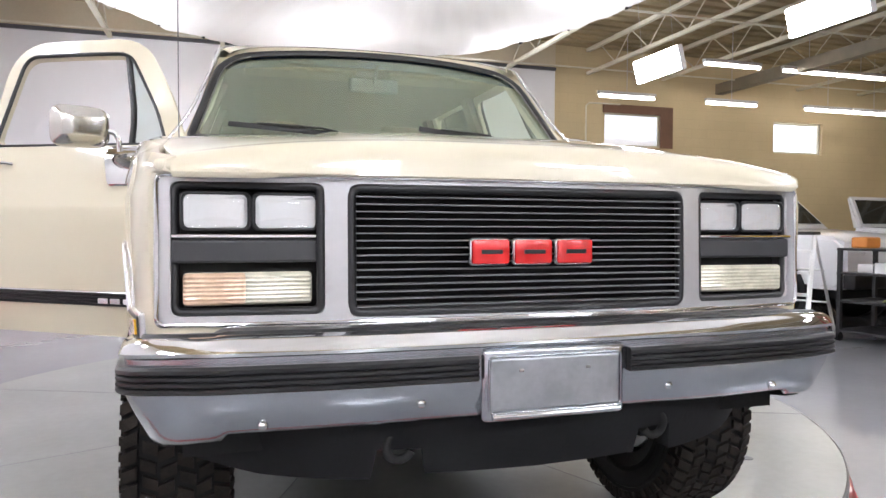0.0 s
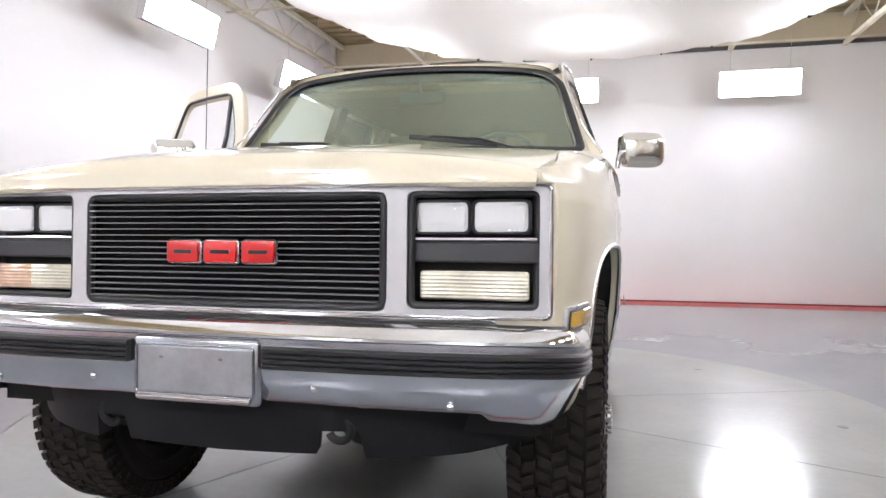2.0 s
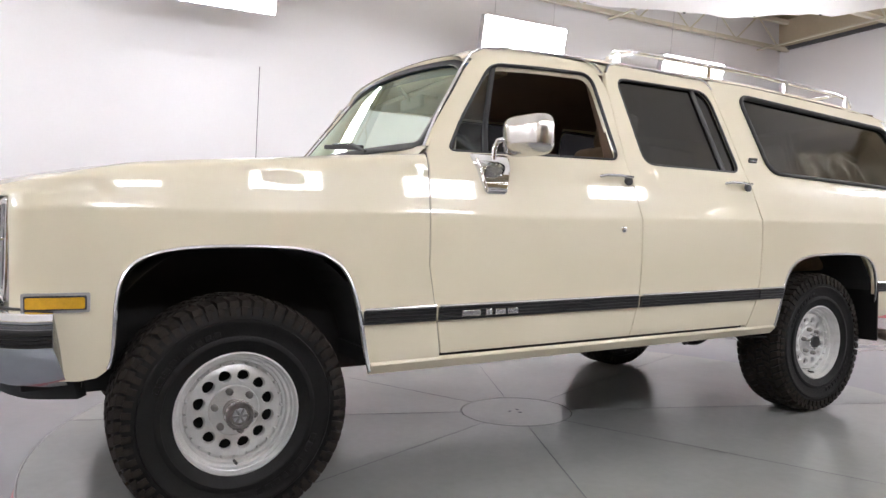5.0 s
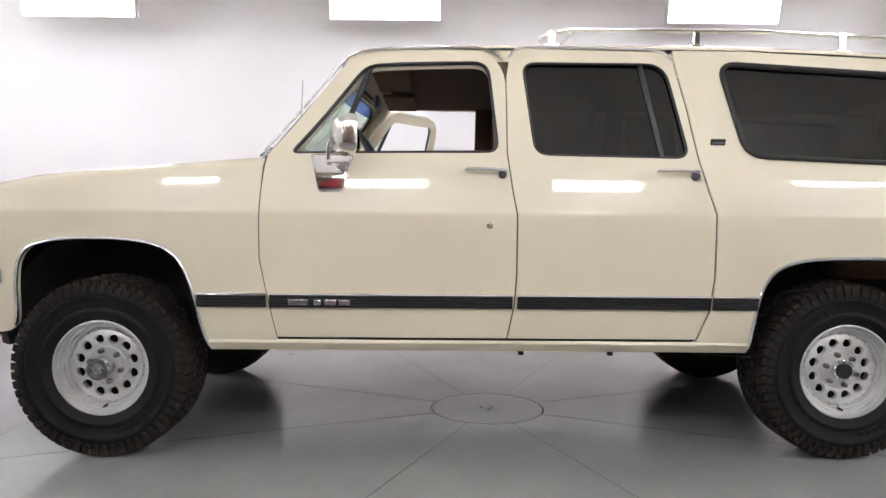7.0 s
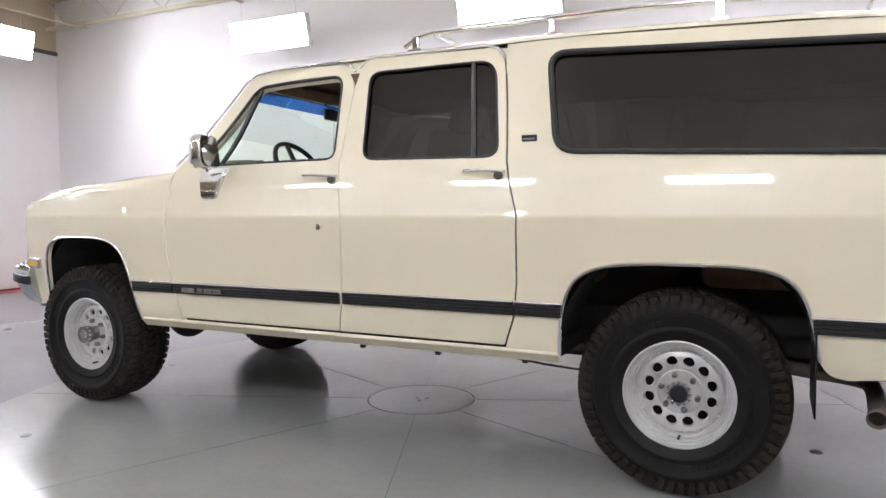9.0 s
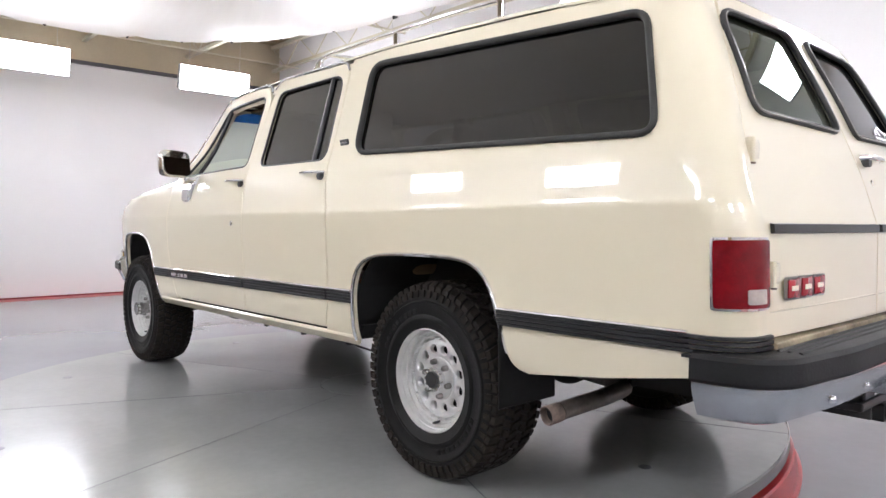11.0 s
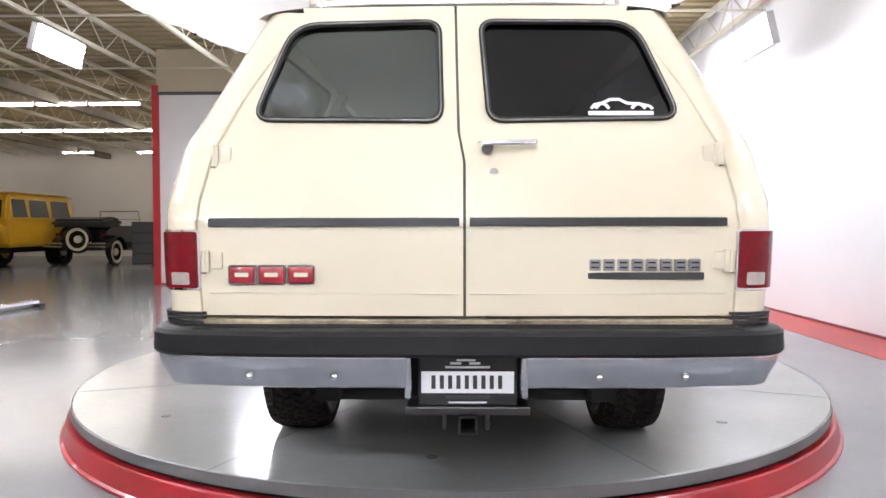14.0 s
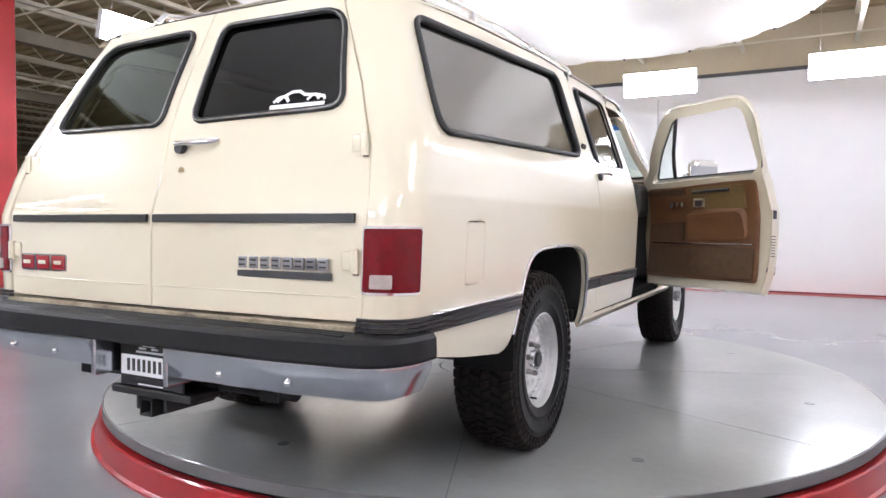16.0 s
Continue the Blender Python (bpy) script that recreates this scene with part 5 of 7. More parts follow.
def windscreen_point(s, t):
    """s from -1 to 1 across, t from 0 to 1 upwards."""
    w = 0.840 - 0.122 * t
    return ((s * w), (-0.900 + 0.335 * t) - (0.150 - 0.040 * t) * (1 - s * s), 1.345 + 0.425 * t + 0.03 * (1 - s * s) * t)


def windscreen():
    out = rounded([(-0.99, 0.02), (0.99, 0.02), (0.97, 0.985), (-0.97, 0.985)], [0.06, 0.06, 0.24, 0.24])
    ob = sheet("windscreen", out, [], windscreen_point, WINDSHIELD, suv, 0.12, 0, "greenish curved windscreen", 1)
    ob.visible_shadow = False
    hole = [(p[0] * 0.985, 0.5 + (p[1] - 0.5) * 0.98) for p in out]
    sheet("windscreen_frame", rounded([(-1.012, 0.0), (1.012, 0.0), (1.012, 1.0), (-1.012, 1.0)], [0.02, 0.02, 0.05, 0.05]), [hole], windscreen_point, CREAM, suv, 0.1, 0.0, "cream windscreen frame", 1, -0.008)
    band = rounded([(-0.96, 0.84), (0.96, 0.84), (0.955, 0.975), (-0.955, 0.975)], 0.03)
    b = sheet("sun_band", band, [], windscreen_point, BLUE_BAND, ob, 0.12, 0, "blue tinted sun band", -1, 0.006)
    b.visible_shadow = False
    path = [Vector(windscreen_point(*p)) + Vector((0, -0.006, 0.004)) for p in dense(out, 0.08)]
    part("windscreen_rubber", sweep(bmesh.new(), path, 0.018, 8, closed=True, flat=0.6), BLACK_TRIM, ob, "black windscreen rubber", 60)
    inner = [Vector(windscreen_point(p[0] * 0.972, 0.5 + (p[1] - 0.5) * 0.958)) + Vector((0, -0.006, 0.004)) for p in dense(out, 0.08)]
    part("windscreen_bead", sweep(bmesh.new(), inner, 0.0035, 6, closed=True), HUB_STEEL, ob, "grey locking bead", 60)
    # cowl between the bonnet and the glass
    bm = bmesh.new()
    rows = []
    for x in np.linspace(-0.90, 0.90, 25):
        k = x / 0.90
        zt = fender_top(-0.95) + 0.056 + (hood_mid(-0.95) - fender_top(-0.95) - 0.056) * (1 - abs(k) ** 3)
        rows.append([Vector((x, -0.955, zt - 0.012)), Vector((x, -1.0 + 0.06 * abs(k), zt + 0.004)), Vector((x * 0.985, -0.93 - 0.09 * (1 - k * k) + 0.03, 1.352)), Vector((x * 0.96, -0.86, 1.33))])
    extrude_profile(bm, rows, closed=False)
    part("cowl", bm, CREAM, suv, "cream cowl panel", 40)
    # wipers
    for x0, x1 in ((0.18, 0.55), (-0.55, -0.12)):
        a = Vector(windscreen_point(x0 / 0.8, 0.11)) + Vector((0, -0.03, 0.012))
        b = Vector(windscreen_point(x1 / 0.8, 0.02)) + Vector((0, -0.03, 0.008))
        w = part("wiper", sweep(bmesh.new(), [b + Vector((0, -0.03, -0.012)), b.lerp(a, 0.45) + Vector((0, -0.014, 0.02)), a + Vector((0, 0, 0.012))], 0.006, 6), BLACK_TRIM, suv, "black wiper arm", 60)
        part("wiper_blade", sweep(bmesh.new(), [a.lerp(b, -0.25) + Vector((0, 0.004, 0.0)), a.lerp(b, 0.75) + Vector((0, 0.004, 0.004))], 0.008, 6, flat=1.5), BLACK_TRIM, w, "", 60)
    # aerial on the passenger fender
    part("aerial", sweep(bmesh.new(), [(-0.852, -1.140, 1.26), (-0.854, -1.136, 1.36), (-0.856, -1.108, 1.99)], 0.0022, 6), DARK_STEEL, suv, "thin whip aerial", 60)


def roof_rack():
    rack = thing("roof_rack", "chrome roof rack with side rails and thin slats", "roof rack")
    for s in (1, -1):
        pts = [(s * 0.60, 0.30, 1.905), (s * 0.60, 0.36, 1.945), (s * 0.60, 0.46, 1.960), (s * 0.60, 1.4, 1.958), (s * 0.59, 2.30, 1.925), (s * 0.585, 2.42, 1.905), (s * 0.58, 2.47, 1.855)]
        part("side_rail", sweep(bmesh.new(), dense(pts, 0.2, False), 0.013, 8), CHROME, rack, "chrome side rail", 60)
        for y in (0.36, 1.05, 1.75, 2.38):
            z = roof_point(0.6, y)[2]
            bm = boxed(-0.02, 0.02, -0.035, 0.035, 0, 0.016, pose(s * 0.60, y, z - 0.004), bevel=0.004)
            box(bm, -0.010, 0.010, -0.016, 0.016, 0.012, 1.955 - z if y < 2.2 else 1.918 - z, pose(s * 0.60, y, z), bevel=0.003)
            part("rail_foot", bm, CHROME, rack)
    for y in (0.46, 2.30):
        z = 1.955 if y < 1 else 1.922
        part("cross_bar", sweep(bmesh.new(), [(-0.60, y, z), (0, y, z + 0.012), (0.60, y, z)], 0.012, 8), CHROME, rack, "", 60)
    for x in np.linspace(-0.5, 0.5, 7):
        p = [(x, y, roof_point(x, y)[2] + 0.008) for y in np.linspace(0.5, 2.4, 12)]
        part("skid_slat", sweep(bmesh.new(), p, 0.011, 6, flat=0.6), SATIN, rack, "", 60)


def rear_end():
    top = 1.775
    for s in (1, -1):
        x0 = 0.008
        edge = [(half_width(corner_y(z), z) - CORNER - wrap_of(z) - 0.006, z) for z in (0.708, 0.9, 1.0, 1.06, 1.2, 1.42, 1.6, 1.7, 1.735)] + [(0.58, top)]
        gap = [(0.008, 0.708), (0.008, 1.20), (0.026, 1.30), (0.031, 1.50), (0.036, top)] if s > 0 else [(-0.001, 0.708), (-0.001, 1.20), (0.017, 1.30), (0.022, 1.50), (0.027, top)]
        outer = [(s * x, z) for x, z in edge] + gap[::-1]
        if s > 0:
            win = rounded([(0.078, 1.335), (0.090, 1.708), (0.60, 1.702), (0.70, 1.345)], [0.05, 0.05, 0.09, 0.06])
        else:
            win = rounded([(-0.078, 1.335), (-0.055, 1.708), (-0.59, 1.702), (-0.70, 1.345)], [0.05, 0.05, 0.09, 0.06])
        d = sheet("rear_cargo_door", outer, [win], rear_skin, CREAM, suv, 0.05, 0.03, "cream rear cargo door with a tinted window", -1, extra_v=(1.03, 1.05, 1.07, 1.09))
        jamb = [(s * (x - 0.03), z) for x, z in edge[:-1]] + [(s * (x + 0.034), z) for x, z in edge[-2::-1]]
        sheet("door_jamb", jamb, [], rear_skin, CREAM, suv, 0.05, 0.0, "cream door jamb", -1, -0.014)
        pw = sheet("window_pane", win, [], rear_skin, TINT_GLASS if s > 0 else TINT_DARK, d, 0.1, 0, "tinted pane", -1, -0.008)
        pw.visible_shadow = False
        path = []
        for x, z in dense(win, 0.06):
            path.append(Vector(rear_skin(x, z)) + Vector((0, 0.004, 0)))
        part("window_seal", sweep(bmesh.new(), path, 0.0105, 8, closed=True), SEAL_RUBBER, d, "thick dark window rubber", 60)
        part("seal_bead", sweep(bmesh.new(), [p_ + Vector((0, 0.010, 0)) for p_ in path], 0.0032, 6, closed=True), HUB_STEEL, d, "thin locking bead", 60)
        xa, xb = (0.02, 0.818) if s > 0 else (-0.818, -0.012)
        bm = bmesh.new()
        st = [[Vector(rear_skin(x, 0.990)) + Vector((0, 0.001, 0)), Vector(rear_skin(x, 0.992)) + Vector((0, 0.012, 0)), Vector(rear_skin(x, 1.016)) + Vector((0, 0.012, 0)), Vector(rear_skin(x, 1.018)) + Vector((0, 0.001, 0))] for x in np.linspace(xa, xb, 12)]
        extrude_profile(bm, st)
        bmesh.ops.recalc_face_normals(bm, faces=bm.faces)
        part("rear_moulding", bm, BLACK_TRIM, d, "black horizontal moulding")
        # pressed line low on the door
        part("press_line", sweep(bmesh.new(), [Vector(rear_skin(x, 0.778)) + Vector((0, -0.0015, 0)) for x in np.linspace(xa, xb, 8)], 0.003, 6), CREAM, d, "", 60)
        for z in (0.88, 1.22):
            x = s * (0.80 if z < 1 else 0.79)
            y = rear_skin(x, z)[1]
            h = part("door_hinge", boxed(-0.020, 0.020, -0.008, 0.009, -0.026, 0.030, pose(x - s * 0.006, y, z), bevel=0.006, seg=3), CREAM, d, "cream-painted hinge", 40)
            part("hinge_leaf", boxed(-0.006, 0.014, -0.006, 0.016, -0.036, 0.036, pose(x + s * 0.022, y, z), bevel=0.005, seg=3), CREAM, h, "", 40)
            part("hinge_barrel", sweep(bmesh.new(), [(x + s * 0.030, y + 0.014, z - 0.034), (x + s * 0.030, y + 0.014, z + 0.034)], 0.0075, 10), CREAM, h, "", 60)
            part("hinge_pin", sweep(bmesh.new(), [(x + s * 0.030, y + 0.014, z - 0.039), (x + s * 0.030, y + 0.014, z - 0.034)], 0.0085, 8), RUSTY, h, "", 60)
    sheet("rear_frame", [(-0.05, 0.70), (-0.05, 1.30), (-0.01, 1.77), (0.10, 1.77), (0.08, 1.30), (0.06, 0.70)], [], rear_skin, SEAM, suv, 0.08, 0.0, "dark shut line", -1, -0.012)
    # outer handle and lock
    y = rear_skin(-0.1, 1.255)[1]
    h = part("rear_handle", sweep(bmesh.new(), [(-0.045, y, 1.256), (-0.06, y + 0.028, 1.256), (-0.14, y + 0.03, 1.256), (-0.215, y + 0.024, 1.256), (-0.225, y, 1.262)], 0.011, 8), CHROME, suv, "chrome cargo door handle", 50)
    part("push_button", lathe(bmesh.new(), [(0, 0), (0.018, 0), (0.018, 0.03), (0, 0.03)], 14, Matrix.Translation((-0.07, y, 1.240)) @ Matrix.Rotation(-math.pi / 2, 4, "X")), GREY_TRIM, h, "", 40)
    part("key_lock", lathe(bmesh.new(), [(0, 0), (0.014, 0), (0.014, 0.008), (0, 0.008)], 14, Matrix.Translation((-0.09, y + 0.025, 1.162)) @ Matrix.Rotation(-math.pi / 2, 4, "X")), CHROME, suv, "", 40)
    # badges
    y = rear_skin(0.6, 0.9)[1]
    for k in range(3):
        x1 = 0.752 - k * 0.094
        rim = part("rear_badge_rim", boxed(x1 - 0.089, x1, y - 0.002, y + 0.009, 0.806, 0.869, bevel=0.010, seg=3), BADGE_GREY, suv, "bright badge rim", 40)
        part("rear_badge_block", boxed(x1 - 0.084, x1 - 0.005, y + 0.004, y + 0.0125, 0.811, 0.864, bevel=0.006), DARK_RED, rim, "dark red enamel block", 40)
        part("badge_slot", boxed(x1 - 0.066, x1 - 0.022, y + 0.010, y + 0.0140, 0.831, 0.845, bevel=0.001), CREAM, rim, "cream slot")
    for k in range(8):
        x1 = -0.385 - k * 0.0445
        bm = boxed(x1 - 0.038, x1, y - 0.002, y + 0.009, 0.849, 0.888, bevel=0.005)
        r = part("name_badge_bar", bm, BADGE_GREY, suv, "plain silver badge bar")
        part("badge_slot", boxed(x1 - 0.031, x1 - 0.007, y + 0.007, y + 0.0100, 0.858, 0.863), BLACK_TRIM, r)
        part("badge_slot", boxed(x1 - 0.031, x1 - 0.007, y + 0.007, y + 0.0100, 0.873, 0.878), BLACK_TRIM, r)
    part("name_badge_base", boxed(-0.745, -0.38, y - 0.002, y + 0.008, 0.822, 0.845, bevel=0.003), GREY_TRIM, suv, "dark badge base bar")
    # sticker of plain white shapes in the window
    def on_glass(x, z):
        return Vector(rear_skin(x, z)) + Vector((0, -0.004, 0))
    strokes = ([(-0.405 - 0.215 * t, 1.362) for t in (0, 0.5, 1)],
               [(-0.415, 1.378), (-0.428, 1.392), (-0.455, 1.398), (-0.480, 1.410), (-0.510, 1.411), (-0.535, 1.397), (-0.580, 1.394), (-0.612, 1.386), (-0.618, 1.376)],
               [(-0.43 - 0.045 * t, 1.378 + 0.018 * math.sin(math.pi * t)) for t in np.linspace(0, 1, 8)],
               [(-0.55 - 0.045 * t, 1.378 + 0.018 * math.sin(math.pi * t)) for t in np.linspace(0, 1, 8)])
    for k, line in enumerate(strokes):
        part("window_sticker", sweep(bmesh.new(), [on_glass(x, z) for x, z in line], 0.008 if k == 0 else 0.0055, 6, flat=0.15, up=(0, 1, 0.35)), WHITE_PLATE, suv, "white sticker stroke on the glass", 60)
    # sill under the doors and bumper
    part("rear_sill", boxed(-0.83, 0.83, 2.862, 2.976, 0.635, 0.698, bevel=0.004), RUSTY_CREAM, suv, "cream sill with rust patches")
    half = [(0.0, 3.087), (0.60, 3.082), (0.90, 3.047), (0.975, 2.992), (1.000, 2.902), (1.004, 2.822)]
    path = plan([(x, y) for x, y in half[:0:-1]] + [(-x, y) for x, y in half], 0.05)
    sec = [(0.0, 0.674), (0.010, 0.662), (0.012, 0.608), (0.004, 0.598), (-0.05, 0.598), (-0.15, 0.61), (-0.15, 0.678), (-0.02, 0.679)]
    b = part("rear_bumper", bent(path, sec), BUMPER_PAD, suv, "steel rear bumper with a worn black step pad", 30)
    for k in range(3):
        part("step_rib", sweep(bmesh.new(), [(-0.84, 2.982 + 0.028 * k, 0.678), (0.84, 2.982 + 0.028 * k, 0.678)], 0.006, 6), BUMPER_PAD, b, "", 60)
    face = [(-0.006, 0.602), (-0.004, 0.582), (-0.012, 0.557), (-0.042, 0.500), (-0.062, 0.492), (-0.075, 0.515), (-0.05, 0.592)]
    for s in (1, -1):
        seg = [(s * 0.182, 3.087)] + [(s * x, y) for x, y in half[1:]]
        seg = plan(seg[::-1] if s > 0 else seg, 0.05)
        f = part("bumper_face", bent(seg, face), BUMPER_STEEL, b, "dull silver bumper face", 30)
        for x in (0.40, 0.66):
            bm = bmesh.new()
            bmesh.ops.create_uvsphere(bm, u_segments=12, v_segments=8, radius=0.012, matrix=Matrix.Translation((s * x, 3.06 - (0.006 if x > 0.5 else 0), 0.535)))
            part("bolt", bm, CHROME, f, "", 60)
        part("face_end", boxed(s * 0.176 - 0.010, s * 0.176 + 0.010, 2.970, 3.072, 0.470, 0.598, bevel=0.005), BUMPER_STEEL, f, "bright plate bracket")
    # number plate with plain bars
    p = part("number_plate", boxed(-0.160, 0.150, 2.974, 2.986, 0.428, 0.584, bevel=0.006), BLACK_TRIM, suv, "dark plate with a white band")
    part("plate_band", boxed(-0.150, 0.140, 2.984, 2.9885, 0.468, 0.536), WHITE_PLATE, p, "white plate band")
    for k in range(9):
        part("plate_bar", boxed(0.095 - k * 0.026, 0.108 - k * 0.026, 2.987, 2.9902, 0.482, 0.524), GREY_TRIM, p, "plain grey bar")
    part("plate_bar", boxed(-0.075, 0.065, 2.987, 2.9902, 0.450, 0.460), GREY_TRIM, p)
    part("plate_bar", boxed(-0.065, 0.055, 2.985, 2.9885, 0.436, 0.441), WHITE_PLATE, p)
    for x0, x1, z in ((-0.075, 0.065, 0.546), (-0.045, -0.01, 0.558), (0.015, 0.05, 0.558), (-0.03, 0.03, 0.568)):
        part("plate_mark", boxed(x0, x1, 2.985, 2.9885, z, z + 0.007, bevel=0.001), WHITE_PLATE, p)
    # hitch
    hitch = part("tow_hitch", boxed(-0.20, 0.19, 2.862, 2.992, 0.398, 0.426, bevel=0.006), BLACK_TRIM, suv, "black tow hitch frame")
    bm = bmesh.new()
    for a in ((-0.036, 0.024, 0.340, 0.347), (-0.036, 0.024, 0.393, 0.400), (-0.036, -0.029, 0.340, 0.400), (0.017, 0.024, 0.340, 0.400)):
        box(bm, a[0], a[1], 2.732, 3.007, a[2], a[3])
    part("receiver", bm, UNDER, hitch, "square receiver tube")
    part("hitch_tube", sweep(bmesh.new(), [(-0.47, 2.792, 0.43), (0.47, 2.792, 0.43)], 0.032, 12), UNDER, hitch, "", 60)
    for s in (1, -1):
        part("hitch_arm", boxed(min(s * 0.42, s * 0.46), max(s * 0.42, s * 0.46), 2.482, 2.852, 0.42, 0.54, bevel=0.01), UNDER, hitch)
        part("hitch_gusset", boxed(min(s * 0.06, s * 0.075), max(s * 0.06, s * 0.075), 2.772, 2.982, 0.35, 0.42, bevel=0.004), BLACK_TRIM, hitch)


def wheel(x, y, sx, front):
    """Alloy wheel with twelve round holes and an all-terrain tyre."""
    w = part("wheel", bmesh.new(), None, suv, "silver alloy wheel with all-terrain tyre")
    M = Matrix.Translation((x, y, 0.388)) @ Matrix.Rotation(sx * math.pi / 2, 4, "Y")
    K = 1.026
    prof = [(0.205, -0.115), (0.212, -0.122), (0.245, -0.128), (0.249, -0.132), (0.256, -0.132), (0.260, -0.129), (0.30, -0.134), (0.304, -0.137), (0.312, -0.137), (0.316, -0.132), (0.345, -0.128), (0.368, -0.112), (0.378, -0.085), (0.381, 0.0), (0.378, 0.085), (0.368, 0.112), (0.345, 0.128), (0.316, 0.132), (0.312, 0.137), (0.304, 0.137), (0.30, 0.134), (0.260, 0.129), (0.256, 0.132), (0.249, 0.132), (0.245, 0.128), (0.212, 0.122), (0.205, 0.115)]
    part("tyre", lathe(bmesh.new(), [(r if r < 0.25 else r * K, h) for r, h in prof], 72, M, closed=True), BLACK_RUBBER, w, "black tyre sidewall", 40)
    for a0 in (0.25, 0.25 + math.pi):
        for k in range(9):
            a = a0 + 0.115 * k
            part("sidewall_mark", boxed(-0.010, 0.010, -0.011, 0.011, 0.128, 0.1345, M @ Matrix.Rotation(a, 4, "Z") @ Matrix.Translation((0.282, 0, 0)), bevel=0.002), BLACK_RUBBER, w)
    bm = bmesh.new()
    n = 58
    for k in range(n):
        a = 2 * math.pi * k / n
        for row, (h0, h1, off, r0, r1) in enumerate(((-0.128, -0.090, 0.0, 0.352, 0.388), (-0.083, -0.048, 0.5, 0.366, 0.389), (-0.041, -0.004, 0.15, 0.366, 0.390), (0.004, 0.041, 0.65, 0.366, 0.390), (0.048, 0.083, 0.0, 0.366, 0.389), (0.090, 0.128, 0.5, 0.352, 0.388))):
            if k % 2 and 0 < row < 5:
                h0, h1 = h0 - 0.006, h1 - 0.006
            r0, r1 = r0 * K, r1 * K
            b = a + off * 2 * math.pi / n
            wd = math.pi / n * (0.78 if row in (0, 5) else 0.72)
            sk = 0.45 * wd * (1 if row % 2 else -1)
            vs = []
            for r in (r0, r1):
                k2 = 1.0 if r == r0 else 0.9
                for ang, h in ((b - wd * k2 + sk, h0), (b + wd * k2 + sk, h0), (b + wd * k2 - sk, h1), (b - wd * k2 - sk, h1)):
                    drop = 0.012 if r == r1 and ((row == 0 and h == h0) or (row == 5 and h == h1)) else 0.0
                    vs.append(bm.verts.new(M @ Vector(((r - drop) * math.cos(ang), (r - drop) * math.sin(ang), h))))
            for f in ((3, 2, 1, 0), (4, 5, 6, 7), (0, 1, 5, 4), (1, 2, 6, 5), (2, 3, 7, 6), (3, 0, 4, 7)):
                bm.faces.new([vs[i] for i in f])
            if row in (0, 5):
                hh = h0 if row == 0 else h1
                vs = [bm.verts.new(M @ Vector((r * math.cos(b + e * wd * 0.7), r * math.sin(b + e * wd * 0.7), (hh + (0.012 if hh > 0 else -0.012) * t) * (1.03 if r < 0.345 else 1.0))))
                      for r in (0.328 * K, 0.356 * K) for e in (-1, 1) for t in (0, 0.6)]
                for f in ((0, 1, 3, 2), (4, 6, 7, 5), (0, 2, 6, 4), (1, 5, 7, 3), (0, 4, 5, 1), (2, 3, 7, 6)):
                    bm.faces.new([vs[i] for i in f])
    bmesh.ops.recalc_face_normals(bm, faces=bm.faces)
    t = part("tyre_tread", bm, TREAD, w, "chunky tread blocks")
    t["kind"] = "stuff"
    rim = [(0.150, 0.045), (0.158, 0.052), (0.168, 0.052), (0.172, 0.060), (0.180, 0.062), (0.184, 0.078), (0.192, 0.080), (0.196, 0.098), (0.206, 0.102), (0.213, 0.112), (0.213, 0.120), (0.205, 0.122), (0.200, 0.108), (0.196, 0.06), (0.185, -0.10), (0.150, -0.10)]
    part("rim", lathe(bmesh.new(), rim, 60, M, closed=True), ALLOY, w, "stepped alloy rim", 30)

    holes = []
    for k in range(12):
        a = 2 * math.pi * (k + 0.5) / 12
        holes.append([(0.121 * math.cos(a) + 0.0222 * math.cos(b), 0.121 * math.sin(a) + 0.0222 * math.sin(b)) for b in np.linspace(0, 2 * math.pi, 14, endpoint=False)])
    circ = lambda r, n_: [(r * math.cos(b), r * math.sin(b)) for b in np.linspace(0, 2 * math.pi, n_, endpoint=False)]

    def S(u, v):
        r = math.hypot(u, v)
        h = 0.054 + 0.012 * max(0.0, math.cos((r - 0.122) / 0.045 * math.pi / 2)) if 0.077 < r < 0.167 else 0.054
        return M @ Vector((u, v, h))
    sheet("wheel_face", circ(0.158, 48), holes + [circ(0.046, 24)], S, ALLOY, w, 0.02, 0.02, "machined face with round holes", 1)
    part("brake_drum", lathe(bmesh.new(), [(0, -0.02), (0.15, -0.02), (0.15, 0.008), (0, 0.008)], 32, M), UNDER, w, "", 30)
    part("hub_flange", lathe(bmesh.new(), [(0.040, 0.05), (0.088, 0.05), (0.087, 0.063), (0.084, 0.066), (0.062, 0.067), (0.040, 0.070)], 40, M, closed=True), ALLOY, w, "raised centre disc", 30)
    if front:
        hub = [(0.0, 0.04), (0.041, 0.04), (0.041, 0.108), (0.046, 0.110), (0.048, 0.114), (0.048, 0.126), (0.045, 0.128), (0.045, 0.132), (0.048, 0.134), (0.048, 0.150), (0.044, 0.154), (0.034, 0.154), (0.033, 0.146), (0.0, 0.146)]
        part("hub_cap", lathe(bmesh.new(), hub, 32, M), HUB_STEEL, w, "grey locking hub", 30)
        part("hub_dial", lathe(bmesh.new(), [(0, 0.146), (0.026, 0.146), (0.024, 0.152), (0.012, 0.154), (0, 0.154)], 8, M), PLATE_STEEL, w, "pale hub dial", 20)
        for k in range(3):
            part("dial_grip", boxed(-0.004, 0.004, -0.026, 0.026, 0.148, 0.157, M @ Matrix.Rotation(k * math.pi / 3, 4, "Z"), bevel=0.002), BADGE_GREY, w)
    else:
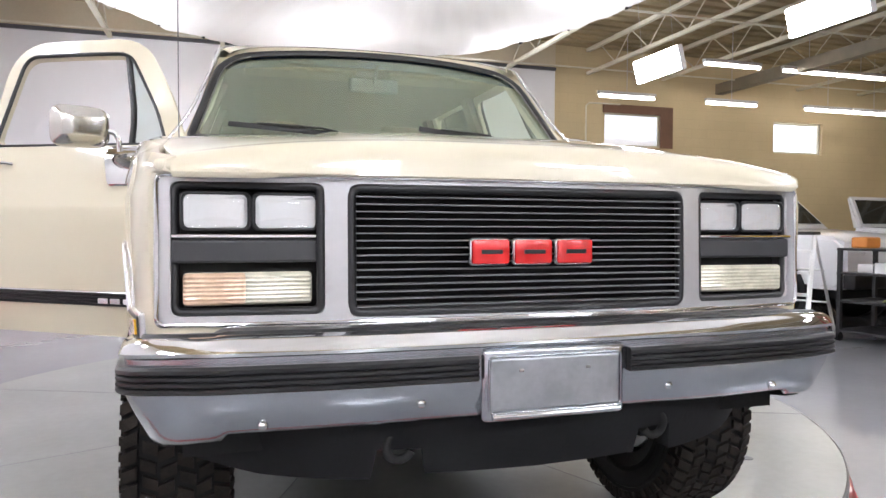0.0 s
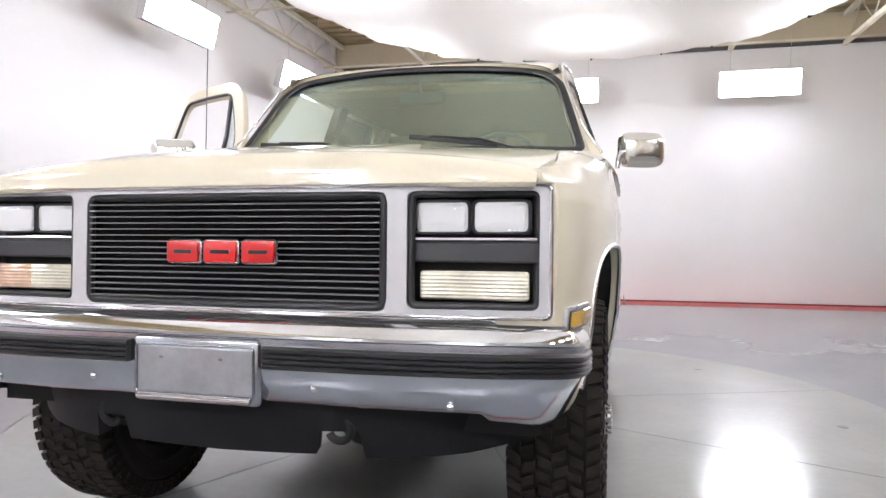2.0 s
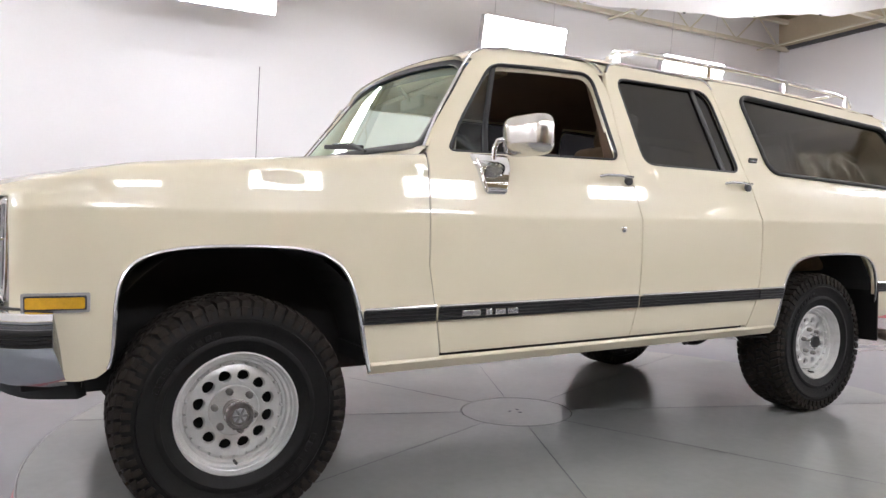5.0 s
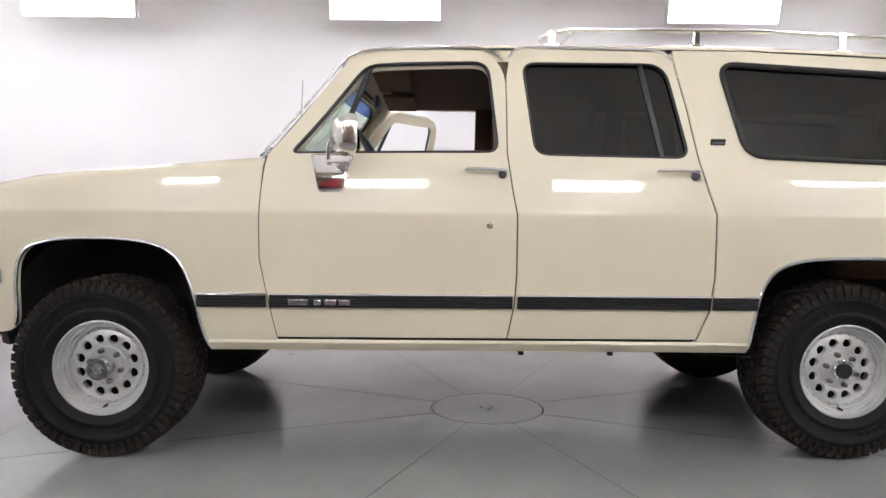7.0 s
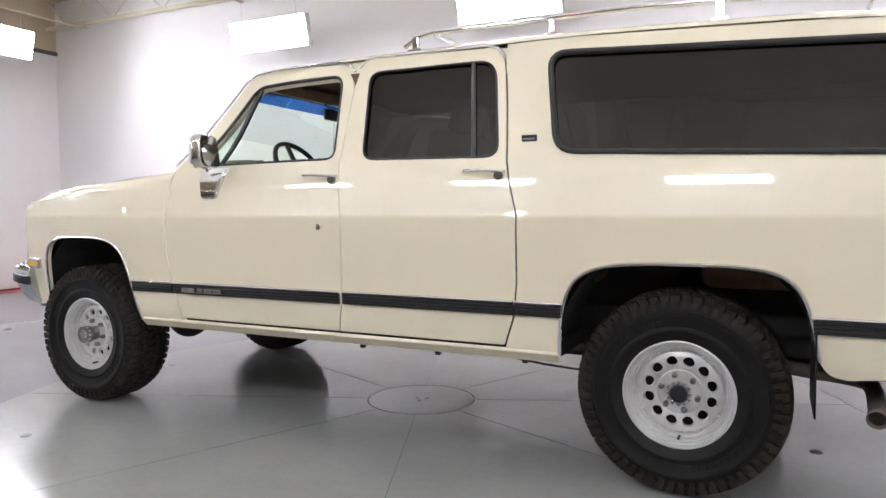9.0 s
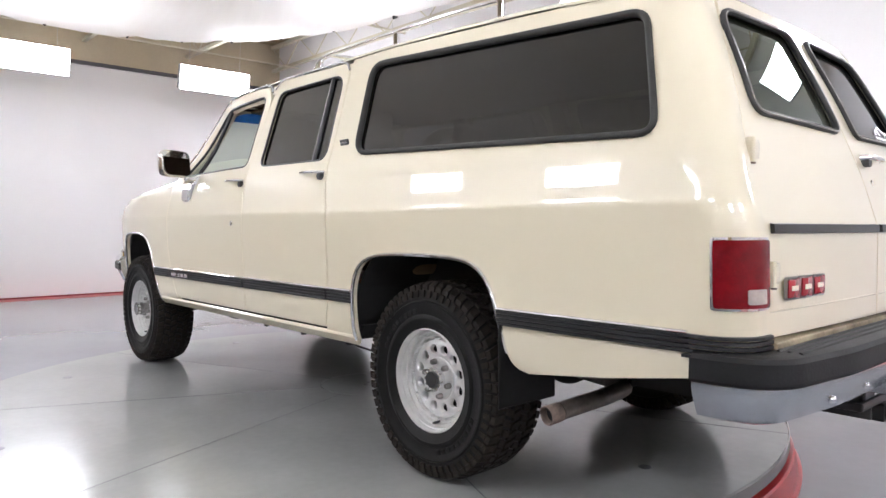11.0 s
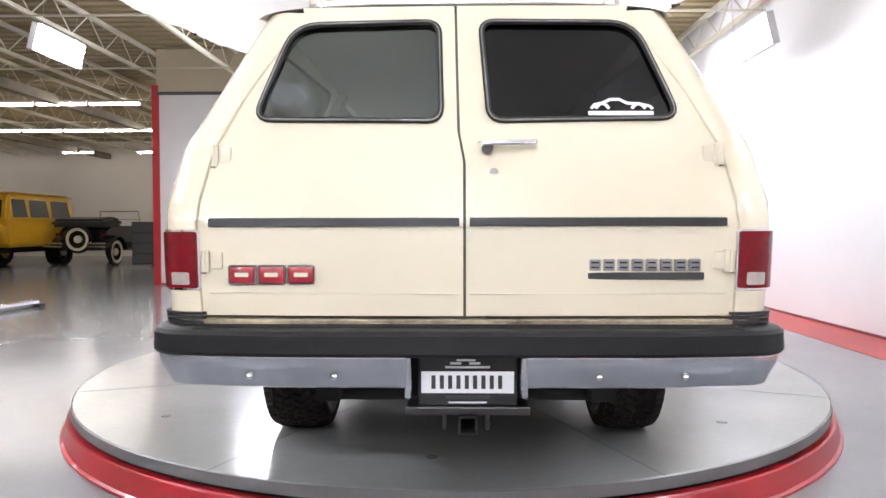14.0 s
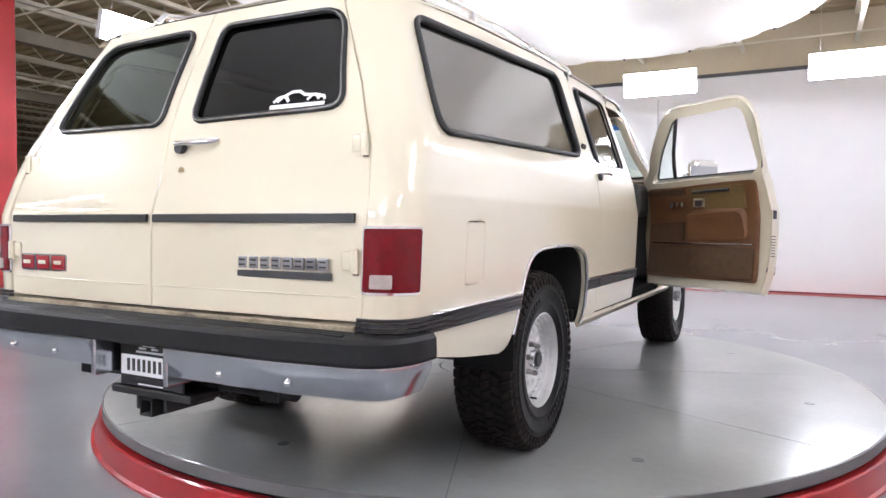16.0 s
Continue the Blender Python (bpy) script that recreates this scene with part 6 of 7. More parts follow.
        part("hub_cap", lathe(bmesh.new(), [(0.0, 0.05), (0.036, 0.05), (0.036, 0.098), (0.032, 0.108), (0.0, 0.108)], 28, M), BLACK_TRIM, w, "dark axle hub", 30)
        part("hub_ring", lathe(bmesh.new(), [(0.034, 0.06), (0.044, 0.06), (0.044, 0.094), (0.041, 0.098), (0.034, 0.098)], 32, M, closed=True), SATIN, w, "bright hub ring", 30)
    for k in range(12):
        part("ring_tooth", boxed(0.036, 0.049, -0.006, 0.006, *((0.135, 0.1525) if front else (0.084, 0.1005)), M @ Matrix.Rotation(2 * math.pi * k / 12, 4, "Z"), bevel=0.0015), CHROME, w)
    for k in range(6):
        a = 2 * math.pi * (k + 0.25) / 6
        part("lug_nut", lathe(bmesh.new(), [(0, 0.055), (0.013, 0.055), (0.012, 0.086), (0.007, 0.092), (0, 0.092)], 8, M @ Matrix.Translation((0.070 * math.cos(a), 0.070 * math.sin(a), 0))), HUB_STEEL, w, "", 40)
    for k in range(24):
        a = 2 * math.pi * k / 24
        part("rim_bolt", lathe(bmesh.new(), [(0, 0.05), (0.0045, 0.05), (0.004, 0.074), (0, 0.074)], 6, M @ Matrix.Translation((0.164 * math.cos(a), 0.164 * math.sin(a), 0))), ALLOY, w, "", 40)
    part("valve", lathe(bmesh.new(), [(0, 0.05), (0.006, 0.05), (0.005, 0.095), (0, 0.095)], 8, M @ Matrix.Translation((0.178 * sx, 0.0, 0))), BLACK_TRIM, w, "", 40)


def side_frame(sx):
    """Cream body frame above and between the doors."""
    S = skin(sx)
    sheet("cant_rail", [(-0.60, 1.775), (-0.60, 1.80), (-0.5, 1.838), (2.52, 1.80), (2.52, 1.765)], [], S, CREAM, suv, 0.08, 0.0, "cream cant rail", sx, -0.012)
    for line in (DOOR_FRONT, DOOR_REAR, REAR_DOOR_REAR):
        if line is DOOR_FRONT and sx < 0:
            continue
        pts = [(u - 0.014, v) for u, v in line] + [(u + 0.014, v) for u, v in line[::-1]]
        opened = line is DOOR_REAR and sx < 0
        sheet("door_jamb", pts, [], S, CREAM if opened else SEAM, suv, 0.06, 0.0, "cream door jamb" if opened else "dark shut line", sx, -0.010)
    for u0, u1 in ((0.09, 0.17), (0.87, 0.96)):
        sheet("door_pillar", [(u0, 1.31), (u0, 1.80), (u1, 1.80), (u1, 1.31)], [], S, CREAM, suv, 0.08, 0.0, "cream door pillar", sx, -0.030)


def chassis():
    part("rocker_floor", boxed(-0.90, 0.90, -1.15, 1.19, 0.50, 0.56), UNDER, suv, "dark underbody floor")
    part("rear_floor", boxed(-0.62, 0.62, 1.15, 2.85, 0.60, 0.68), UNDER, suv)
    for s in (1, -1):
        sheet("rocker_panel", [(-1.165, 0.474), (-1.165, 0.51), (1.185, 0.51), (1.185, 0.474)], [], lambda u, v: (s * (0.955 - (0.51 - v) * 0.9), u, v), CREAM, suv, 0.1, 0.02, "cream rocker panel", s)
        part("frame_rail", boxed(s * 0.45 - 0.04, s * 0.45 + 0.04, -2.2, 2.9, 0.42, 0.56), UNDER, suv, "dark chassis rail")
        for y in (-1.62, 1.65):
            bm = bmesh.new()
            st = []
            for t in np.linspace(0.08, math.pi - 0.08, 20):
                c = (y - 0.52 * math.cos(t) * 0.95, 0.46 + 0.53 * math.sin(t))
                st.append([Vector((s * (half_width(c[0], min(c[1], 0.85)) - 0.024), c[0], c[1])), Vector((s * 0.56, c[0], c[1]))])
            extrude_profile(bm, st, closed=False)
            ring = [Vector((s * 0.56, y - 0.52 * math.cos(t) * 0.95, 0.46 + 0.53 * math.sin(t))) for t in np.linspace(0.08, math.pi - 0.08, 20)]
            bm.faces.new([bm.verts.new(p) for p in ring])
            part("wheel_liner", bm, UNDER, suv, "black wheel-well liner")
        part("mud_flap", boxed(s * 0.82 - 0.14, s * 0.82 + (0.165 if s > 0 else 0.12), 2.101, 2.108, 0.372 if s > 0 else 0.42, 0.695, bevel=0.006), BLACK_RUBBER, suv, "black rubber mud flap")
    for y in (-1.645, 1.645):
        part("axle", sweep(bmesh.new(), [(-0.75, y, 0.388), (0.75, y, 0.388)], 0.045, 12), UNDER, suv, "", 60)
        bm = bmesh.new()
        bmesh.ops.create_uvsphere(bm, u_segments=16, v_segments=10, radius=0.14, matrix=Matrix.Translation((0.15 if y < 0 else 0, y, 0.38)))
        part("differential", bm, UNDER, suv, "", 60)
    part("fuel_tank", boxed(-0.42, 0.42, 2.05, 2.75, 0.43, 0.62, bevel=0.03), UNDER, suv)
    part("transfer_case", boxed(-0.25, 0.25, -0.55, 0.15, 0.40, 0.55, bevel=0.05), UNDER, suv)
    part("engine_sump", boxed(-0.25, 0.25, -2.0, -0.9, 0.45, 0.8, bevel=0.05), UNDER, suv)
    part("radiator_support", boxed(-0.78, 0.78, -2.28, -2.2, 0.5, 1.08), UNDER, suv)
    bend = [Vector(p) for p in ((0.50, 0.6, 0.47), (0.50, 1.25, 0.47), (0.50, 1.65, 0.52), (0.50, 2.02, 0.445), (0.485, 2.30, 0.420), (0.60, 2.325, 0.412), (0.90, 2.302, 0.392))]
    for _ in range(3):
        bend = bend[:1] + [p_.lerp(q_, f_) for p_, q_ in zip(bend, bend[1:]) for f_ in (0.25, 0.75)] + bend[-1:]
    pipe = part("exhaust_pipe", sweep(bmesh.new(), bend, 0.031, 16), PIPE_STEEL, suv, "dark steel exhaust pipe", 60)
    tip = Vector((0.955, 2.292, 0.385))
    axis = (tip - bend[-1]).normalized()
    T = Matrix.Translation(tip) @ axis.to_track_quat("Z", "Y").to_matrix().to_4x4()
    part("pipe_tip", lathe(bmesh.new(), [(0.028, -0.055), (0.0325, -0.055), (0.0335, -0.004), (0.032, 0.0), (0.0295, 0.0), (0.0285, -0.006)], 24, T, closed=True), RUSTY, pipe, "tan rusty pipe end", 40)
    part("pipe_mouth", lathe(bmesh.new(), [(0, -0.03), (0.028, -0.03), (0.028, -0.026), (0, -0.026)], 20, T), DARK_GAP, pipe, "dark disc in the pipe mouth", 40)
    part("pipe_hanger", boxed(0.47, 0.53, 2.325, 2.338, 0.42, 0.62, bevel=0.003), UNDER, pipe)
    part("brake_cable", sweep(bmesh.new(), [(0.86, 0.98, 0.462), (0.86, 1.10, 0.448), (0.86, 1.24, 0.440), (0.80, 1.42, 0.42)], 0.005, 6), UNDER, suv, "dark cable under the rocker", 60)
    for y in (0.20, 0.60, 1.015):
        part("rocker_clip", boxed(0.852, 0.872, y - 0.012, y + 0.012, 0.446, 0.478, bevel=0.003), UNDER, suv)
    part("muffler", sweep(bmesh.new(), [(-0.55, -0.3, 0.46), (-0.55, 0.5, 0.46)], 0.09, 14, flat=0.6), RUSTY, suv, "", 60)


STEER_Y, STEER_Z = -0.47, 1.325


def cabin():
    part("headliner", boxed(-0.72, 0.72, -0.45, 2.49, 1.775, 1.79), HEADLINER, suv, "brown cloth headliner")
    part("cabin_floor", boxed(-0.55, 0.55, -0.9, 2.8, 0.70, 0.72), CARAMEL, suv, "brown carpet floor")
    part("firewall", boxed(-0.86, 0.86, -1.0, -0.95, 0.6, 1.26), DASH, suv)
    bm = boxed(-0.84, 0.84, -0.96, -0.60, 1.06, 1.30, bevel=0.05, seg=3)
    part("dashboard", bm, DASH, suv, "dark padded dashboard")
    part("dash_panel", boxed(-0.80, 0.80, -0.60, -0.57, 1.05, 1.22, bevel=0.01), CARAMEL, suv, "brown dash panel")
    M = Matrix.Translation((0.42, STEER_Y, STEER_Z)) @ Matrix.Rotation(radians(-55), 4, "X")
    ring = [M @ Vector((0.195 * math.cos(a), 0.195 * math.sin(a), 0)) for a in np.linspace(0, 2 * math.pi, 36, endpoint=False)]
    wheel_ = part("steering_wheel", sweep(bmesh.new(), ring, 0.014, 8, closed=True), BLACK_TRIM, suv, "black steering wheel", 60)
    for a in (0.2, math.pi - 0.2, -math.pi / 2):
        part("spoke", sweep(bmesh.new(), [M @ Vector((0.03 * math.cos(a), 0.03 * math.sin(a), -0.02)), M @ Vector((0.19 * math.cos(a), 0.19 * math.sin(a), 0))], 0.014, 6), BLACK_TRIM, wheel_, "", 60)
    part("wheel_boss", lathe(bmesh.new(), [(0, -0.05), (0.05, -0.05), (0.06, 0.0), (0.04, 0.015), (0, 0.015)], 18, M), BLACK_TRIM, wheel_, "", 40)
    part("steering_column", sweep(bmesh.new(), [M @ Vector((0, 0, -0.03)), M @ Vector((0, 0, -0.40))], 0.035, 10), DASH, suv, "", 60)
    bm = boxed(-0.12, 0.12, -0.015, 0.015, -0.035, 0.035, pose(0.0, -0.52, 1.69), bevel=0.012)
    part("rear_view_mirror", bm, BLACK_TRIM, suv, "black rear-view mirror")
    part("mirror_stem", sweep(bmesh.new(), [(0, -0.53, 1.70), (0, -0.60, 1.77)], 0.008, 6), BLACK_TRIM, suv, "", 60)
    for s in (1, -1):
        part("sun_visor", boxed(min(s * 0.08, s * 0.60), max(s * 0.08, s * 0.60), -0.50, -0.32, 1.745, 1.765, bevel=0.008), TAN_CLOTH, suv, "tan sun visor")
        bm = boxed(-0.26, 0.26, -0.02, 0.50, 0.78, 0.98, pose(s * 0.40, -0.05, 0), bevel=0.05, seg=3)
        seat = part("front_seat", bm, TAN_CLOTH, suv, "tan cloth front seat", 40)
        part("seat_back", boxed(-0.26, 0.26, -0.07, 0.07, 0.0, 0.58, pose(s * 0.40, 0.40, 0.92, -12, 0, 0), bevel=0.05, seg=3), TAN_CLOTH, seat, "tan cloth backrest", 40)
        part("head_rest", boxed(-0.14, 0.14, -0.045, 0.045, 0.0, 0.18, pose(s * 0.40, 0.53, 1.48, -12, 0, 0), bevel=0.035, seg=3), TAN_CLOTH, seat, "tan cloth headrest", 40)
    for y in (1.05, 1.95):
        seat = part("rear_bench", boxed(-0.70, 0.70, y - 0.25, y + 0.25, 0.78, 0.97, bevel=0.05, seg=3), TAN_CLOTH, suv, "tan cloth bench seat", 40)
        part("bench_back", boxed(-0.70, 0.70, -0.06, 0.06, 0.0, 0.46, pose(0, y + 0.22, 0.92, -12, 0, 0), bevel=0.05, seg=3), TAN_CLOTH, seat, "", 40)
    for s in (1, -1):
        for z0, z1, u0, u1 in ((0.72, 1.30, 0.18, 1.05), (1.02, 1.30, 1.05, 2.25), (0.72, 1.30, 2.25, 2.7)) + (((0.72, 1.30, -0.9, 0.1),) if s > 0 else ()):
            part("side_trim", boxed(min(s * 0.86, s * 0.88), max(s * 0.86, s * 0.88), u0, u1, z0, z1), CARAMEL, suv, "brown side trim")
        for y in (0.125, 1.0):
            bm = bmesh.new()
            st = []
            for z in np.linspace(1.28, 1.80, 5):
                x = half_width(y, z) - 0.028
                st.append([Vector((s * x, y - 0.055, z)), Vector((s * x, y + 0.055, z)), Vector((s * (x - 0.05), y + 0.055, z)), Vector((s * (x - 0.05), y - 0.055, z))])
            extrude_profile(bm, st)
            bmesh.ops.recalc_face_normals(bm, faces=bm.faces)
            part("pillar", bm, HEADLINER, suv, "")
        # door sill frame on the body side
    part("door_jamb", boxed(-0.93, -0.88, 0.118, 0.20, 0.56, 1.32), CREAM, suv, "cream door jamb")
    part("door_jamb", boxed(-0.93, -0.86, -0.96, -0.90, 0.56, 1.30), CREAM, suv, "cream door jamb")


MIRROR_FACE = material("mirror_face", (0.40, 0.41, 0.42), 0.04, 1.0, var=0.02)
for s_ in (1, -1):
    fender(s_)
    front_door(s_, 0 if s_ > 0 else 56.0)
    rear_door(s_)
    quarter_panel(s_)
    side_frame(s_)
hood()
front_face()
front_bumper()
roof()
windscreen()
rear_end()
chassis()
cabin()
for sx_ in (1, -1):
    wheel(sx_ * 0.810, -1.645, sx_, True)
    wheel(sx_ * 0.788, 1.645, sx_, False)
roof_rack()

# ---- workshop vehicles and clutter ----
WHITE_PAINT = material("white_paint", (0.78, 0.78, 0.80), 0.3, var=0.03, coat=0.8)
YELLOW_PAINT = material("yellow_paint", (0.72, 0.40, 0.02), 0.35, var=0.06, coat=0.6)
BLACK_PAINT = material("black_paint", (0.015, 0.015, 0.017), 0.25, var=0.1, coat=0.8)
GREY_PAINT = material("grey_paint", (0.10, 0.11, 0.12), 0.3, var=0.1, coat=0.8)
MAROON_PAINT = material("maroon_paint", (0.14, 0.015, 0.02), 0.3, var=0.1, coat=0.8)
ALU = material("ladder_aluminium", (0.80, 0.80, 0.80), 0.4, 0.6, var=0.1)
PLASTIC_WHITE = material("white_plastic", (0.8, 0.8, 0.8), 0.4, var=0.05)
GREEN_CLOTH = material("green_rag", (0.42, 0.48, 0.20), 0.9, var=0.25, scale=12)
BLUE_PAINT = material("blue_paint", (0.03, 0.07, 0.20), 0.45, var=0.2, scale=4)
ORANGE = material("orange_plastic", (0.7, 0.25, 0.05), 0.5, var=0.1)


def outline_solid(profile, w0, w1, bevel=0.03):
    """A side outline (x, z) made solid; w0 half width low, w1 half width at the top."""
    bm = bmesh.new()
    z0, z1 = min(p[1] for p in profile), max(p[1] for p in profile)
    rows = []
    for s in (-1, 1):
        rows.append([bm.verts.new((x, s * (w0 + (w1 - w0) * (z - z0) / (z1 - z0)), z)) for x, z in profile])
    n = len(profile)
    for i in range(n):
        bm.faces.new((rows[0][i], rows[0][(i + 1) % n], rows[1][(i + 1) % n], rows[1][i]))
    bm.faces.new(rows[0][::-1])
    bm.faces.new(rows[1])
    bmesh.ops.recalc_face_normals(bm, faces=bm.faces)
    if bevel:
        bmesh.ops.bevel(bm, geom=bm.edges[:], offset=bevel, segments=2, affect="EDGES")
    return bm


def vehicle(name, label, m, paint, low, cab, windows, wheels, r, half, clad=None, dark=DARK_GAP, category="car"):
    """A parked vehicle that points along +x: body and cab outlines, side windows, wheels."""
    v = thing(name, label, category, m)
    part("body", outline_solid(low, half, half - 0.03, 0.05), paint, v, "", 40)
    zc0, zc1 = min(p[1] for p in cab), max(p[1] for p in cab)
    part("cab", outline_solid(cab, half - 0.04, half - 0.20, 0.03), paint, v, "", 40)
    for k, win in enumerate(windows):
        for s in (-1, 1):
            bm = bmesh.new()
            f = [bm.verts.new((x, s * (half - 0.04 - 0.16 * (z - zc0) / (zc1 - zc0) + 0.006), z)) for x, z in win]
            bm.faces.new(f if s > 0 else f[::-1])
            part("side_window", bm, WIN_DARK, v, "dark window")
    # front and rear glass
    for idx, sgn in ((0, 1), (1, -1)):
        top = max((p for p in cab if p[1] > zc1 - 0.05), key=lambda p: sgn * p[0])
        bot = max((p for p in cab if p[1] < zc0 + 0.05), key=lambda p: sgn * p[0])
        d = Vector((top[1] - bot[1], 0, -(top[0] - bot[0]))).normalized() * 0.012 * sgn
        if d.x * sgn < 0:
            d = -d
        bm = bmesh.new()
        q = []
        for t, w in ((0.14, half - 0.14), (0.88, half - 0.26)):
            x, z = bot[0] + (top[0] - bot[0]) * t, bot[1] + (top[1] - bot[1]) * t
            q.append((x + d.x, z + d.z, w))
        vs = [bm.verts.new((q[0][0], -q[0][2], q[0][1])), bm.verts.new((q[0][0], q[0][2], q[0][1])), bm.verts.new((q[1][0], q[1][2], q[1][1])), bm.verts.new((q[1][0], -q[1][2], q[1][1]))]
        bm.faces.new(vs if sgn > 0 else vs[::-1])
        part("windscreen" if idx == 0 else "rear_window", bm, WIN_DARK, v, "dark glass")
    for x in wheels:
        for s in (-1, 1):
            M = Matrix.Translation((x, s * (half - 0.12), r)) @ Matrix.Rotation(s * math.pi / 2, 4, "X") @ Matrix.Rotation(math.pi, 4, "X")
            A, M = M, M @ Matrix.Translation((0, 0, 0.045))
            w = part("wheel", lathe(bmesh.new(), [(0.55 * r, -0.11), (0.85 * r, -0.12), (r, -0.08), (r, 0.08), (0.85 * r, 0.12), (0.55 * r, 0.11)], 32, M, closed=True), BLACK_RUBBER, v, "black tyre", 40)
            part("rim", lathe(bmesh.new(), [(0, -0.05), (0.56 * r, -0.10), (0.57 * r, 0.0), (0.57 * r, 0.09), (0.40 * r, 0.06), (0.15 * r, 0.08), (0, 0.08)], 24, M), clad or GREY_PANEL, w, "", 40)
            part("arch", lathe(bmesh.new(), [(0, 0.06), (r * 1.17, 0.06), (r * 1.17, 0.126), (0, 0.126)], 32, A), dark, v, "dark wheel arch", 40)
    x0, x1 = min(p[0] for p in low), max(p[0] for p in low)
    zb = min(p[1] for p in low)
    part("front_bumper", boxed(x1 - 0.06, x1 + 0.10, -half + 0.04, half - 0.04, zb + 0.02, zb + 0.20, bevel=0.03), clad or BUMPER_PAD, v, "", 40)
    part("rear_bumper", boxed(x0 - 0.10, x0 + 0.06, -half + 0.04, half - 0.04, zb + 0.02, zb + 0.20, bevel=0.03), clad or BUMPER_PAD, v, "", 40)
    zl = zb + 0.42
    for s in (-1, 1):
        part("headlamp", boxed(x1 - 0.03, x1 + 0.015, s * (half - 0.25) - 0.12, s * (half - 0.25) + 0.12, zl, zl + 0.14, bevel=0.02), CLEAR_LENS, v, "", 40)
        part("tail_lamp", boxed(x0 - 0.015, x0 + 0.03, s * (half - 0.14) - 0.07, s * (half - 0.14) + 0.07, zl, zl + 0.26, bevel=0.015), RED_LENS, v, "", 40)
        part("door_handle", boxed(-0.35, -0.15, s * half - 0.02, s * half + 0.015, zb + 0.62, zb + 0.66, bevel=0.008), BLACK_TRIM, v)
        part("rub_strip", boxed(wheels[1] + r * 1.3, wheels[0] - r * 1.3, s * half - 0.012, s * half + 0.012, zb + 0.30, zb + 0.35), BLACK_TRIM, v)
    part("underbody", boxed(x0 + 0.2, x1 - 0.2, -half + 0.25, half - 0.25, zb - 0.12, zb + 0.05), UNDER, v)
    return v


WIN_DARK = material("dark_window", (0.03, 0.035, 0.035), 0.06, var=0.2, coat=1.0)
SUV_LOW = [(-2.25, 0.50), (2.20, 0.48), (2.30, 0.60), (2.28, 1.02), (2.15, 1.12), (0.95, 1.22), (-2.2, 1.22), (-2.32, 0.95), (-2.32, 0.6)]
SUV_CAB = [(0.95, 1.20), (0.35, 1.80), (-1.85, 1.84), (-2.22, 1.20)]
vehicle("parked_suv", "white two-door SUV with dark windows parked by the wall", pose(6.70, 4.85, FZ, 0, 0, -81), WHITE_PAINT, SUV_LOW, SUV_CAB,
        [[(0.72, 1.28), (0.30, 1.74), (-0.45, 1.76), (-0.45, 1.28)], [(-0.75, 1.28), (-0.62, 1.76), (-1.80, 1.77), (-2.02, 1.28)]], (1.35, -1.45), 0.39, 0.87, clad=BLACK_TRIM)
vehicle("parked_roadster", "white open-topped off-road car with a dark cabin", pose(8.76, 4.75, FZ, 0, 0, -84), WHITE_PAINT,
        [(-1.9, 0.55), (1.85, 0.55), (1.95, 0.7), (1.95, 1.05), (1.8, 1.18), (0.75, 1.25), (0.6, 1.10), (-1.8, 1.10), (-1.9, 0.9)],
        [(0.80, 1.22), (0.50, 1.70), (0.44, 1.70), (0.68, 1.20)], [], (1.30, -1.25), 0.38, 0.86, clad=BLACK_TRIM)


